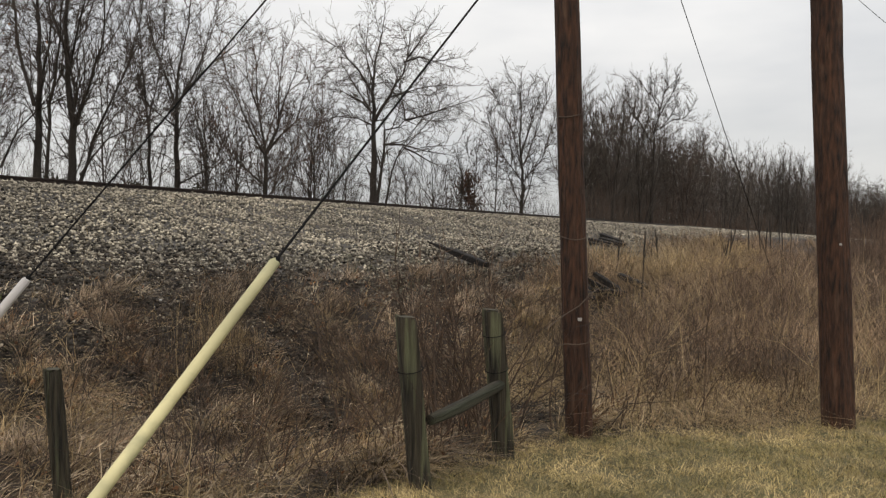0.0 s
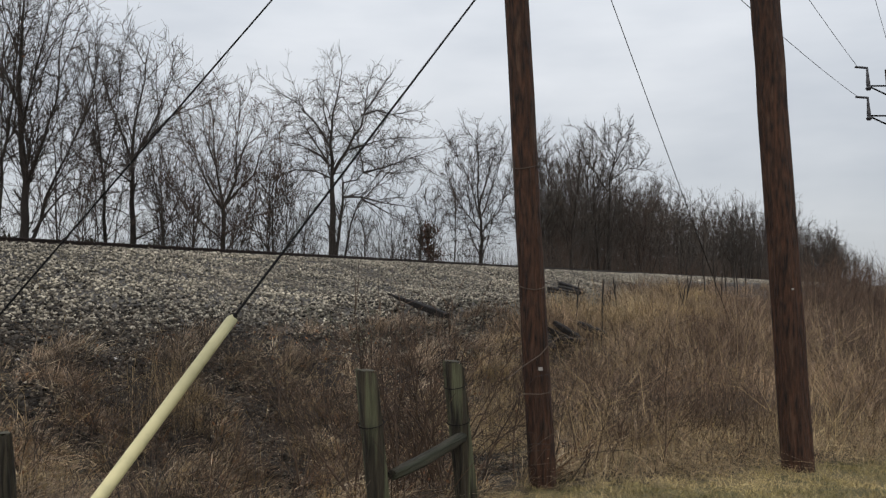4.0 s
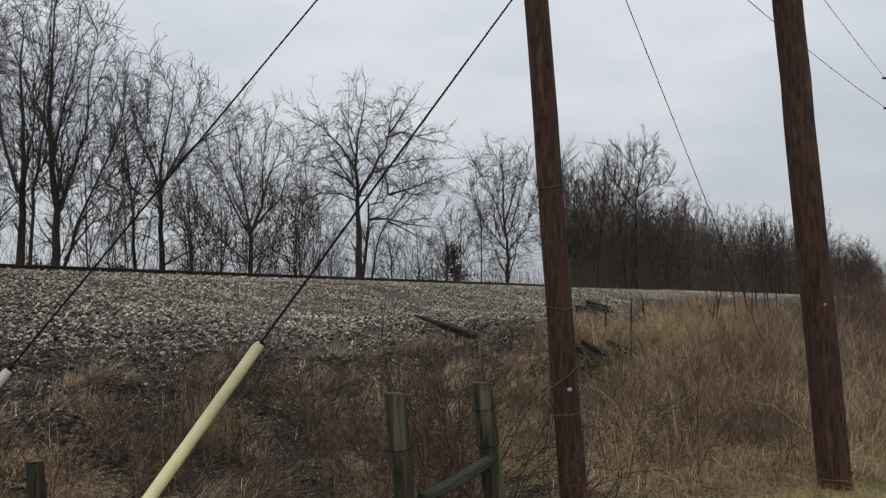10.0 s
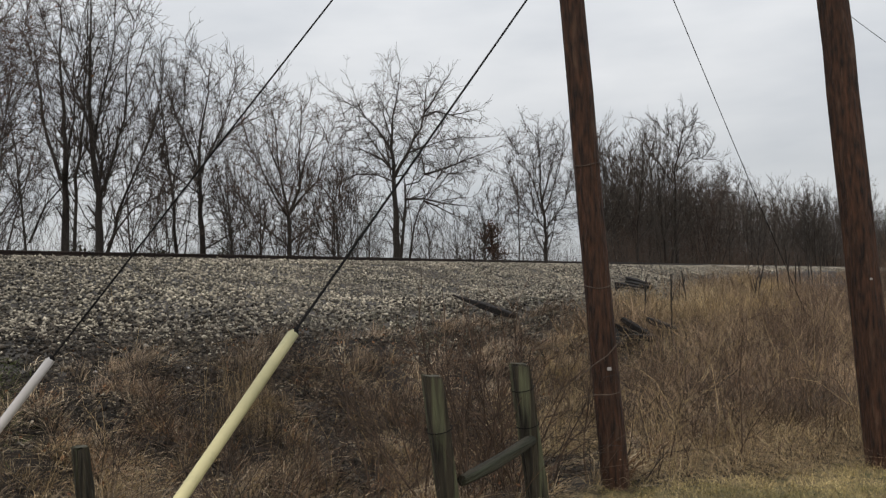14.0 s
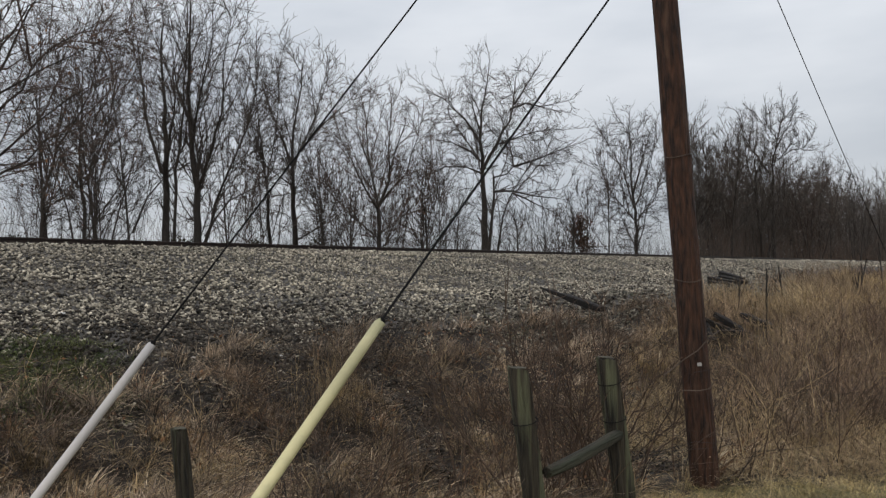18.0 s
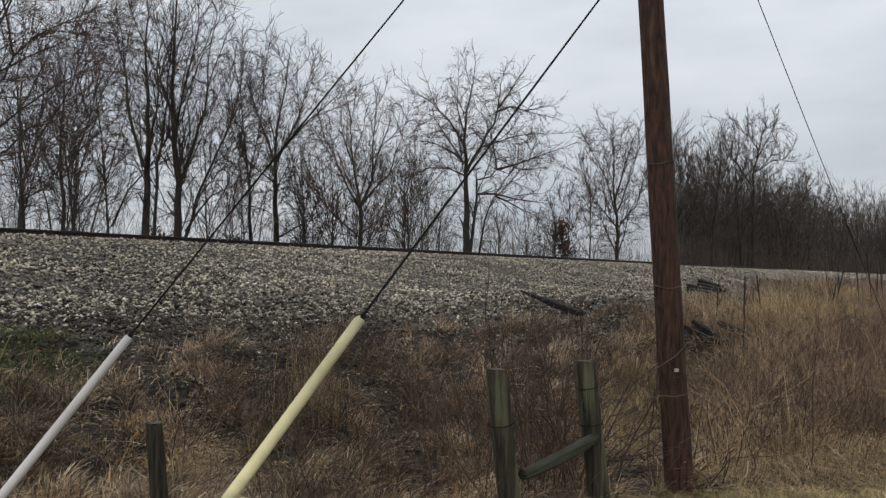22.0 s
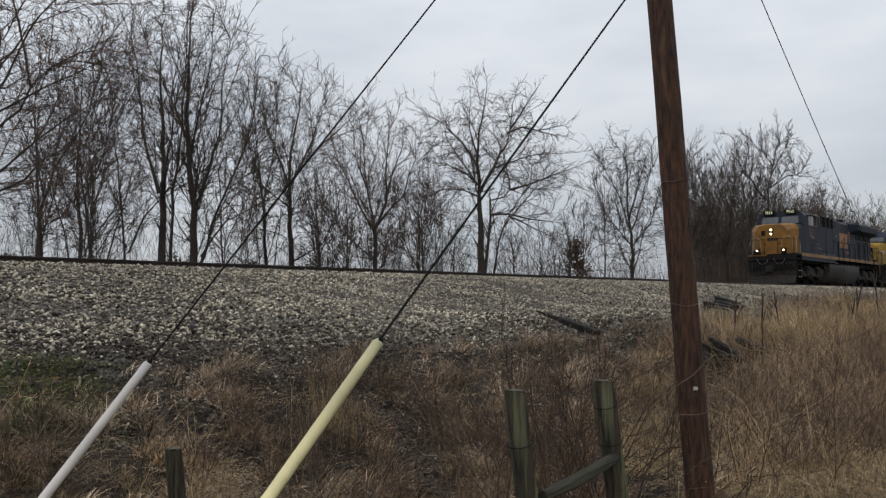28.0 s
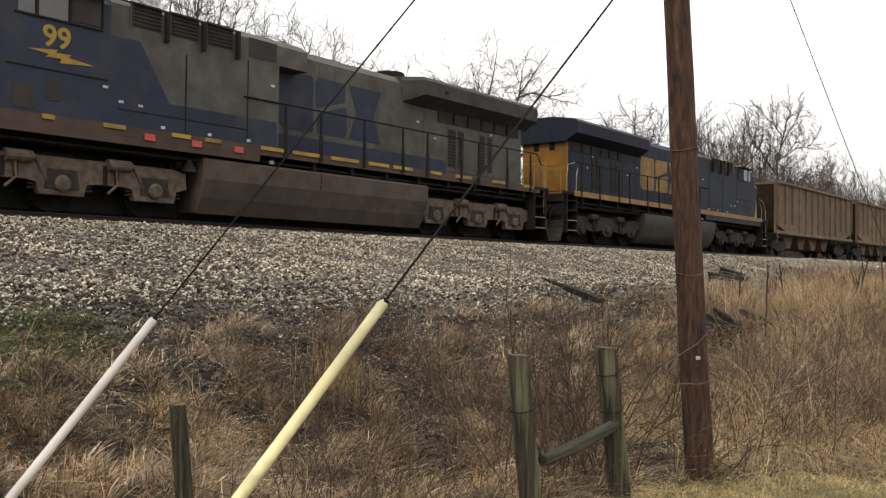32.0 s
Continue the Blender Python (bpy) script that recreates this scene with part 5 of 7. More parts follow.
def tussocks(count, per, material, label, seed, x_range, y_range, length, reach, gap=0.0, rise=(0.05, 0.22)):
    """Clumps of dead grass that arch out of a mound and are combed over one way, with bare dark hollows left between them."""
    rng = np.random.RandomState(seed)
    cx, cy = rng.uniform(*x_range, count), rng.uniform(*y_range, count)
    cs, cq = to_sq(cx, cy)
    ok = on_slope(cx, cy, rng, 0.2) & (cq > reach[0]) & (cq < reach[1]) & (wave(cx, cy + seed, 1.5) + 0.5 * wave(cx + 3, cy, 3.3) > gap)
    cx, cy = cx[ok], cy[ok]
    m = len(cx)
    comb = -0.5 + 1.3 * wave(cx, cy, 0.6) + rng.normal(0, 0.7, m)
    wide, up, fl = rng.uniform(0.03, 0.11, m), rng.uniform(*rise, m), rng.uniform(0.6, 2.0, m)
    k = rng.randint(0, m, m * per)
    n = len(k)
    u, w = rng.normal(0, 1, n) * wide[k], rng.normal(0, 1, n) * wide[k] * 0.7
    c, d = np.cos(comb[k]), np.sin(comb[k])
    x, y = cx[k] - d * u + c * w, cy[k] + c * u + d * w
    base = ground_pts(x, y)
    base[:, 2] += up[k] * np.exp(-0.5 * (u * u + w * w) / wide[k] ** 2) * rng.rand(n)
    out = np.arctan2(y - cy[k], x - cx[k]) + rng.normal(0, 0.5, n)
    lean = np.stack([np.cos(out) * 0.75 + c * 0.8, np.sin(out) * 0.75 + d * 0.8], axis=1) * (fl[k] * rng.uniform(0.6, 1.2, n))[:, None]
    blades("matted_grass", base, rng.uniform(*length, n) * rng.uniform(0.7, 1.25, m)[k], rng.uniform(0.0035, 0.008, n), lean, material, label, "grass", seed + 1, 0.5)


tussocks(2300, 62, M_blade_grey, "grey-brown dead grass in combed tussocks on the bank", 223, (-9.5, 4.5), (4.6, 16), (0.11, 0.29), (2.6, 10.6), -0.45)
tussocks(1700, 56, M_blade_dead, "straw-brown dead grass in combed tussocks on the bank", 225, (-7, 3.5), (4.4, 11.5), (0.08, 0.21), (2.8, 7.4), -0.4)
tussocks(620, 55, M_blade_rust, "rust-brown dead grass in combed tussocks on the bank", 227, (-7, 3.5), (4.4, 11.5), (0.10, 0.26), (2.8, 8.4), -0.2)
tussocks(900, 26, M_blade_pale, "pale bleached blades curled over the dead grass of the bank", 229, (-8.5, 3.5), (4.4, 13), (0.10, 0.26), (2.8, 9.4), -0.5, (0.12, 0.26))
# golden tussocks between the slimmer pole and the ballast
rt = np.random.RandomState(71)
tx = np.array([1.7, 1.75, 1.6, 1.25, 1.5, 2.0, 1.0, 1.9, 1.45, 2.0, 0.7, 1.3])
ty = np.array([13.05, 13.9, 11.2, 10.2, 12.6, 11.4, 11.4, 10.0, 12.2, 9.0, 10.6, 9.2])
k = rt.randint(0, 12, 5200)
x, y = tx[k] + rt.normal(0, 0.2, 5200), ty[k] + rt.normal(0, 0.2, 5200)
blades("golden_grass", ground_pts(x, y), rt.uniform(0.15, 0.42, 5200), rt.uniform(0.004, 0.009, 5200), rt.normal(0, 0.8, (12, 2))[k] + rt.normal(0, 0.7, (5200, 2)), M_blade_gold, "golden dead grass in drooping tussocks on the bank", "grass", 72)
# small dry upright clumps among the mats
rs = np.random.RandomState(24)
cx = np.array([-2.35, -2.2, -2.5, -2.1, 1.2, 1.6])
cy = np.array([9.6, 9.9, 9.3, 9.4, 9.6, 10.2])
k = rs.randint(0, len(cx), 420)
x, y = cx[k] + rs.normal(0, 0.12, len(k)), cy[k] + rs.normal(0, 0.12, len(k))
blades("dead_stalks", ground_pts(x, y), rs.uniform(0.3, 0.85, len(k)), rs.uniform(0.0025, 0.0045, len(k)), rs.normal(0, 0.10, (len(k), 2)), M_blade_dead, "upright straw-coloured dead stalks on the bank", "grass", 25)


# tall grass of the wild field beyond the poles
def hollow(x, y):
    """The dark hollow where broken timbers lie."""
    return ((x - 2.85) / 0.65) ** 2 + ((y - 13.5) / 0.95) ** 2 < 1


def in_field(x, y, rng, slack=0.0):
    s, q = to_sq(x, y)
    left = np.where(y < 12, 1.35 + 0.10 * np.maximum(y - 7, 0), 1.5)
    return ~hollow(x, y) & (lawn_side(x, y) > 0.05 + 0.25 * rng.rand(len(x))) & (x > left + slack * rng.rand(len(x))) & (q < ballast_foot(s) - 0.2 - 1.1 * rng.rand(len(x))) & (q > -14)


def field(n, material, label, seed, h, w, x_range, y_range, sway, tuft, gap=-9.0):
    rng = np.random.RandomState(seed)
    x, y, k, m = tufted(rng, n, x_range, y_range, tuft, 0.2)
    keep = in_field(x, y, rng, 0.4) & (wave(x, y, 0.55) + 0.5 * wave(x + 2, y, 1.7) > gap)
    x, y, k = x[keep], y[keep], k[keep]
    edge = 0.4 + 0.75 * smooth01(lawn_side(x, y), 0.0, 1.8)
    hh = rng.uniform(*h, len(x)) * edge * rng.uniform(0.75, 1.25, m)[k]
    lean = rng.normal(0, sway, (m, 2))[k] + rng.normal(0, sway * 0.8, (len(x), 2))
    blades("tall_grass", ground_pts(x, y), hh, rng.uniform(*w, len(x)), lean, material, label, "grass", seed + 1, 0.6)


field(46000, M_blade_tall, "tall grey-brown dead grass in the wild field", 131, (0.25, 0.62), (0.003, 0.0065), (1.2, 12), (6.8, 16), 0.36, 32)
field(30000, M_blade_gold, "tangled straw-coloured grass at the foot of the field", 133, (0.16, 0.38), (0.003, 0.007), (1.2, 10), (6.8, 9.6), 1.5, 40, -0.1)
field(26000, M_blade_tall, "tall grey-brown dead grass in the wild field", 135, (0.4, 0.85), (0.006, 0.011), (2.5, 20), (14, 32), 0.34, 35)
field(17000, M_blade_tall, "tall grey-brown dead grass in the far field", 137, (0.4, 0.8), (0.012, 0.024), (5, 62), (28, 95), 0.3, 30)
# golden clumps beside the ballast
rs = np.random.RandomState(28)
k = rs.randint(0, 46, 20000)
gs = rs.uniform(15.2, 28, 46)
gq = ballast_foot(gs) - rs.uniform(0.7, 2.8, 46) - 0.6 * (gs > 21)
gx, gy = to_xy(gs, gq)
x, y = gx[k] + rs.normal(0, 0.3, len(k)), gy[k] + rs.normal(0, 0.3, len(k))
k, x, y = (o[~hollow(x, y)] for o in (k, x, y))
blades("golden_grass", ground_pts(x, y), rs.uniform(0.35, 0.8, len(k)), rs.uniform(0.005, 0.010, len(k)), rs.normal(0, 0.7, (46, 2))[k] + rs.normal(0, 0.4, (len(k), 2)), M_blade_gold, "golden dead grass in thick clumps beside the ballast", "grass", 29)


def twig_mat(name, n, x_range, y_range, keep_fn, length, r, label, seed, up=0.5, material=None, segs=3):
    """Tangled thin stems: each a bent chain of sticks with side twigs."""
    rng = np.random.RandomState(seed)
    x, y, k, m = tufted(rng, n, x_range, y_range, 14, 0.22)
    keep = keep_fn(x, y, rng)
    x, y, k = x[keep], y[keep], k[keep]
    n = len(x)
    p = ground_pts(x, y, -0.02)
    L = rng.uniform(*length, n)
    d = np.stack([rng.normal(0, 0.6, n), rng.normal(0, 0.6, n), np.full(n, up) + 0.5 * rng.rand(n)], axis=1)
    A, B, R0, R1 = [], [], [], []
    for j in range(segs):
        d = d + rng.normal(0, 0.25, (n, 3)) - np.array([0, 0, 0.22])
        d /= np.linalg.norm(d, axis=1, keepdims=True)
        nx = p + d * (L / segs)[:, None]
        nx[:, 2] = np.maximum(nx[:, 2], height(nx[:, 0], nx[:, 1]) + 0.02)
        A.append(p), B.append(nx), R0.append(np.full(n, r * (1 - 0.25 * j))), R1.append(np.full(n, r * (0.75 - 0.25 * j)))
        dd = d + rng.normal(0, 0.6, (n, 3))
        A.append(nx), B.append(nx + dd * (L * 0.16)[:, None]), R0.append(np.full(n, r * 0.5)), R1.append(np.full(n, r * 0.3))
        p = nx
    v, f = prisms_np(np.concatenate(A), np.concatenate(B), np.concatenate(R0), np.concatenate(R1), 3)
    tagged(new(name, mesh_np(name, v, [f], material or M_twig)), label, "brush", kind="stuff")


def on_bank(x, y, rng):
    s, q = to_sq(x, y)
    return (lawn_side(x, y) > 0.1) & (q > 2.5) & (q < ballast_foot(s) + 0.2 + 0.8 * rng.rand(len(x))) & (s < 22) & (wave(x, y, 0.8) > -0.75) & ~gully(x, y, 0.8)


twig_mat("bramble", 2000, (-9, 5), (4.5, 16), on_bank, (0.2, 0.6), 0.0036, "tangled reddish-brown bramble stems on the bank", 31, 0.15)
twig_mat("bramble", 1000, (-3, 3), (5.5, 11), on_bank, (0.6, 1.3), 0.0042, "long arching bramble canes on the bank", 32, 0.8)
twig_mat("weed_stems", 13500, (2, 18), (8, 30), lambda x, y, rng: in_field(x, y, rng, 0.5) & (lawn_side(x, y) > 1.0 + 0.6 * rng.rand(len(x))) & (to_sq(x, y)[1] < ballast_foot(to_sq(x, y)[0]) - 2.6), (0.4, 1.0), 0.0036, "thin rust-brown weed stems standing in the tall grass", 33, 1.7, M_rust_stem)
twig_mat("pale_canes", 420, (1.5, 8), (7.4, 13), lambda x, y, rng: (lawn_side(x, y) > 0.3) & in_field(x, y, rng), (0.7, 1.4), 0.0028, "bent straw-coloured canes in the tall grass", 34, 2.2, M_blade_gold)

twig_mat("dead_twigs", 2600, (-7, 3), (5.5, 13), on_bank, (0.15, 0.5), 0.0034, "pale broken dead twigs tangled on the bank", 36, 0.0, M_blade_pale)


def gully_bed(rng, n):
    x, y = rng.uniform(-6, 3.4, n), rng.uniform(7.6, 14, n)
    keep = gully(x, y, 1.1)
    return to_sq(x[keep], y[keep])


# Real wet soil in the runs; in the pockets the dark stones are painted shade.
stones("dirty_ballast", 42000, gully_bed, (0.012, 0.045), M_stone_dark, "dark wet stones and soil in washed-out runs, and near-black shade pockets on the bank", 7, 0.2)


def strewn(rng, n):
    x, y = rng.uniform(-8, 3, n), rng.uniform(6, 14, n)
    s, q = to_sq(x, y)
    keep = (lawn_side(x, y) > 0.6) & (q > 3.4) & (q < ballast_foot(s) + 0.5) & (rng.rand(n) < 0.18 + 0.12 * (q - 3.4))
    return s[keep], q[keep]


stones("ballast", 2600, strewn, (0.010, 0.026), M_stone, "pale stones strewn over the brown bank", 14, -1.2)
stones("ballast", 5200, dirty_bed, (0.012, 0.032), M_stone, "pale stones among the dirty ballast", 15, -0.3)
twig_mat("straw_stems", 520, (-7, 3), (5.2, 12), on_bank, (0.5, 1.1), 0.0030, "long pale broken stems lying over the bank", 37, 0.35, M_blade_gold)
twig_mat("dark_stems", 900, (-6, 3), (5.4, 12), on_bank, (0.5, 1.2), 0.0040, "dark bare stems standing over the bank", 38, 1.3, M_bark)
# dry leaves caught in the brush
rl = np.random.RandomState(41)
x, y = rl.uniform(-8, 2, 2600), rl.uniform(5, 14, 2600)
ok = on_bank(x, y, rl)
v, f = leaves_np(ground_pts(x[ok], y[ok], 0.06 + 0.08 * rl.rand(ok.sum())), 0.024, rl)
tagged(new("fallen_leaves", mesh_np("fallen_leaves", v, [f], M_leaf)), "dry reddish-brown leaves caught in the brush", "leaves", kind="stuff")
# green weeds on the ballast foot at the far left
gk = rl.randint(0, 5, 14000)
x, y = np.array([-5.2, -4.8, -4.6, -5.9, -5.5])[gk] + rl.normal(0, 0.32, 14000), np.array([9.0, 8.6, 8.0, 8.6, 9.6])[gk] + rl.normal(0, 0.32, 14000)
blades("green_weeds", ground_pts(x, y), rl.uniform(0.04, 0.13, 14000), rl.uniform(0.005, 0.012, 14000), rl.normal(0, 0.9, (14000, 2)), M_greenery, "low patch of dull green weeds beside the ballast", "weeds", 42)


# ---- shrub between the posts, single weeds, timber and litter ----
def shrub(x, y, stems, h, seed, label, name="shrub", material=None, spread_m=0.3, lean=0.3, r=0.009):
    rng = np.random.RandomState(seed)
    z = float(height(x, y)) - 0.04
    ob = thing(name, Matrix.Translation((x, y, z)), label, "shrub")
    for i in range(stems):
        sticks = []
        p = np.array([rng.normal(0, spread_m * 0.4), rng.normal(0, spread_m * 0.4), 0])
        d = np.array([rng.normal(0, lean), rng.normal(0, lean), 1.0])
        d /= np.linalg.norm(d)
        L = h * rng.uniform(0.55, 1.05)
        for j in range(7):
            d = d + rng.normal(0, 0.09, 3)
            d /= np.linalg.norm(d)
            q = p + d * L / 7
            sticks.append((p, q, r * (1 - j * 0.11), r * (0.89 - j * 0.11)))
            if j > 1:
                for _ in range(2):
                    e = d + rng.normal(0, 0.55, 3)
                    e /= np.linalg.norm(e)
                    m1 = q + e * L * rng.uniform(0.06, 0.2)
                    sticks.append((q, m1, r * 0.4, r * 0.28))
                    sticks.append((m1, m1 + (e + rng.normal(0, 0.4, 3) + np.array([0, 0, 0.3])) * L * 0.07, r * 0.28, r * 0.18))
            p = q
        part("stem", stick_mesh("stem", sticks, 4, material or M_twig), None, ob)
    return ob


shrub(0.12, 7.1, 28, 1.55, 51, "leafless reddish-brown shrub behind the fence posts", spread_m=0.8, lean=0.32)
shrub(0.55, 7.7, 15, 1.45, 52, "leafless brown shrub behind the fence posts", spread_m=0.7, lean=0.4)
shrub(-0.9, 8.0, 18, 1.0, 53, "low leafless brown shrub on the bank", spread_m=0.9, lean=0.45, r=0.006)
for i, (sx, sy) in enumerate([(0.1, 11.2), (0.9, 12.3), (-0.9, 11.0), (0.5, 9.8), (1.3, 11.0), (-0.3, 12.6)]):
    shrub(sx, sy, 7, 0.95, 90 + i, "low leafless brown shrub on the bank", spread_m=0.9, lean=0.4, r=0.006)
shrub(2.2, 8.0, 8, 1.3, 54, "thin leafless brown shrub beside the pole", spread_m=0.5, lean=0.4, r=0.006)
def weed_stalk(x, y, h, lean, seed):
    """A stiff dead weed: a stem with a dense dark seed spike and a few short side spikes."""
    rng = random.Random(seed)
    ob = thing("weed_stalk", Matrix.Translation((x, y, float(height(x, y)) - 0.03)), "stiff dark dead weed stalk with a dense seed spike", "weed", "dead weed stalks in the field")
    top = Vector((lean * h, 0.05 * h, h))
    part("stem", bars([[(0, 0, 0), top * 0.5 + Vector((0.01, 0, 0)), top]], 0.006 + 0.0003 * y, 5), M_bark, ob)
    for k in range(3):
        base = top * (0.55 + 0.08 * k)
        tip = top if k == 0 else base + Vector((rng.uniform(-0.10, 0.10), rng.uniform(-0.05, 0.05), h * rng.uniform(0.18, 0.32)))
        bm = bmesh.new()
        n = 7
        w = (0.008 if k == 0 else 0.005) + 0.00025 * y
        tube(bm, [base + (tip - base) * (j / n) for j in range(n + 1)], [w * (0.5 + 0.5 * math.sin(math.pi * min(1, j / n + 0.15))) * rng.uniform(0.7, 1.2) for j in range(n + 1)], 6)
        part("seed_spike", bm, M_bark, ob)
    return ob


for i, (x, y, h, lean) in enumerate([(3.25, 13.25, 1.25, 0.05), (6.35, 18.8, 1.25, 0.26), (6.25, 18.6, 1.0, 0.2), (8.95, 24.2, 1.55, -0.03), (9.4, 24.5, 1.65, -0.05), (10.4, 26.3, 1.5, -0.04), (11.1, 27.5, 1.75, 0.02), (9.7, 25.1, 1.35, 0.08), (11.5, 28.1, 1.8, -0.04), (12.0, 28.8, 1.9, 0.04), (3.3, 15.3, 0.9, 0.1), (4.9, 18.4, 1.0, -0.08)]):
    weed_stalk(x, y, h, lean, 60 + i)


def timber(a, b, w, label, seed, thin=1.0):
    """A rotten beam from a to b, thinner towards a."""
    rng = random.Random(seed)
    a, b = Vector(a), Vector(b)
    ob = thing("old_timber", Matrix.Translation(a), label, "timber", "discarded timbers on the bank")
    d = b - a
    ax = d.cross(Vector((0, 0, 1))).normalized()
    ay = ax.cross(d).normalized()
    bm = bmesh.new()
    rings = []
    for k in range(10):
        u = k / 9
        sc = w * (thin + (1 - thin) * min(1, u * 1.7)) * (1 + rng.uniform(-0.12, 0.12)) * (1.0 if u < 0.95 else 0.7)
        rings.append([d * u + (ax * i * sc * 0.5 + ay * j * sc * 0.42) * (1 + rng.uniform(-0.08, 0.08)) for i, j in ((1, 0.7), (0.7, 1), (-0.7, 1), (-1, 0.7), (-1, -0.7), (-0.7, -1), (0.7, -1), (1, -0.7))])
    loft(bm, rings)
    part("beam", bm, M_oldwood, ob)
    return ob


timber((0.05, 16.45, 1.56), (1.03, 14.67, 1.20), 0.13, "dark rotten railroad tie lying on the ballast slope", 1, 0.3)
HEAP = "dark rotten railroad tie in a loose heap on the slope"
timber((5.75, 28.63, 1.82), (6.03, 26.93, 1.61), 0.15, HEAP, 5)
for i, (a, b, up) in enumerate([((5.28, 28.1), (5.72, 26.5), 0.22), ((5.62, 28.2), (5.98, 26.4), 0.26), ((5.15, 27.3), (5.55, 25.6), 0.18)]):
    timber((*a, float(height(*a)) + up), (*b, float(height(*b)) + up - 0.06), 0.16, HEAP, 6 + i)
for i, (a, b) in enumerate([((2.45, 14.1), (2.95, 14.0)), ((2.75, 14.3), (3.1, 13.9)), ((2.6, 13.8), (3.15, 13.75)), ((3.2, 14.5), (3.5, 13.9)), ((2.5, 14.3), (2.6, 13.6))]):
    timber((*a, float(height(*a)) + 0.26), (*b, float(height(*b)) + 0.20), 0.12, "broken dark timber half hidden in the grass", 15 + i, 0.7)


def litter(x, y, size, label, seed):
    rng = random.Random(seed)
    bm = bmesh.new()
    bmesh.ops.create_icosphere(bm, subdivisions=1, radius=size)
    for v in bm.verts:
        v.co = Vector((v.co.x * rng.uniform(0.7, 1.2), v.co.y * rng.uniform(0.6, 1.1), v.co.z * rng.uniform(0.5, 0.9)))
    me = bpy.data.meshes.new("pale_stone")
    bm.to_mesh(me)
    bm.free()
    me.materials.append(M_litter)
    ob = new("pale_stone", me)
    ob.location = (x, y, float(height(x, y)) + size * 0.4)
    tagged(ob, label, "stone", "pale stones in the brush")


for i, (x, y, sz) in enumerate([(-3.29, 11.02, 0.05), (-6.3, 11.2, 0.06), (-1.3, 8.2, 0.025), (-0.9, 8.6, 0.02), (-2.4, 9.7, 0.022), (-4.1, 10.2, 0.03), (-5.2, 10.1, 0.028), (-1.8, 7.6, 0.02), (-0.4, 9.4, 0.024)]):
    litter(x, y, sz, "pale broken stone lying in the brown brush", i)


# ---- the train ----
M_navy = mat("navy_paint", (0.0115, 0.0160, 0.028), (0.0085, 0.012, 0.021), rough=0.6, scale=3, big=0.5, bump=0.04, dirt=((0.014, 0.0135, 0.0145), 0.5, 0.82, 1.2), spec=0.16)
M_orange = mat("orange_paint", (0.27, 0.105, 0.026), (0.20, 0.082, 0.024), rough=0.55, scale=5, big=0.8, bump=0.03, dirt=((0.10, 0.05, 0.025), 0.56, 0.8, 2.2), spec=0.3)
M_gold = mat("gold_paint", (0.205, 0.098, 0.014), (0.15, 0.07, 0.012), rough=0.5, scale=4, big=0.7, bump=0.04, dirt=((0.085, 0.05, 0.02), 0.52, 0.82, 1.6), spec=0.3)
M_lemon = mat("yellow_paint", (0.30, 0.185, 0.026), (0.23, 0.14, 0.022), rough=0.5, scale=4, big=0.7, bump=0.04, dirt=((0.10, 0.065, 0.028), 0.48, 0.76, 1.5), spec=0.3)
M_dull_gold = mat("dull_gold_paint", (0.20, 0.125, 0.035), (0.15, 0.092, 0.03), rough=0.6, scale=5, big=0.8, bump=0.03, dirt=((0.07, 0.05, 0.03), 0.5, 0.8, 2.0), spec=0.2)
M_grey = mat("grey_paint", (0.075, 0.074, 0.064), (0.050, 0.049, 0.042), rough=0.6, scale=3, big=0.5, bump=0.04, dirt=((0.036, 0.031, 0.027), 0.44, 0.74, 1.1), spec=0.2)
M_blue = mat("faded_blue_paint", (0.016, 0.022, 0.043), (0.013, 0.017, 0.033), rough=0.55, scale=3, big=0.5, bump=0.04, dirt=((0.033, 0.03, 0.029), 0.5, 0.82, 1.1), spec=0.2)
M_black = mat("black_iron", (0.013, 0.0125, 0.0125), (0.008, 0.008, 0.008), rough=0.8, scale=6, big=0.9, bump=0.2, dirt=((0.022, 0.017, 0.014), 0.5, 0.8, 2.0), spec=0.12)
M_truck = mat("road_dirt", (0.026, 0.0205, 0.017), (0.011, 0.0095, 0.008), rough=0.9, scale=6, big=0.8, bump=0.3)
M_sill_dirt = mat("rusty_sill", (0.060, 0.038, 0.028), (0.038, 0.027, 0.022), rough=0.8, scale=3, big=0.6, bump=0.1)
M_rust = mat("rusty_hopper", (0.128, 0.087, 0.056), (0.086, 0.060, 0.041), rough=0.85, scale=2.0, big=0.4, bump=0.1, objrand=0.12, dirt=((0.07, 0.05, 0.04), 0.5, 0.75, 0.9))
M_screen = mat("dark_screen", (0.02, 0.018, 0.018), (0.035, 0.028, 0.026), rough=0.9, scale=40, big=2, bump=0.4)
M_glass = mat("cab_glass", (0.040, 0.042, 0.045), (0.022, 0.024, 0.026), rough=0.08, scale=2, big=0.6, bump=0, spec=0.8)
M_red = mat("red_reflector", (0.42, 0.06, 0.045), (0.32, 0.05, 0.04), rough=0.4, scale=8, big=1, bump=0)
M_steel = mat("worn_steel", (0.24, 0.22, 0.20), (0.15, 0.135, 0.12), rough=0.45, scale=8, big=1, bump=0.1, metal=0.7)
M_numeral = mat("worn_numeral_paint", (0.165, 0.085, 0.042), (0.11, 0.06, 0.034), rough=0.6, scale=5, big=0.8, bump=0.03)
M_lamp = glow("warm_lamp", (1.0, 0.80, 0.50), 4.5)
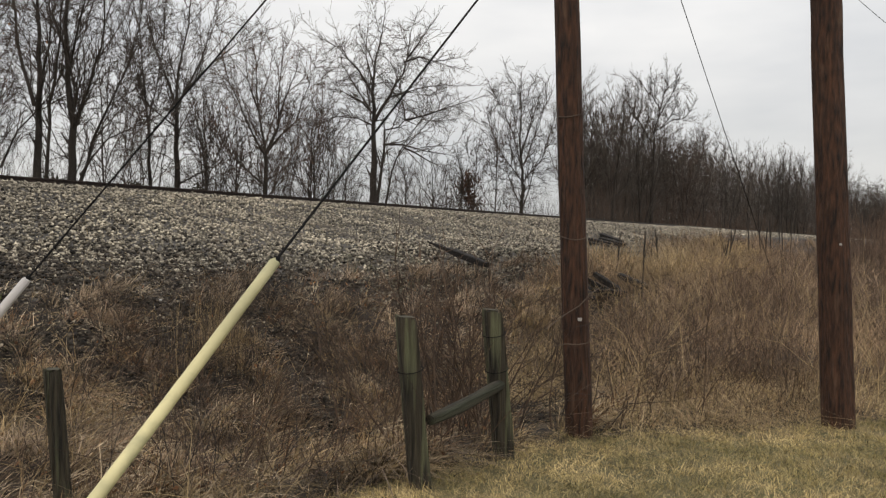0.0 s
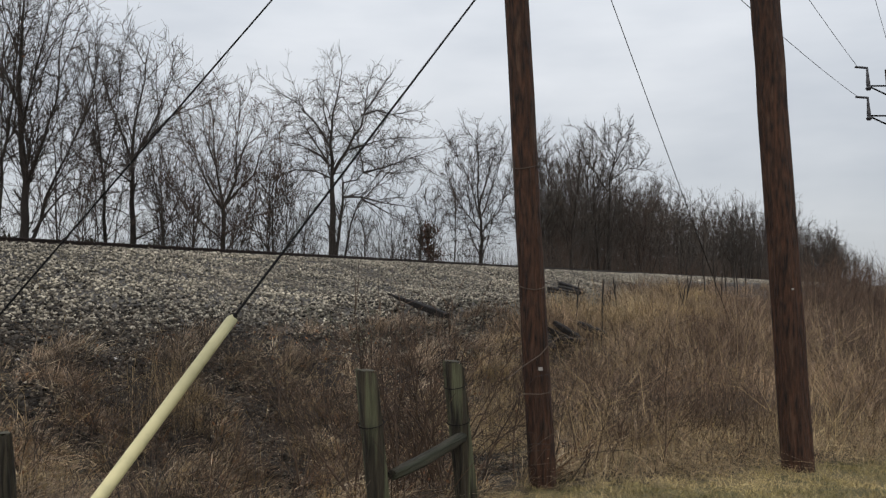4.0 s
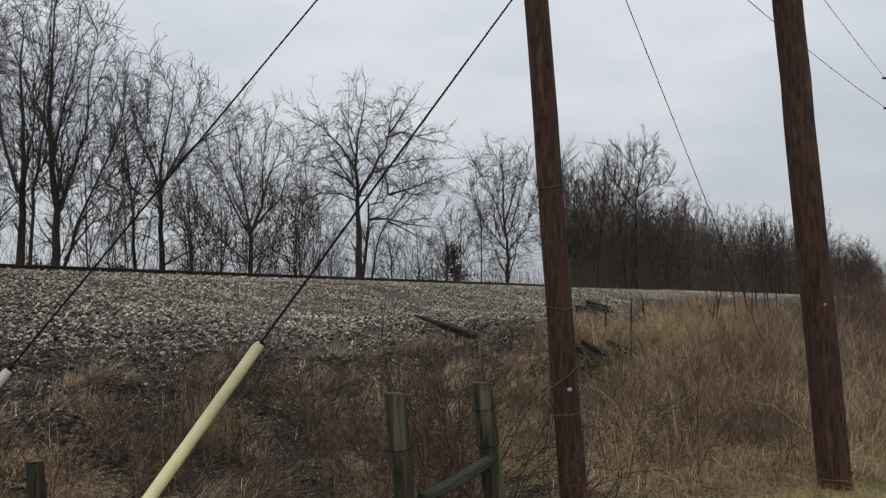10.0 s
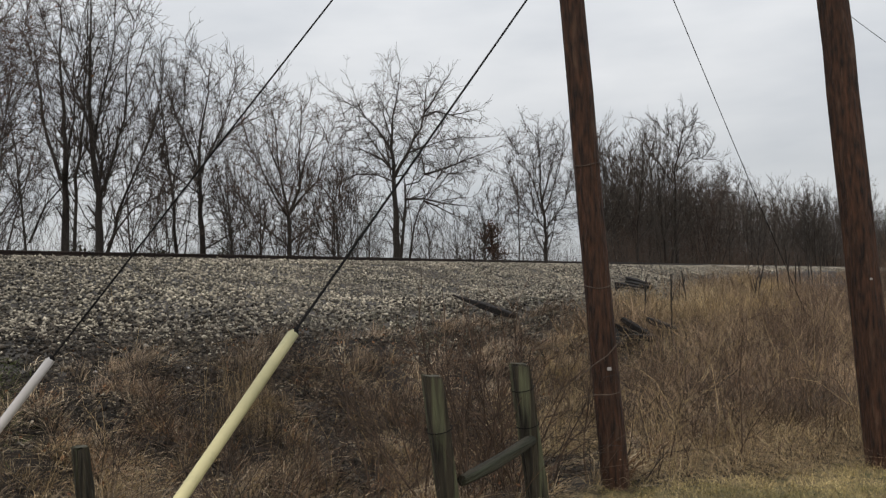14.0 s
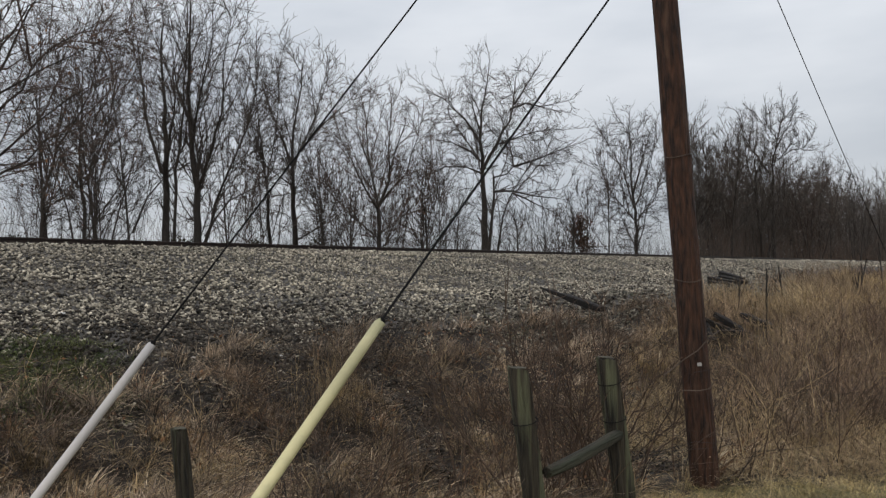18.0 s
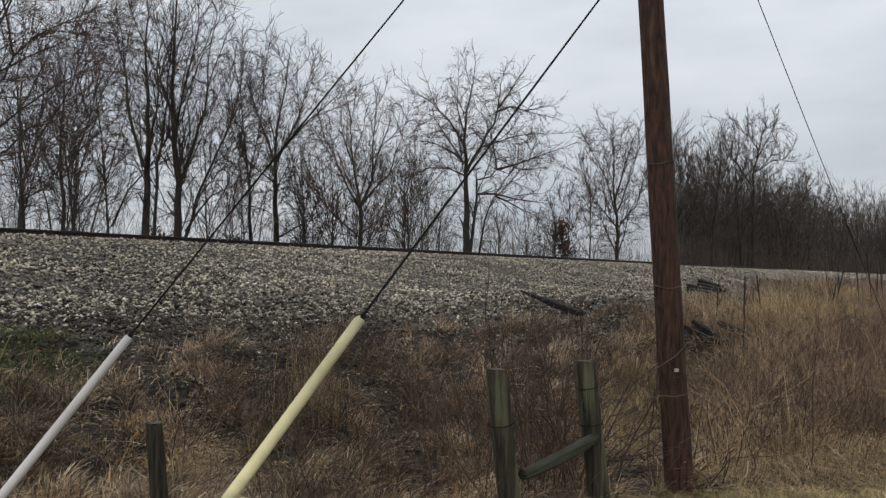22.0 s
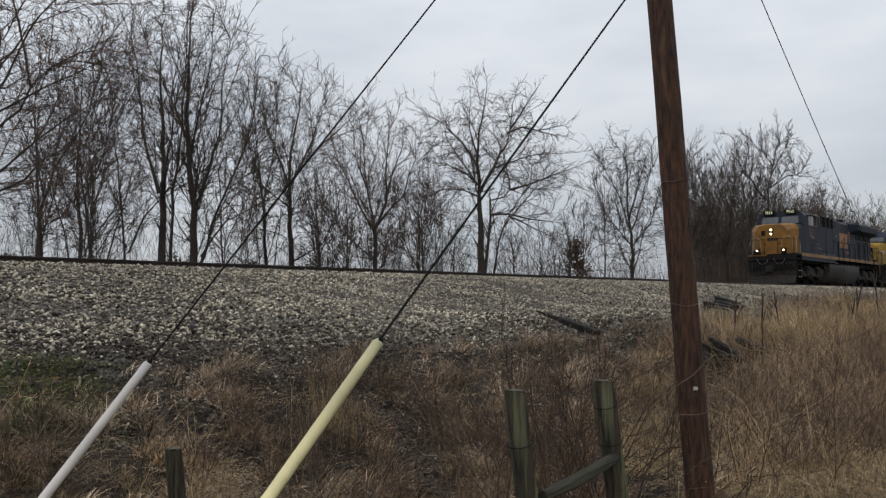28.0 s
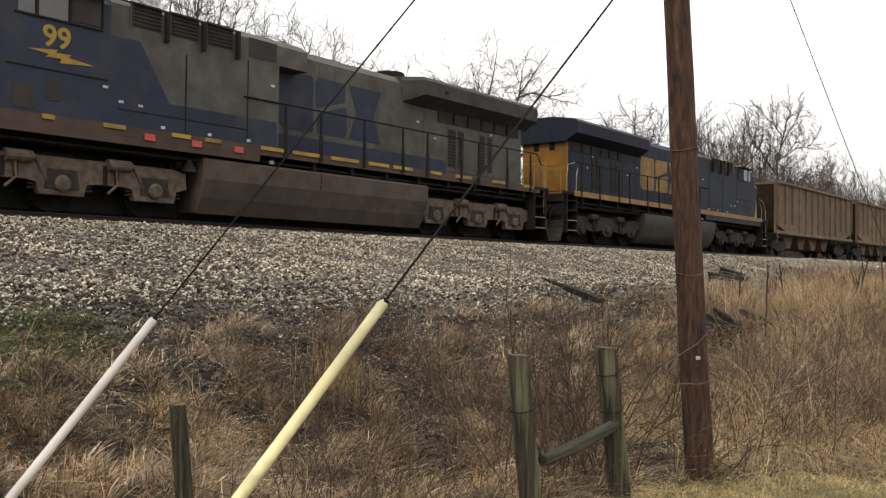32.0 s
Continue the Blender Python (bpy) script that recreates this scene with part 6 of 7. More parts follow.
M_cream = mat("worn_cream_paint", (0.30, 0.245, 0.15), (0.20, 0.155, 0.09), rough=0.5, scale=8, big=1, bump=0.02)
M_plate = mat("dull_white_plate", (0.42, 0.42, 0.40), (0.30, 0.30, 0.28), rough=0.6, scale=8, big=1, bump=0)
M_soot = mat("sooty_grey", (0.046, 0.044, 0.040), (0.028, 0.027, 0.025), rough=0.8, scale=3, big=0.5, bump=0.05, dirt=((0.016, 0.015, 0.014), 0.5, 0.8, 1.1))
M_dust = mat("dusty_truck", (0.098, 0.073, 0.055), (0.045, 0.034, 0.026), rough=0.9, scale=6, big=0.8, bump=0.3)
M_tank = mat("dusty_tank", (0.076, 0.056, 0.045), (0.050, 0.038, 0.031), rough=0.85, scale=3, big=0.5, bump=0.1, dirt=((0.025, 0.022, 0.02), 0.5, 0.8, 1.0))
M_tank_grey = mat("grimy_grey_tank", (0.042, 0.036, 0.031), (0.028, 0.0245, 0.021), rough=0.8, scale=3, big=0.5, bump=0.08, dirt=((0.02, 0.018, 0.016), 0.5, 0.8, 1.0))
M_marker = glow("number_glow", (0.85, 0.9, 0.55), 0.05)
M_coal = mat("coal", (0.014, 0.014, 0.015), (0.03, 0.03, 0.03), scale=12, big=1, bump=1.0, dist=0.08)


def letters(text, size, material, parent, place, name="number"):
    cu = bpy.data.curves.new(name, "FONT")
    cu.body, cu.size, cu.extrude, cu.align_x, cu.offset = text, size, 0.004, "CENTER", 0.012
    tmp = bpy.data.objects.new(name, cu)
    scene.collection.objects.link(tmp)
    bpy.context.view_layer.update()
    me = bpy.data.meshes.new_from_object(tmp.evaluated_get(bpy.context.evaluated_depsgraph_get()))
    bpy.data.objects.remove(tmp)
    me.materials.clear()
    me.materials.append(material)
    ob = part(name, me, None, parent)
    ob.matrix_basis = place
    return ob


def body_ring(x, hw, z0, z1, top, chamfer=0.3, skew=0.0):
    """A section across a hood: upright sides to z1, then a chamfer up to top."""
    return [Vector((x + skew * k, y, z)) for y, z, k in ((-hw, z0, 0), (-hw, z1, 0.6), (-hw + chamfer, z1 + (top - z1) * 0.75, 0.9), (-hw + chamfer * 2.4, top, 1), (hw - chamfer * 2.4, top, 1), (hw - chamfer, z1 + (top - z1) * 0.75, 0.9), (hw, z1, 0.6), (hw, z0, 0))]


WHEEL_R = 0.53
AXLES = []


def wheelset_mesh():
    bm = bmesh.new()
    for side in (-1, 1):
        prof = [(0.63, 0.16), (0.66, WHEEL_R + 0.025), (0.69, WHEEL_R + 0.02), (0.70, WHEEL_R), (0.80, WHEEL_R - 0.01), (0.81, WHEEL_R - 0.05), (0.78, WHEEL_R - 0.09), (0.74, 0.2), (0.84, 0.14), (0.84, 0.0)]
        rings = [[Vector((math.cos(a) * r, side * y, math.sin(a) * r)) for a in [2 * math.pi * k / 28 for k in range(28)]] for y, r in prof[:-1]]
        loft(bm, rings)
        for k in range(6):
            a = k * math.pi / 3
            box(bm, math.cos(a) * 0.32 - 0.03, math.cos(a) * 0.32 + 0.03, min(side * 0.77, side * 0.80), max(side * 0.77, side * 0.80), math.sin(a) * 0.32 - 0.03, math.sin(a) * 0.32 + 0.03)
    tube(bm, [(0, -1.05, 0), (0, 1.05, 0)], 0.09, 12)
    me = bpy.data.meshes.new("wheelset")
    bm.normal_update()
    bm.to_mesh(me)
    bm.free()
    me.materials.append(M_black)
    return me


WHEELSET = wheelset_mesh()
HOPPER_WHEELSET = WHEELSET


def loco_truck(parent, x, turn, smooth_frame):
    grime = M_truck if smooth_frame else M_dust
    # The two long low boxes are added to block the sky seen under the bogie.
    tr = part("truck", boxes((-2.9, 2.9, -0.6, 0.6, 0.55, 1.05), (-0.4, 0.4, -0.9, 0.9, 0.7, 1.2), (-3.05, 3.05, -0.58, -0.30, 0.03, 0.75), (-1.75, -0.75, -0.55, 0.55, 0.10, 0.7), (0.15, 1.15, -0.55, 0.55, 0.10, 0.7), (2.3, 2.95, -0.55, 0.55, 0.10, 0.7), (-3.0, -2.55, -0.55, 0.55, 0.10, 0.7), (-3.05, 3.05, 0.30, 0.58, 0.03, 0.75), bevel=0.03), M_black, parent, "dirty six-wheel bogie")
    tr.location = (x, 0, 0)
    for side in (-1, 1):
        bm = bmesh.new()
        if smooth_frame:
            half = [(0.0, 1.06), (0.42, 1.06), (0.62, 0.98), (0.95, 0.78), (1.25, 0.74), (1.5, 0.84), (1.75, 1.02), (2.35, 1.04), (2.75, 0.98), (2.85, 0.84), (2.7, 0.70), (2.42, 0.62), (2.36, 0.42), (2.22, 0.34), (1.88, 0.34), (1.74, 0.42), (1.68, 0.56), (1.3, 0.48), (0.85, 0.50), (0.42, 0.56), (0.33, 0.40), (0.16, 0.32), (0.0, 0.32)]
            prism(bm, half + [(-a, b) for a, b in half[::-1][1:-1]], side * 1.02, side * 1.20)
        else:
            half = [(0.0, 1.08), (2.5, 1.08), (2.85, 1.0), (2.88, 0.66), (2.62, 0.58), (2.56, 0.33), (1.60, 0.33), (1.54, 0.56), (1.30, 0.60), (0.72, 0.60), (0.52, 0.56), (0.46, 0.33), (0.0, 0.33)]
            prism(bm, half + [(-a, b) for a, b in half[::-1][1:-1]], side * 1.02, side * 1.20)
        part("side_frame", bm, grime, tr)
        for ax in (-2.08, 0, 2.08):
            if not smooth_frame:
                bm = bmesh.new()
                prism(bm, [(ax - 0.30, 0.84), (ax + 0.30, 0.84), (ax + 0.36, 0.46), (ax - 0.36, 0.46)], side * 1.195, side * 1.225)
                part("pedestal_recess", bm, M_truck, tr)
                for dx in (-0.58, 0.58):
                    coil = bmesh.new()
                    for k in range(4):
                        tube(coil, [(ax + dx - 0.09, side * 1.13, 0.44 + 0.075 * k), (ax + dx + 0.09, side * 1.13, 0.46 + 0.075 * k)], 0.022, 6)
                    part("coil_spring", coil, M_truck, tr)
            bm = bmesh.new()
            tube(bm, [(ax, side * 1.15, 0.56), (ax, side * 1.26, 0.56), (ax, side * 1.29, 0.56)], [0.18, 0.17, 0.12], 8 if smooth_frame else 10)
            part("axle_box", bm, grime, tr)
            if side < 0:
                continue
            wh = part("wheelset", WHEELSET, None, tr)
            wh.location = (ax, 0, WHEEL_R)
            AXLES.append((wh, ax, turn))
        for ax in (-1.05, 1.05):
            for dx in (-0.13, 0.13):
                bm = bmesh.new()
                tube(bm, [(ax + dx, side * 1.16, 0.62), (ax + dx, side * 1.16, 1.0)], 0.07, 8)
                part("spring", bm, M_black, tr)
            bm = bmesh.new()
            tube(bm, [(ax - 0.1, side * 1.22, 1.02), (ax + 0.42, side * 1.22, 1.03)], [0.13, 0.12], 12)
            tube(bm, [(ax + 0.42, side * 1.22, 1.03), (ax + 0.5, side * 1.22, 1.03)], 0.06, 8)
            part("brake_cylinder", bm, grime, tr)
            part("brake_lever", bars([[(ax + 0.08, side * 1.25, 0.98), (ax + 0.12, side * 1.25, 0.62), (ax - 0.1, side * 1.25, 0.42)]], 0.03), grime, tr)
            part("brake_rod", bars([[(ax + 0.5, side * 1.22, 1.03), (ax + 0.75, side * 1.2, 0.6)]], 0.03), grime, tr)
            part("sand_pipe", bars([[(ax * 2.45, side * 1.05, 1.2), (ax * 2.5, side * 1.1, 0.6), (ax * 2.4, side * 0.8, 0.16)]], 0.02), M_black, tr)


def stair(parent, x, side):
    """Four open steps at a corner of the platform."""
    bm = boxes(*[(x - 0.32, x + 0.32, min(side * 1.16, side * 1.5), max(side * 1.16, side * 1.5), z, z + 0.035) for z in (0.42, 0.78, 1.14, 1.50)], (x - 0.36, x - 0.32, min(side * 1.12, side * 1.5), max(side * 1.12, side * 1.5), 0.36, 1.8), (x + 0.32, x + 0.36, min(side * 1.12, side * 1.5), max(side * 1.12, side * 1.5), 0.36, 1.8), (x - 0.32, x + 0.32, min(side * 1.10, side * 1.13), max(side * 1.10, side * 1.13), 0.36, 1.8))
    st = part("steps", bm, M_black, parent)
    bm = boxes(*[(x - 0.32, x + 0.32, side * 1.5 - 0.006, side * 1.5 + 0.006, z, z + 0.03) for z in (0.42, 0.78)])
    part("tread_edge", bm, M_steel, st, "pale worn step edge")
    return st


def rounded(pts, cuts):
    """An outline with its corners cut: (x, z) points and how much to take off at each."""
    out = []
    n = len(pts)
    for i, (p, c) in enumerate(zip(pts, cuts)):
        if not c:
            out.append(p)
            continue
        for q, w in ((pts[i - 1], (1.0, 0.3)), (pts[(i + 1) % n], (0.3, 1.0))):
            d = math.hypot(q[0] - p[0], q[1] - p[1])
            for u in w:
                out.append((p[0] + (q[0] - p[0]) / d * c * u, p[1] + (q[1] - p[1]) / d * c * u))
    return out


def logo_blocks(parent, x0, x1, z0, z1, y, material, flip):
    """The railway's mark as plain masses: a rounded block, two stepped blocks, a waisted block."""
    w = (x1 - x0) / 3

    def put(o):
        bm = bmesh.new()
        prism(bm, [(x0 + x1 - a, b) for a, b in o] if flip else o, y - 0.004, y + 0.004)
        part("mark_block", bm, material, parent, "plain block of the railway's painted mark")

    h, m = z1 - z0, (z0 + z1) / 2
    a, b = x0, x0 + w * 0.94
    put(rounded([(a, z0), (a, z1), (b, z1), (b, z0)], (0.42 * w, 0.42 * w, 0.12 * w, 0.12 * w)))
    a, b = x0 + w * 1.02, x0 + w * 1.92
    put(rounded([(a, m - 0.06 * h), (a, z1), (b - 0.05 * w, z1), (b - 0.05 * w, m + 0.16 * h)], (0.2 * w, 0.25 * w, 0.1 * w, 0.0)))
    put(rounded([(a + 0.05 * w, z0), (a + 0.05 * w, m - 0.14 * h), (b, m + 0.08 * h), (b, z0)], (0.1 * w, 0.0, 0.2 * w, 0.25 * w)))
    a, b = x0 + w * 1.98, x1
    put([(a, z0), (a + 0.24 * w, m), (a, z1), (b, z1), (b - 0.24 * w, m), (b, z0)])


def logo_brackets(parent, x0, x1, z0, z1, y, material):
    for a, d in ((x0, 1), (x1, -1)):
        bm = bmesh.new()
        low = z0 if d > 0 else z0 + 0.42
        prism(bm, [(a, low), (a, z1), (a + d * 0.30, z1), (a + d * 0.30, z1 - 0.13), (a + d * 0.11, z1 - 0.13), (a + d * 0.11, low)], y - 0.004, y + 0.004)
        part("mark_bracket", bm, material, parent)
        for dx in (0.48, 0.88):
            bm = bmesh.new()
            tube(bm, [(a + d * dx, y - 0.004, z0 - 0.16), (a + d * dx, y + 0.004, z0 - 0.16)], 0.12, 14)
            part("mark_dot", bm, material, parent)


def bolt_mark(parent, x, z, y, material):
    bm = bmesh.new()
    prism(bm, [(x - 0.66, z + 0.13), (x - 0.22, z + 0.09), (x - 0.30, z + 0.03), (x + 0.02, z + 0.04), (x - 0.02, z - 0.05), (x + 0.70, z + 0.02), (x + 0.16, z + 0.09), (x + 0.22, z + 0.15), (x - 0.10, z + 0.14), (x - 0.06, z + 0.20)], y - 0.004, y + 0.004)
    part("bolt_mark", bm, material, parent, "painted lightning-shaped mark")


def locomotive(style, label, turn):
    """A six-axle freight locomotive, front at x = 0, 22.3 m long."""
    dark = style != "grey"
    hull = M_navy if dark else M_blue
    nose_mat = M_gold if style == "dark" else M_lemon
    stripe = M_gold if style != "grey" else M_lemon
    ob = thing("locomotive", Matrix.Identity(4), label, "locomotive", "locomotives of the train")
    # underframe, platforms and couplers
    wide_end = 9.55 if style == "grey" else 10.22
    sz0, sz1 = (1.69, 1.84) if style == "grey" else (1.70, 1.90)
    part("underframe", boxes((0.75, 21.55, -1.05, 1.05, 1.30, 1.83), bevel=0.02), M_black, ob)
    part("deck", boxes((0.75, 21.55, -1.47, 1.47, sz0 + 0.02, sz1 - 0.02), bevel=0.02), M_black, ob)
    # Black middle box, added so that no light shows through below the deck.
    part("center_sill", boxes((0.9, 21.4, -0.6, 0.6, 0.7, 1.42), bevel=0.02), M_black, ob)
    part("skirt", boxes((1.65, 9.0, -1.485, -1.44, 1.46, 1.70), (1.65, 9.0, 1.44, 1.485, 1.46, 1.70)), M_sill_dirt if style == "grey" else hull, ob)
    for side in (-1, 1):
        for k in range(9):
            part("hanger", boxes((9.4 + 1.36 * k, 9.5 + 1.36 * k, *sorted((side * 1.0, side * 1.42)), 1.42, sz0 + 0.02)), M_black, ob)
        part("under_pipe", bars([[(2.2, side * 1.2, 1.36), (9.0, side * 1.2, 1.34), (16.0, side * 1.2, 1.37), (20.6, side * 1.2, 1.35)], [(9.2, side * 1.3, 1.50), (14.0, side * 1.3, 1.47), (20.9, side * 1.3, 1.50)]], 0.028), M_truck, ob)
    for side in (-1, 1):
        ys = sorted((side * 1.49, side * 1.515))
        if style == "grey":
            part("sill_edge", boxes((1.6, 21.2, *sorted((side * 1.46, side * 1.488)), 1.62, sz1)), M_sill_dirt, ob, "rust-stained sill")
            for x, x2 in ((2.4, 2.7), (3.7, 3.95), (4.96, 5.46), (6.56, 7.04), (7.42, 7.85), (9.0, 9.8), (10.0, 10.9), (11.3, 12.3), (12.7, 13.5), (13.7, 14.5), (15.3, 15.8), (16.5, 17.3), (18.4, 19.1), (20.2, 20.8)):
                part("stripe", boxes((x, x2, *ys, 1.75, 1.84)), M_lemon, ob, "faded yellow sill mark")
            for x in (5.9, 7.08, 8.23):
                part("reflector", boxes((x, x + 0.25, *ys, 1.60, 1.74)), M_red, ob)
        else:
            part("stripe", boxes((1.5, 21.1, *ys, sz0, sz1)), stripe, ob, "gold stripe along the sill")
        for x in (6.3, 7.5, 8.6):
            part("reflector", boxes((x, x + 0.1, *sorted((side * 1.478, side * 1.492)), sz1 + 0.05, sz1 + 0.11)), M_plate, ob)
    for x, d in ((0.55, -1), (21.75, 1)):
        plat = part("platform", boxes((min(x, x - d * 0.9), max(x, x - d * 0.9), -1.5, 1.5, 1.74, 1.84), (min(x, x + d * 0.12), max(x, x + d * 0.12), -1.45, 1.45, 1.45, 1.84), bevel=0.015), M_black, ob)
        y_in = 0.25 if style == "dark" and d < 0 else -1.45
        part("edge_stripe", boxes((x + d * 0.125 - 0.006, x + d * 0.125 + 0.006, y_in, 1.45, 1.74, 1.81)), stripe, plat)
        part("coupler", boxes((min(x, x + d * 0.5), max(x, x + d * 0.5), -0.11, 0.11, 0.75, 1.0), (min(x + d * 0.35, x + d * 0.62), max(x + d * 0.35, x + d * 0.62), -0.2, 0.2, 0.70, 1.06), bevel=0.03), M_truck, ob)
        bm = bmesh.new()
        loft(bm, [[Vector((x + d * a, y, z)) for y, z in ((-1.40, 1.45), (-1.40, 0.62), (1.40, 0.62), (1.40, 1.45))] for a in (-0.06, 0.03)])
        box(bm, *sorted((x + d * 0.02, x + d * 0.10)), -1.36, -0.62, 0.95, 1.34)
        box(bm, *sorted((x + d * 0.02, x + d * 0.10)), 0.62, 1.36, 0.95, 1.34)
        part("pilot_plate", bm, M_black, ob)
        bm = bmesh.new()
        loft(bm, [[Vector((x + d * (a + 0.42 * (1 - abs(y) / 1.42) + c), y, z)) for z, c in ((0.78, 0.02), (0.50, 0.0), (0.28, 0.08), (0.03, 0.24), (0.03, 0.14), (0.50, -0.08), (0.78, -0.06))] for y in (-1.42, -0.7, 0.0, 0.7, 1.42) for a in (0.04,)])
        part("pilot_plow", bm, M_truck, ob, "dusty steel snow plow")
        part("uncoupling_lever", bars([[(x + d * 0.12, -1.38, 1.0), (x + d * 0.14, -1.2, 1.22), (x + d * 0.16, -0.3, 1.22), (x + d * 0.3, 0.0, 1.1)]], 0.018), M_truck, ob)
        hoses = bmesh.new()
        for y in (-1.1, -0.92, -0.75, -0.5, 0.5, 0.75, 0.92, 1.1):
            tube(hoses, [(x + d * 0.1, y, 1.34), (x + d * 0.30, y, 1.05), (x + d * 0.34, y * 0.95, 0.78), (x + d * 0.46, y * 0.85, 0.62 + 0.1 * abs(y))], 0.028, 6)
        part("air_hose", hoses, M_black, ob)
        for ya in (-0.85, 0.15):
            cable = bars([[(x + d * 0.16, ya + 0.115 * k, 1.56 - 0.34 * math.sin(math.pi * k / 6) ** 0.6) for k in range(7)]], 0.014)
            part("jumper_cable", cable, M_steel, ob, "grey looped jumper cable")
        for side in (-1, 1):
            stair(ob, x - d * 0.52, side)
            part("handrail", bars([[(x - d * 0.2, side * 1.44, 0.95), (x - d * 0.2, side * 1.44, 2.35), (x - d * 0.45, side * 1.35, 2.85), (x - d * 0.95, side * 1.32, 2.95)], [(x - d * 0.86, side * 1.46, 0.95), (x - d * 0.86, side * 1.46, 2.4), (x - d * 1.05, side * 1.4, 2.75)]], 0.02), M_steel if style != "dark" else M_cream, ob)
            part("handrail", bars([[(x + d * 0.05, side * 0.4, 1.84), (x + d * 0.05, side * 0.4, 2.75), (x + d * 0.05, side * 1.35, 2.75), (x + d * 0.05, side * 1.35, 1.84)]], 0.02), M_black if x < 5 else stripe, ob)
    # nose and cab
    if style == "dark":
        nz, wz, roof_x, tip = 3.56, 3.80, 2.46, 0.64
        bm = bmesh.new()
        loft(bm, [body_ring(1.33, 1.43, 1.84, 3.42, 3.70, 0.12), body_ring(2.62, 1.47, 1.84, 3.52, 3.76, 0.12)])
        part("nose", bm, hull, ob)
        bm = bmesh.new()
        loft(bm, [body_ring(tip, 0.92, 1.84, 3.28, 3.64, 0.22), body_ring(tip + 0.06, 1.00, 1.84, 3.30, 3.70, 0.22), body_ring(1.28, 1.40, 1.84, 3.36, 3.72, 0.14), body_ring(1.34, 1.435, 1.84, 3.42, 3.705, 0.12)])
        nose_face = part("nose_face", bm, nose_mat, ob, "gold-painted nose front")
        cab_rings = [body_ring(2.30, 1.46, 1.84, 3.64, 3.78, 0.10), body_ring(2.56, 1.47, 1.84, 4.22, 4.60, 0.28), body_ring(5.1, 1.48, 1.84, 4.28, 4.62, 0.28)]
    else:
        nz, wz, roof_x, tip = 3.42, 3.74, 2.86, 1.34
        bm = bmesh.new()
        loft(bm, [body_ring(1.34, 0.66, 1.84, 3.30, 3.52, 0.10), body_ring(1.44, 0.82, 1.84, 3.36, 3.60, 0.12), body_ring(2.0, 1.38, 1.84, 3.42, 3.64, 0.12), body_ring(2.55, 1.475, 1.84, 3.46, 3.68, 0.12, skew=-0.62)])
        nose_face = part("nose_face", bm, nose_mat, ob, "yellow-painted nose")
        bm = bmesh.new()
        loft(bm, [body_ring(2.5, 1.47, 1.84, 3.45, 3.67, 0.12, skew=-0.58), body_ring(2.9, 1.48, 1.84, 3.50, 3.70, 0.12)])
        part("nose", bm, hull, ob)
        cab_rings = [body_ring(2.45, 1.46, 1.84, 3.50, 3.66, 0.12), body_ring(2.62, 1.47, 1.84, 4.02, 4.24, 0.34), body_ring(3.0, 1.48, 1.84, 4.20, 4.62, 0.36), body_ring(5.1, 1.48, 1.84, 4.26, 4.66, 0.32)]
    bm = bmesh.new()
    loft(bm, cab_rings)
    cab = part("cab", bm, hull, ob)
    # windscreens lean with the cab front
    lean_x, tall = (0.38, 0.46) if style == "dark" else (0.42, 0.40)
    for y0, y1 in ((-1.16, -0.10), (0.10, 1.16)):
        bm = bmesh.new()
        loft(bm, [[Vector((2.30 + (0.0 if style == "dark" else 0.16) + (z - wz) * lean_x - e, y, z)) for y, z in ((y0, wz), (y1, wz), (y1 * 0.94, wz + tall), (y0 * 0.94, wz + tall))] for e in (0.03, -0.25)])
        part("windscreen", bm, M_glass, cab)
        part("wiper", bars([[(2.24 + (0.0 if style == "dark" else 0.16), (y0 + y1) / 2, wz - 0.02), (2.40 + (0.0 if style == "dark" else 0.10), (y0 + y1) / 2 + 0.3, wz + tall * 0.8)]], 0.01), M_black, cab)
        if style == "dark":
            yc = (y0 + y1) / 2 * 1.05
            board = part("number_board", boxes((roof_x - 0.14, roof_x + 0.2, yc - 0.36, yc + 0.36, 4.42, 4.68), bevel=0.02), M_black, cab)
            letters("3111", 0.24, M_marker, board, pose(roof_x - 0.148, yc, 4.47, 90, 0, -90), "board_number")
    for side in (-1, 1):
        ys = sorted((side * 1.462, side * 1.492))
        yo = sorted((side * 1.47, side * 1.51))
        part("side_window", boxes((3.60, 4.18, *ys, 3.72, 4.30)), M_glass, cab)
        part("side_window", boxes((3.20, 3.52, *ys, 3.72, 4.24)), M_glass, cab)
        part("side_window", boxes((4.26, 4.88, *ys, 3.76, 4.30)), M_screen, cab)
        part("window_frame", boxes((3.53, 3.58, *yo, 3.70, 4.30), (4.20, 4.24, *yo, 3.70, 4.30), (4.89, 4.93, *yo, 3.74, 4.30), (3.14, 4.92, *yo, 3.68, 3.71)), M_steel if style == "dark" else M_black, cab)
        part("awning", boxes((3.1, 4.95, *sorted((side * 1.40, side * 1.64)), 4.33, 4.36)), M_steel if style == "dark" else M_black, cab)
        part("side_vent", boxes((3.62, 4.24, *sorted((side * 1.47, side * 1.488)), 2.05, 2.57), bevel=0.004) if style == "dark" else boxes((3.14, 3.56, *sorted((side * 1.47, side * 1.488)), 1.9, 2.38), (3.78, 4.06, *sorted((side * 1.47, side * 1.488)), 2.12, 2.56), bevel=0.004), M_screen, cab)
        if style == "dark":
            letters("3111", 0.60, M_numeral, cab, pose(3.80, side * 1.486, 3.14, 90, 0, 0 if side < 0 else 180))
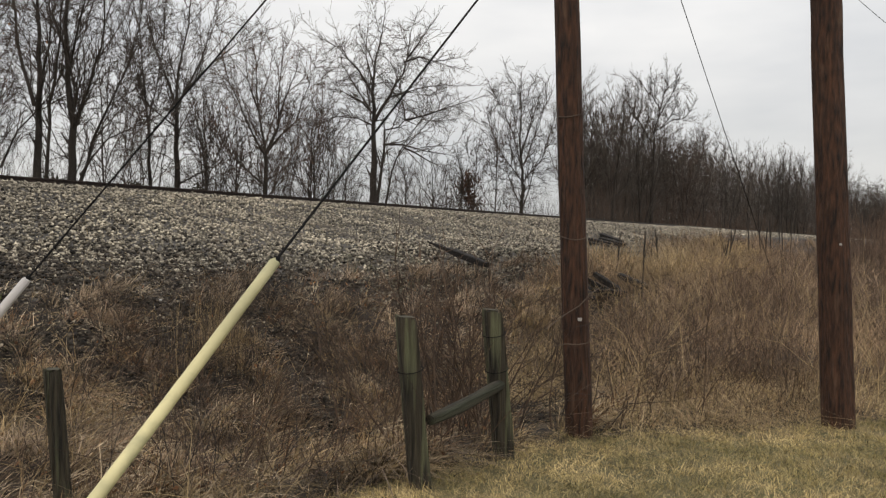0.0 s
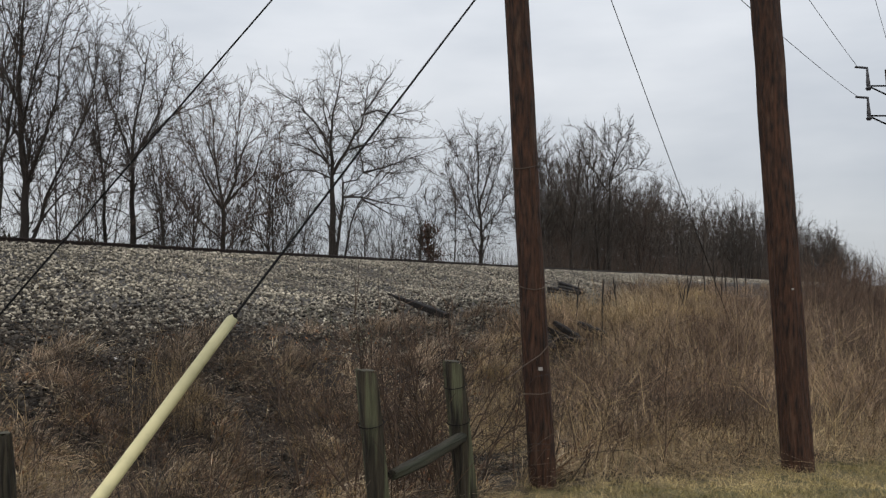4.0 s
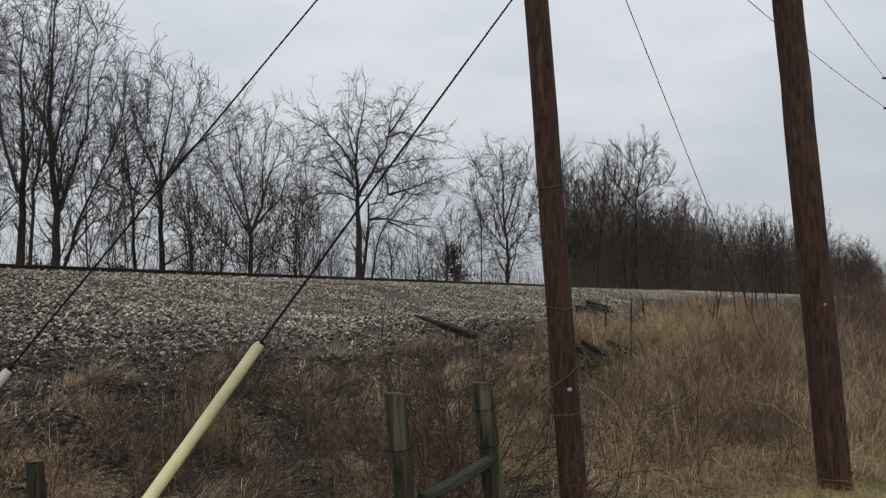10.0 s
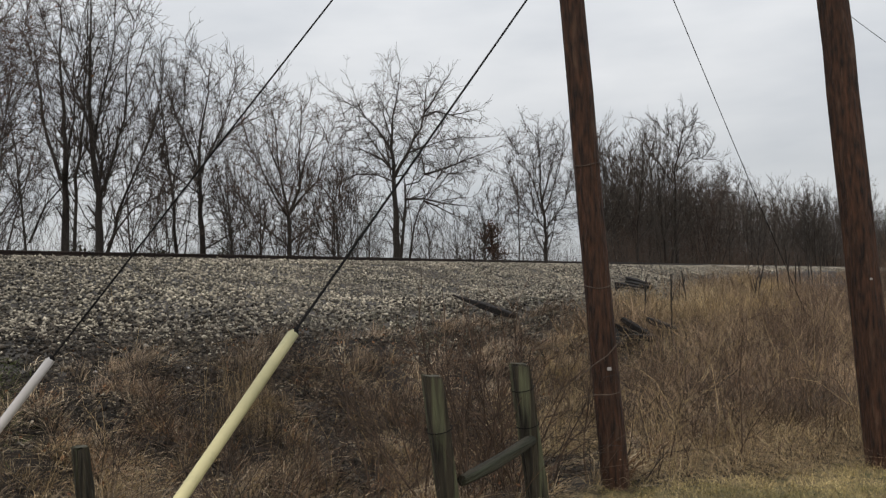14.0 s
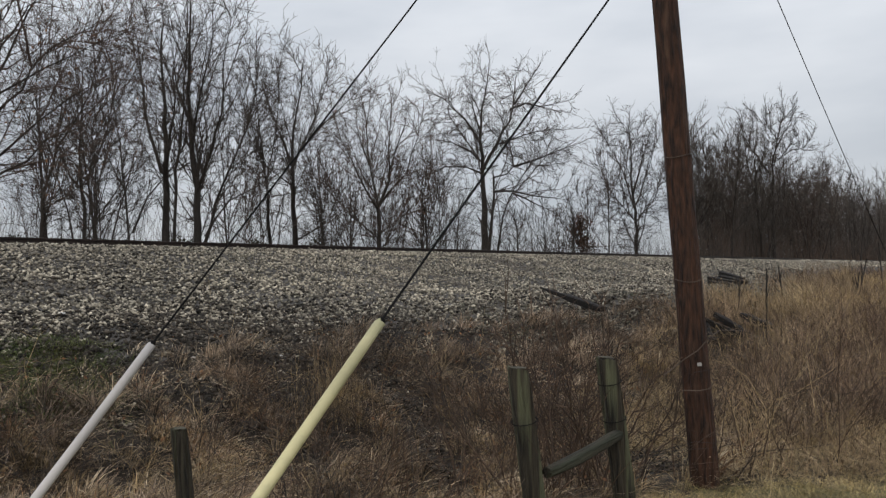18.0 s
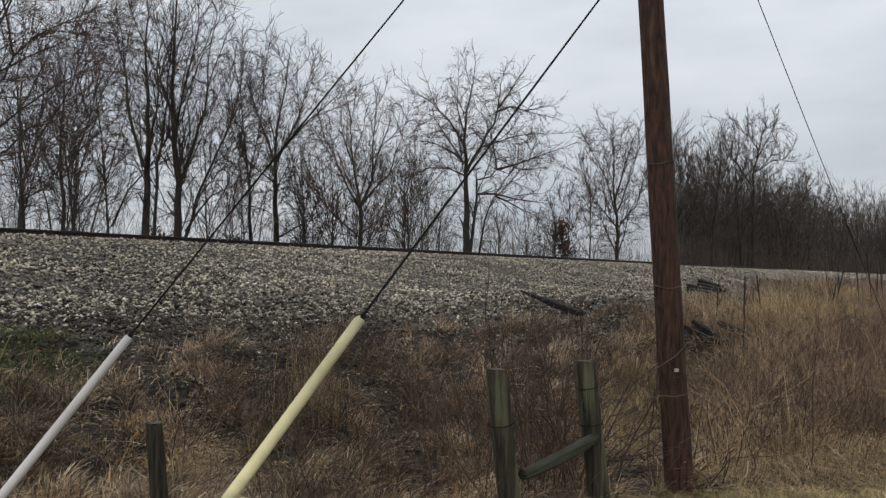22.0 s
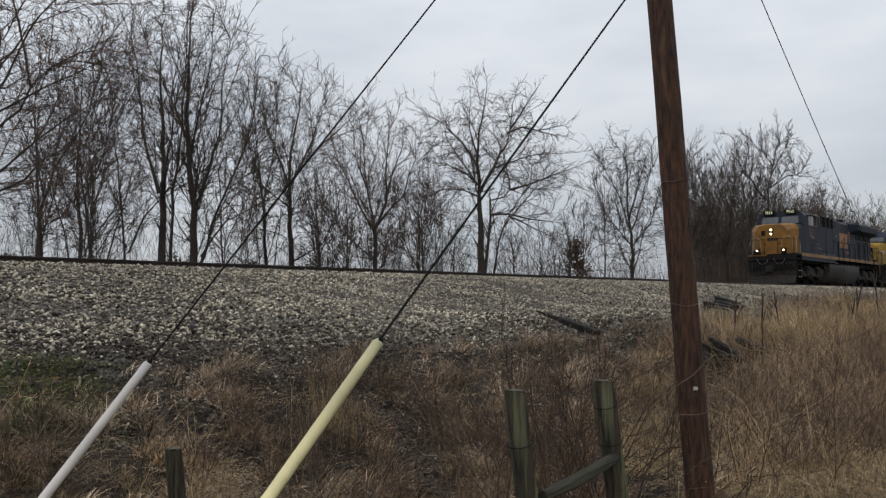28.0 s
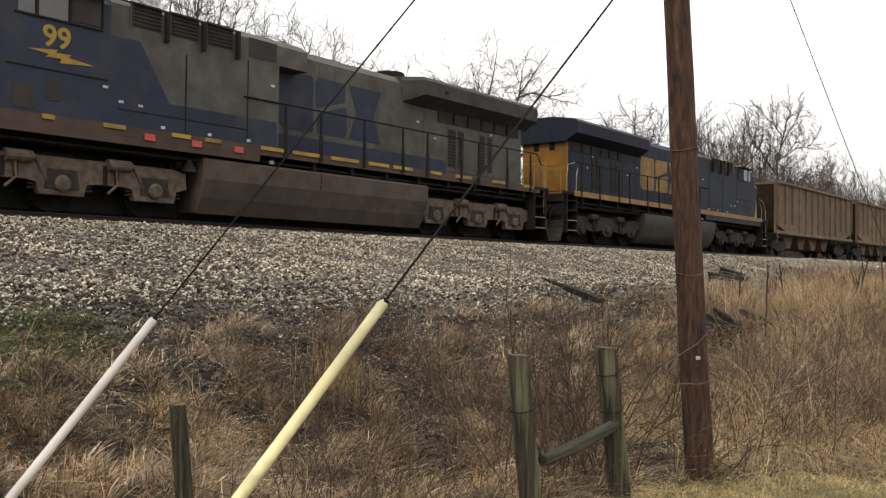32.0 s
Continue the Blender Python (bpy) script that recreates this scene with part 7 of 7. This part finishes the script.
            bolt_mark(cab, 3.85, 2.92, side * 1.486, M_numeral)
        elif style == "grey":
            letters("99", 0.58, M_lemon, cab, pose(3.97, side * 1.486, 3.17, 90, 0, 0 if side < 0 else 180))
            bolt_mark(cab, 4.05, 2.92, side * 1.486, M_lemon)
        part("trim_bar", boxes((3.0, 5.05, *sorted((side * 1.478, side * 1.496)), 2.70, 2.725)), M_black, cab)
    # nose fittings
    hlp = part("headlight_panel", boxes((tip - 0.03, tip + 0.005, -0.13, 0.13, nz - 0.60, nz - 0.12), bevel=0.008), M_black, nose_face)
    for z in (nz - 0.48, nz - 0.24):
        hl = bmesh.new()
        tube(hl, [(tip - 0.08, 0.0, z), (tip - 0.02, 0.0, z)], [0.068, 0.058], 14)
        part("headlight", hl, M_lamp if style == "dark" else M_glass, hlp, "lit round headlight" if style == "dark" else "unlit round headlight")
    part("nose_door", boxes((tip - 0.022, tip + 0.003, 0.2, 0.62, 1.95, nz - 0.3), bevel=0.01), nose_mat, nose_face)
    for y in (-0.36, -0.14, 0.08):
        part("nose_mark", boxes((tip - 0.030, tip + 0.002, y, y + 0.17, 2.66, 2.84), bevel=0.004), M_navy, nose_face, "small dark painted mark")
    for y in (-0.52, 0.36):
        part("nose_latch", boxes((tip - 0.035, tip + 0.002, y, y + 0.12, 2.44, 2.50), bevel=0.004), M_black, nose_face)
    if style != "dark":
        part("nose_window", boxes((tip - 0.03, tip + 0.02, -0.52, -0.24, nz - 0.52, nz - 0.22), bevel=0.016), M_black, nose_face, "small rounded window")
    else:
        part("nose_window", boxes((tip - 0.032, tip + 0.02, 0.36, 0.62, nz - 0.58, nz - 0.26), bevel=0.016), M_black, nose_face, "small rounded window")
        part("door_line", boxes((tip - 0.012, tip + 0.004, 0.70, 0.72, 1.95, nz - 0.5), (tip - 0.012, tip + 0.004, -0.62, -0.60, 1.95, nz - 0.75), (tip - 0.012, tip + 0.004, -0.62, 0.2, nz - 0.77, nz - 0.75)), M_black, nose_face, "dark seam round the nose door")
    # fittings on the slanted near cheek
    for side in (-1, 1):
        cheek = Matrix.Translation((tip + 0.38, side * 1.10, 0)) @ Matrix.Rotation(-side * radians(45.0), 4, "Z")
        for nm, bx, mt, lb in (("cheek_latch", (0.2, 0.26, nz - 1.3, nz - 1.0), M_black, "black latch"),) + ((("number_bar", (-0.34, 0.36, nz - 0.74, nz - 0.50), M_plate, "pale number board"),) if style == "grey" else ()):
            bm = boxes((bx[0], bx[1], -0.03, 0.03, bx[2], bx[3]), bevel=0.02)
            bmesh.ops.transform(bm, matrix=cheek, verts=bm.verts)
            part(nm, bm, mt, nose_face, lb)
        part("grab_rail", bars([[(tip - 0.09, side * 0.62, 1.95), (tip - 0.12, side * 0.66, 2.75), (tip + 0.06, side * 0.98, 2.95)], [(tip + 0.21, side * 1.24, 1.95), (tip + 0.16, side * 1.2, 2.7), (tip + 0.08, side * 1.0, 2.95)]], 0.022), M_steel if style != "dark" else M_cream, nose_face)
    for y in (-0.80, 0.80):
        dl = bmesh.new()
        lx = 0.28 if style == "dark" else 0.42
        tube(dl, [(lx, y, 2.06), (lx + 0.1, y, 2.06)], [0.052, 0.046], 14)
        part("light_housing", boxes((lx + 0.03, lx + 0.2, y - 0.14, y + 0.14, 1.84, 2.18), bevel=0.02), M_black, ob)
        part("ditch_light", dl, M_lamp if style == "dark" else M_glass, ob, "lit ditch light" if style == "dark" else "unlit ditch light")
    part("bell_box", boxes((0.5, 0.7, 0.7, 1.1, 1.84, 2.1)), M_black, ob)
    # equipment cab behind, full width
    aux_mat = hull if dark else M_grey
    bm = bmesh.new()
    loft(bm, [body_ring(5.1, 1.475, 1.84, 4.34, 4.60, 0.22), body_ring(wide_end, 1.475, 1.84, 4.34, 4.58, 0.22)])
    aux = part("equipment_cab", bm, aux_mat, ob)
    if style == "grey":
        for side in (-1, 1):
            bm = bmesh.new()
            prism(bm, [(5.1, 1.84), (5.1, 3.66), (5.78, 3.66), (6.5, 2.46), (9.5, 2.46), (9.5, 1.84)], side * 1.474, side * 1.481)
            part("blue_panel", bm, M_blue, aux, "faded blue painted panel")
        bm = bmesh.new()
        loft(bm, [body_ring(wide_end - 0.05, 1.47, 3.86, 4.34, 4.575, 0.22), body_ring(10.46, 1.47, 3.86, 4.34, 4.57, 0.22)])
        part("upper_cabinet", bm, aux_mat, aux)
    for side in (-1, 1):
        ys = sorted((side * 1.40, side * 1.483))
        for x in (5.58, 6.52, 7.46):
            sc = part("screen", boxes((x, x + 0.70, *ys, 3.95, 4.47)), M_screen, aux)
            part("louvre", boxes(*[(x + 0.02, x + 0.68, *sorted((side * 1.47, side * 1.494)), 3.98 + 0.08 * k, 4.01 + 0.08 * k) for k in range(6)]), M_black, sc)
            part("bracket", boxes((x + 0.76, x + 0.83, *sorted((side * 1.48, side * 1.60)), 3.76, 4.40)), M_black, sc)
            part("bright_bar", boxes((x - 0.05, x - 0.02, *sorted((side * 1.48, side * 1.50)), 3.92, 4.47)), M_steel if style != "grey" else M_grey, sc, "pale worn upright bar")
        part("screen", boxes((8.62, 9.46, *ys, 3.90, 4.36)), M_screen, aux)
        part("side_rail", bars([[(5.2, side * 1.53, 4.42), (8.3, side * 1.53, 4.40), (8.34, side * 1.5, 4.05)]], 0.018), M_black, aux)
        part("seam", boxes((6.9, 6.93, *sorted((side * 1.474, side * 1.486)), 1.84, 3.6), (8.6, 8.62, *sorted((side * 1.474, side * 1.486)), 1.95, 3.8), (5.3, 8.6, *sorted((side * 1.474, side * 1.488)), 2.16, 2.18)), M_black, aux)
        for x, z in ((5.3, 2.3), (5.75, 2.28), (4.95, 2.55), (9.3, 3.3)):
            part("warning_plate", boxes((x, x + 0.11, *sorted((side * 1.476, side * 1.491)), z, z + 0.05)), M_plate, aux)
    # engine hood
    hood_mat = hull if dark else M_grey
    bm = bmesh.new()
    top = 4.66 if dark else 4.60
    loft(bm, [body_ring(wide_end - 0.05, 1.02, 1.84, top - 0.26, top, 0.20), body_ring(20.72, 1.02, 1.84, top - 0.26, top, 0.20)])
    hood = part("engine_hood", bm, hood_mat, ob)
    for side in (-1, 1):
        for k in range(9):
            x = wide_end + 0.06 + k * 0.56
            part("hood_door", boxes((x, x + 0.53, *sorted((side * 1.015, side * 1.030)), 2.0, top - 0.34), bevel=0.005), hood_mat, hood)
        for x, x2, z in ((15.5, 16.5, 0), (16.66, 17.10, 1), (17.16, 17.50, 1), (17.62, 18.2, 0), (18.3, 18.62, 1), (18.72, 19.02, 1), (19.1, 19.66, 0), (19.76, 20.60, 0)):
            dk = part("hood_door", boxes((x, x2, *sorted((side * 1.015, side * 1.034)), 1.98, 3.42), bevel=0.006), hood_mat, hood)
            if z:
                part("door_opening", boxes((x + 0.03, x2 - 0.03, *sorted((side * 1.03, side * 1.042)), 2.12, 3.30), bevel=0.008), M_screen, dk, "dark grille door")
                part("louvre", boxes(*[(x + 0.04, x2 - 0.04, *sorted((side * 1.04, side * 1.052)), 2.18 + 0.1 * j, 2.215 + 0.1 * j) for j in range(11)]), M_black, dk)
        for x, z in ((15.2, 3.3), (16.0, 2.9), (18.9, 3.36), (19.3, 2.9)):
            part("warning_plate", boxes((x, x + 0.10, *sorted((side * 1.03, side * 1.042)), z, z + 0.05)), M_plate, hood)
        if style == "dark":
            logo_blocks(hood, 11.42, 14.05, 2.68, 3.72, side * 1.036, M_orange, side > 0)
            logo_brackets(hood, 10.98, 14.53, 2.55, 3.96, side * 1.036, M_orange)
        elif style == "grey":
            logo_blocks(hood, 9.9, 13.65, 2.46, 3.92, side * 1.036, M_blue, side > 0)
            part("blue_panel", boxes((9.55, 16.6, *sorted((side * 1.032, side * 1.040)), 1.86, 2.30)), M_blue, hood)
        else:
            logo_blocks(hood, 10.7, 14.9, 2.47, 3.86, side * 1.036, M_dull_gold, side > 0)
    bm = bmesh.new()
    tube(bm, [(15.1, 0, top - 0.1), (15.1, 0, top + 0.26)], [0.52, 0.46], 16)
    part("exhaust", bm, M_black, hood)
    part("roof_hatch", boxes((11.0, 12.6, -0.55, 0.55, top - 0.05, top + 0.05), (13.2, 13.7, -0.3, 0.3, top - 0.05, top + 0.12), bevel=0.03), M_black, hood)
    # radiator cab with wings
    bm = bmesh.new()
    ring = [(-1.02, 3.78), (-1.52, 4.05), (-1.55, 4.46), (-1.42, 4.58), (-0.5, top + 0.06), (0.5, top + 0.06), (1.42, 4.58), (1.55, 4.46), (1.52, 4.05), (1.02, 3.78)]
    ring_in = [(-1.0, 3.80), (-1.06, 4.02), (-1.08, 4.42), (-1.0, 4.54), (-0.5, top + 0.02), (0.5, top + 0.02), (1.0, 4.54), (1.08, 4.42), (1.06, 4.02), (1.0, 3.80)]
    loft(bm, [[Vector((14.5, y, z)) for y, z in ring_in], [Vector((15.05, y, z)) for y, z in ring], [Vector((20.96, y, z)) for y, z in ring]])
    rad = part("radiator_wing", bm, M_navy if style != "grey" else M_soot, ob, "wide flared radiator housing")
    part("radiator_roof", boxes((15.2, 20.8, -0.45, 0.45, top + 0.06, top + 0.10)), M_black, rad)
    for side in (-1, 1):
        scr = part("radiator_screen", boxes((16.2, 20.5, *sorted((side * 1.02, side * 1.05)), 3.46, 3.84)), M_screen, rad)
        for k in range(5):
            part("screen_bar", boxes((16.9 + 0.72 * k, 16.98 + 0.72 * k, *sorted((side * 1.04, side * 1.08)), 3.46, 3.86)), M_black, scr)
        part("lifting_lug", boxes((15.9, 16.05, *sorted((side * 1.545, side * 1.56)), 4.2, 4.28)), M_black, rad)
    end_mat = M_tank if style == "grey" else M_gold
    part("hood_end", boxes((20.70, 20.77, -1.0, 1.0, 1.9, 4.1), bevel=0.02), end_mat, ob, "painted end of the long hood")
    for y in (-0.35, 0.35):
        part("end_light", boxes((20.76, 20.83, y - 0.12, y + 0.12, 3.5, 3.85), bevel=0.03), M_black, ob)
    # walkway rails
    for side in (-1, 1):
        posts = (9.76, 10.94, 12.52, 14.08, 15.16, 16.76, 17.66, 19.22, 20.6)
        for x in posts:
            part("stanchion", boxes((x - 0.055, x + 0.055, *sorted((side * 1.49, side * 1.53)), sz0 - 0.03, 2.32), (x - 0.03, x + 0.03, *sorted((side * 1.48, side * 1.52)), 2.28, 2.94), bevel=0.006), M_black, ob)
        part("walkway_rail", bars([[(8.5, side * 1.5, 2.94), (21.0, side * 1.5, 2.95), (21.3, side * 1.48, 2.6)]], 0.022), M_black, ob)
    # fuel tank, air gear, trucks
    bm = bmesh.new()
    prism_pts = [(-1.40, 1.40), (-1.46, 1.34), (-1.44, 0.92), (-1.30, 0.52), (-1.10, 0.16), (1.10, 0.16), (1.30, 0.52), (1.44, 0.92), (1.46, 1.34), (1.40, 1.40)]
    loft(bm, [[Vector((x, y, z)) for y, z in prism_pts] for x in ((7.7, 15.2) if dark else (7.45, 15.3))])
    bmesh.ops.bevel(bm, geom=[e for e in bm.edges if abs(e.verts[0].co.x - e.verts[1].co.x) < 0.01], offset=0.04, segments=1, affect="EDGES")
    for f in bm.faces:
        f.smooth = dark and len(f.verts) == 4
    tank = part("fuel_tank", bm, M_tank_grey if dark else M_tank, ob)
    for side in (-1, 1):
        part("weld_seam", boxes((11.0, 11.03, *sorted((side * 1.43, side * 1.462)), 0.95, 1.36)), M_truck, tank)
        part("sight_gauge", boxes((9.3, 9.44, *sorted((side * 1.44, side * 1.47)), 1.44, 1.52)), M_steel, tank)
        bell = bmesh.new()
        tube(bell, [(7.22, side * 1.2, 1.34), (7.22, side * 1.2, 1.26), (7.22, side * 1.2, 1.06)], [0.05, 0.09, 0.17], 12)
        part("bell", bell, M_truck, ob, "dusty bell")
    # Made-up dark boxes that block the light seen beneath the tank.
    part("belly_pan", boxes((6.9, 15.9, -0.5, -0.2, 0.03, 0.4), (6.9, 15.9, 0.2, 0.5, 0.03, 0.4)), M_black, ob, "plain dark boxes added to close the bright gap under the tank")
    air = bmesh.new()
    for side in (-1, 1):
        tube(air, [(7.0, side * 0.9, 1.25), (7.4, side * 0.9, 1.25)], 0.16, 12)
    part("air_tank", air, M_truck, ob)
    loco_truck(ob, 4.28, turn, style != "grey")
    loco_truck(ob, 18.02, turn, style != "grey")
    roof = bmesh.new()
    box(roof, 3.6, 4.1, -0.3, 0.3, 4.57, 4.68, 0.03)
    box(roof, 4.4, 4.5, 0.2, 0.7, 4.57, 4.75, 0.02)
    part("horn", roof, M_black, ob)
    return ob


def hopper_car():
    ob = thing("hopper_car", Matrix.Identity(4), "rusty brown ribbed coal hopper car behind the locomotives", "rail car", "hopper cars of the train")
    L = 16.4
    bm = bmesh.new()
    for side in (-1, 1):
        prism(bm, [(0.7, 4.08), (0.7, 1.75), (2.9, 1.15), (L - 2.6, 1.15), (L - 0.4, 1.75), (L - 0.4, 4.08)], side * 1.44, side * 1.50)
    for x0, x1, d in ((0.7, 3.2, 1), (L - 0.4, L - 2.9, -1)):
        loft(bm, [[Vector((x0, y, 4.0)) for y in (-1.45, 1.45)] + [Vector((x1, y, 1.5)) for y in (1.45, -1.45)], [Vector((x0 + d * 0.06, y, 4.0)) for y in (-1.45, 1.45)] + [Vector((x1 + d * 0.06, y, 1.5)) for y in (1.45, -1.45)]])
    part("hull", bm, M_rust, ob)
    for side in (-1, 1):
        for k in range(13):
            x = 0.85 + k * (L - 1.4) / 12
            bm = boxes((x - 0.06, x + 0.06, *sorted((side * 1.50, side * 1.60)), 1.35 if 2 < k < 10 else 1.8, 4.05), bevel=0.015)
            part("rib", bm, M_rust, ob)
        part("top_chord", boxes((0.6, L - 0.3, *sorted((side * 1.42, side * 1.62)), 4.02, 4.16), bevel=0.02), M_rust, ob)
        part("side_sill", boxes((0.6, L - 0.3, *sorted((side * 1.40, side * 1.58)), 1.18, 1.36), bevel=0.02), M_rust, ob)
        part("ladder", bars([[(0.62, side * 1.55, z), (1.05, side * 1.55, z)] for z in (1.0, 1.4, 1.8, 2.2, 2.6, 3.0, 3.4, 3.8)] + [[(0.62, side * 1.55, 0.7), (0.62, side * 1.55, 4.1)]], 0.018, 5), M_rust, ob)
    for x in (0.65, L - 0.42):
        part("end_post", boxes((x, x + 0.1, -1.45, -1.35, 1.2, 4.08), (x, x + 0.1, 1.35, 1.45, 1.2, 4.08), (x, x + 0.1, -0.1, 0.1, 1.2, 3.8), (x, x + 0.1, -1.45, 1.45, 3.98, 4.12)), M_rust, ob)
    for k in range(4):
        x = 4.2 + k * 2.4
        bm = bmesh.new()
        prism(bm, [(x - 1.1, 1.4), (x + 1.1, 1.4), (x + 0.35, 0.45), (x - 0.35, 0.45)], -1.0, 1.0)
        part("hopper_bay", bm, M_rust, ob)
    part("center_sill", boxes((0.2, L, -0.22, 0.22, 0.8, 1.15), (-0.1, 0.3, -0.15, 0.15, 0.72, 1.02), (L - 0.2, L + 0.2, -0.15, 0.15, 0.72, 1.02)), M_black, ob)
    bm = bmesh.new()
    bmesh.ops.create_grid(bm, x_segments=40, y_segments=8, size=1.0)
    for v in bm.verts:
        v.co = Vector((L / 2 + v.co.x * (L / 2 - 0.75), v.co.y * 1.42, 3.9 + 0.22 * math.cos(v.co.y * 1.4) + 0.05 * noise.noise(Vector((v.co.x * 20, v.co.y * 4, 0)))))
    part("coal_load", bm, M_coal, ob, "dark coal load")
    for x in (2.3, L - 2.0):
        tr = part("truck", boxes((-0.2, 0.2, -1.1, 1.1, 0.5, 0.85), bevel=0.02), M_black, ob)
        tr.location = (x, 0, 0)
        for side in (-1, 1):
            bm = bmesh.new()
            prism(bm, [(-1.2, 0.42), (-1.2, 0.68), (-0.5, 0.85), (0.5, 0.85), (1.2, 0.68), (1.2, 0.42), (0.95, 0.4), (0.5, 0.28), (-0.5, 0.28), (-0.95, 0.4)], side * 0.98, side * 1.12)
            part("side_frame", bm, M_truck, tr)
        for ax in (-0.88, 0.88):
            wh = part("wheelset", HOPPER_WHEELSET, None, tr)
            wh.location = (ax, 0, WHEEL_R)
            AXLES.append((wh, ax, -1))
    return ob


LOCO_L, CAR_L = 22.3, 17.05
TRAIN = [(locomotive("dark", "dark blue freight locomotive with a gold nose and lit headlights", -1), 0.0, False),
         (locomotive("grey", "weathered grey and blue freight locomotive with a yellow nose", -1), LOCO_L, False),
         (locomotive("blue", "dark blue freight locomotive running backwards with yellow marks", 1), LOCO_L * 3, True)]
for i in range(4):
    TRAIN.append((hopper_car(), LOCO_L * 3 + 0.2 + CAR_L * i, False))


RUN_T = [26.0, 27.0, 28.0, 29.0, 30.0, 30.5, 31.0, 31.5, 32.0]
RUN_S = [90.1, 72.1, 54.3, 36.5, 18.3, 8.85, 0.0, -8.6, -17.75]


def train_s(t):
    """Where the front coupler is along the track."""
    if t < 26:
        return 90.1 + (26 - t) * 18.0
    return float(np.interp(t, RUN_T, RUN_S))


def motions():
    times = [0, 8, 16, 22, 25] + RUN_T
    for ob, off, back in TRAIN:
        rows = []
        for t in times:
            m = track_pose(train_s(t) + off)
            rows.append((t, m @ pose(0, 0, 0, 0, 0, 180) if back else m))
        walk(ob, rows)
    start = train_s(26.4)
    spins = [26.4 + k / 30 for k in range(int(5.6 * 30) + 1)]
    for wh, ax, turn in AXLES:
        rows = [(0, pose(ax, 0, WHEEL_R))]
        for t in spins:
            rows.append((t, pose(ax, 0, WHEEL_R, 0, turn * math.degrees((start - train_s(t)) / WHEEL_R), 0)))
        walk(wh, rows)


motions()
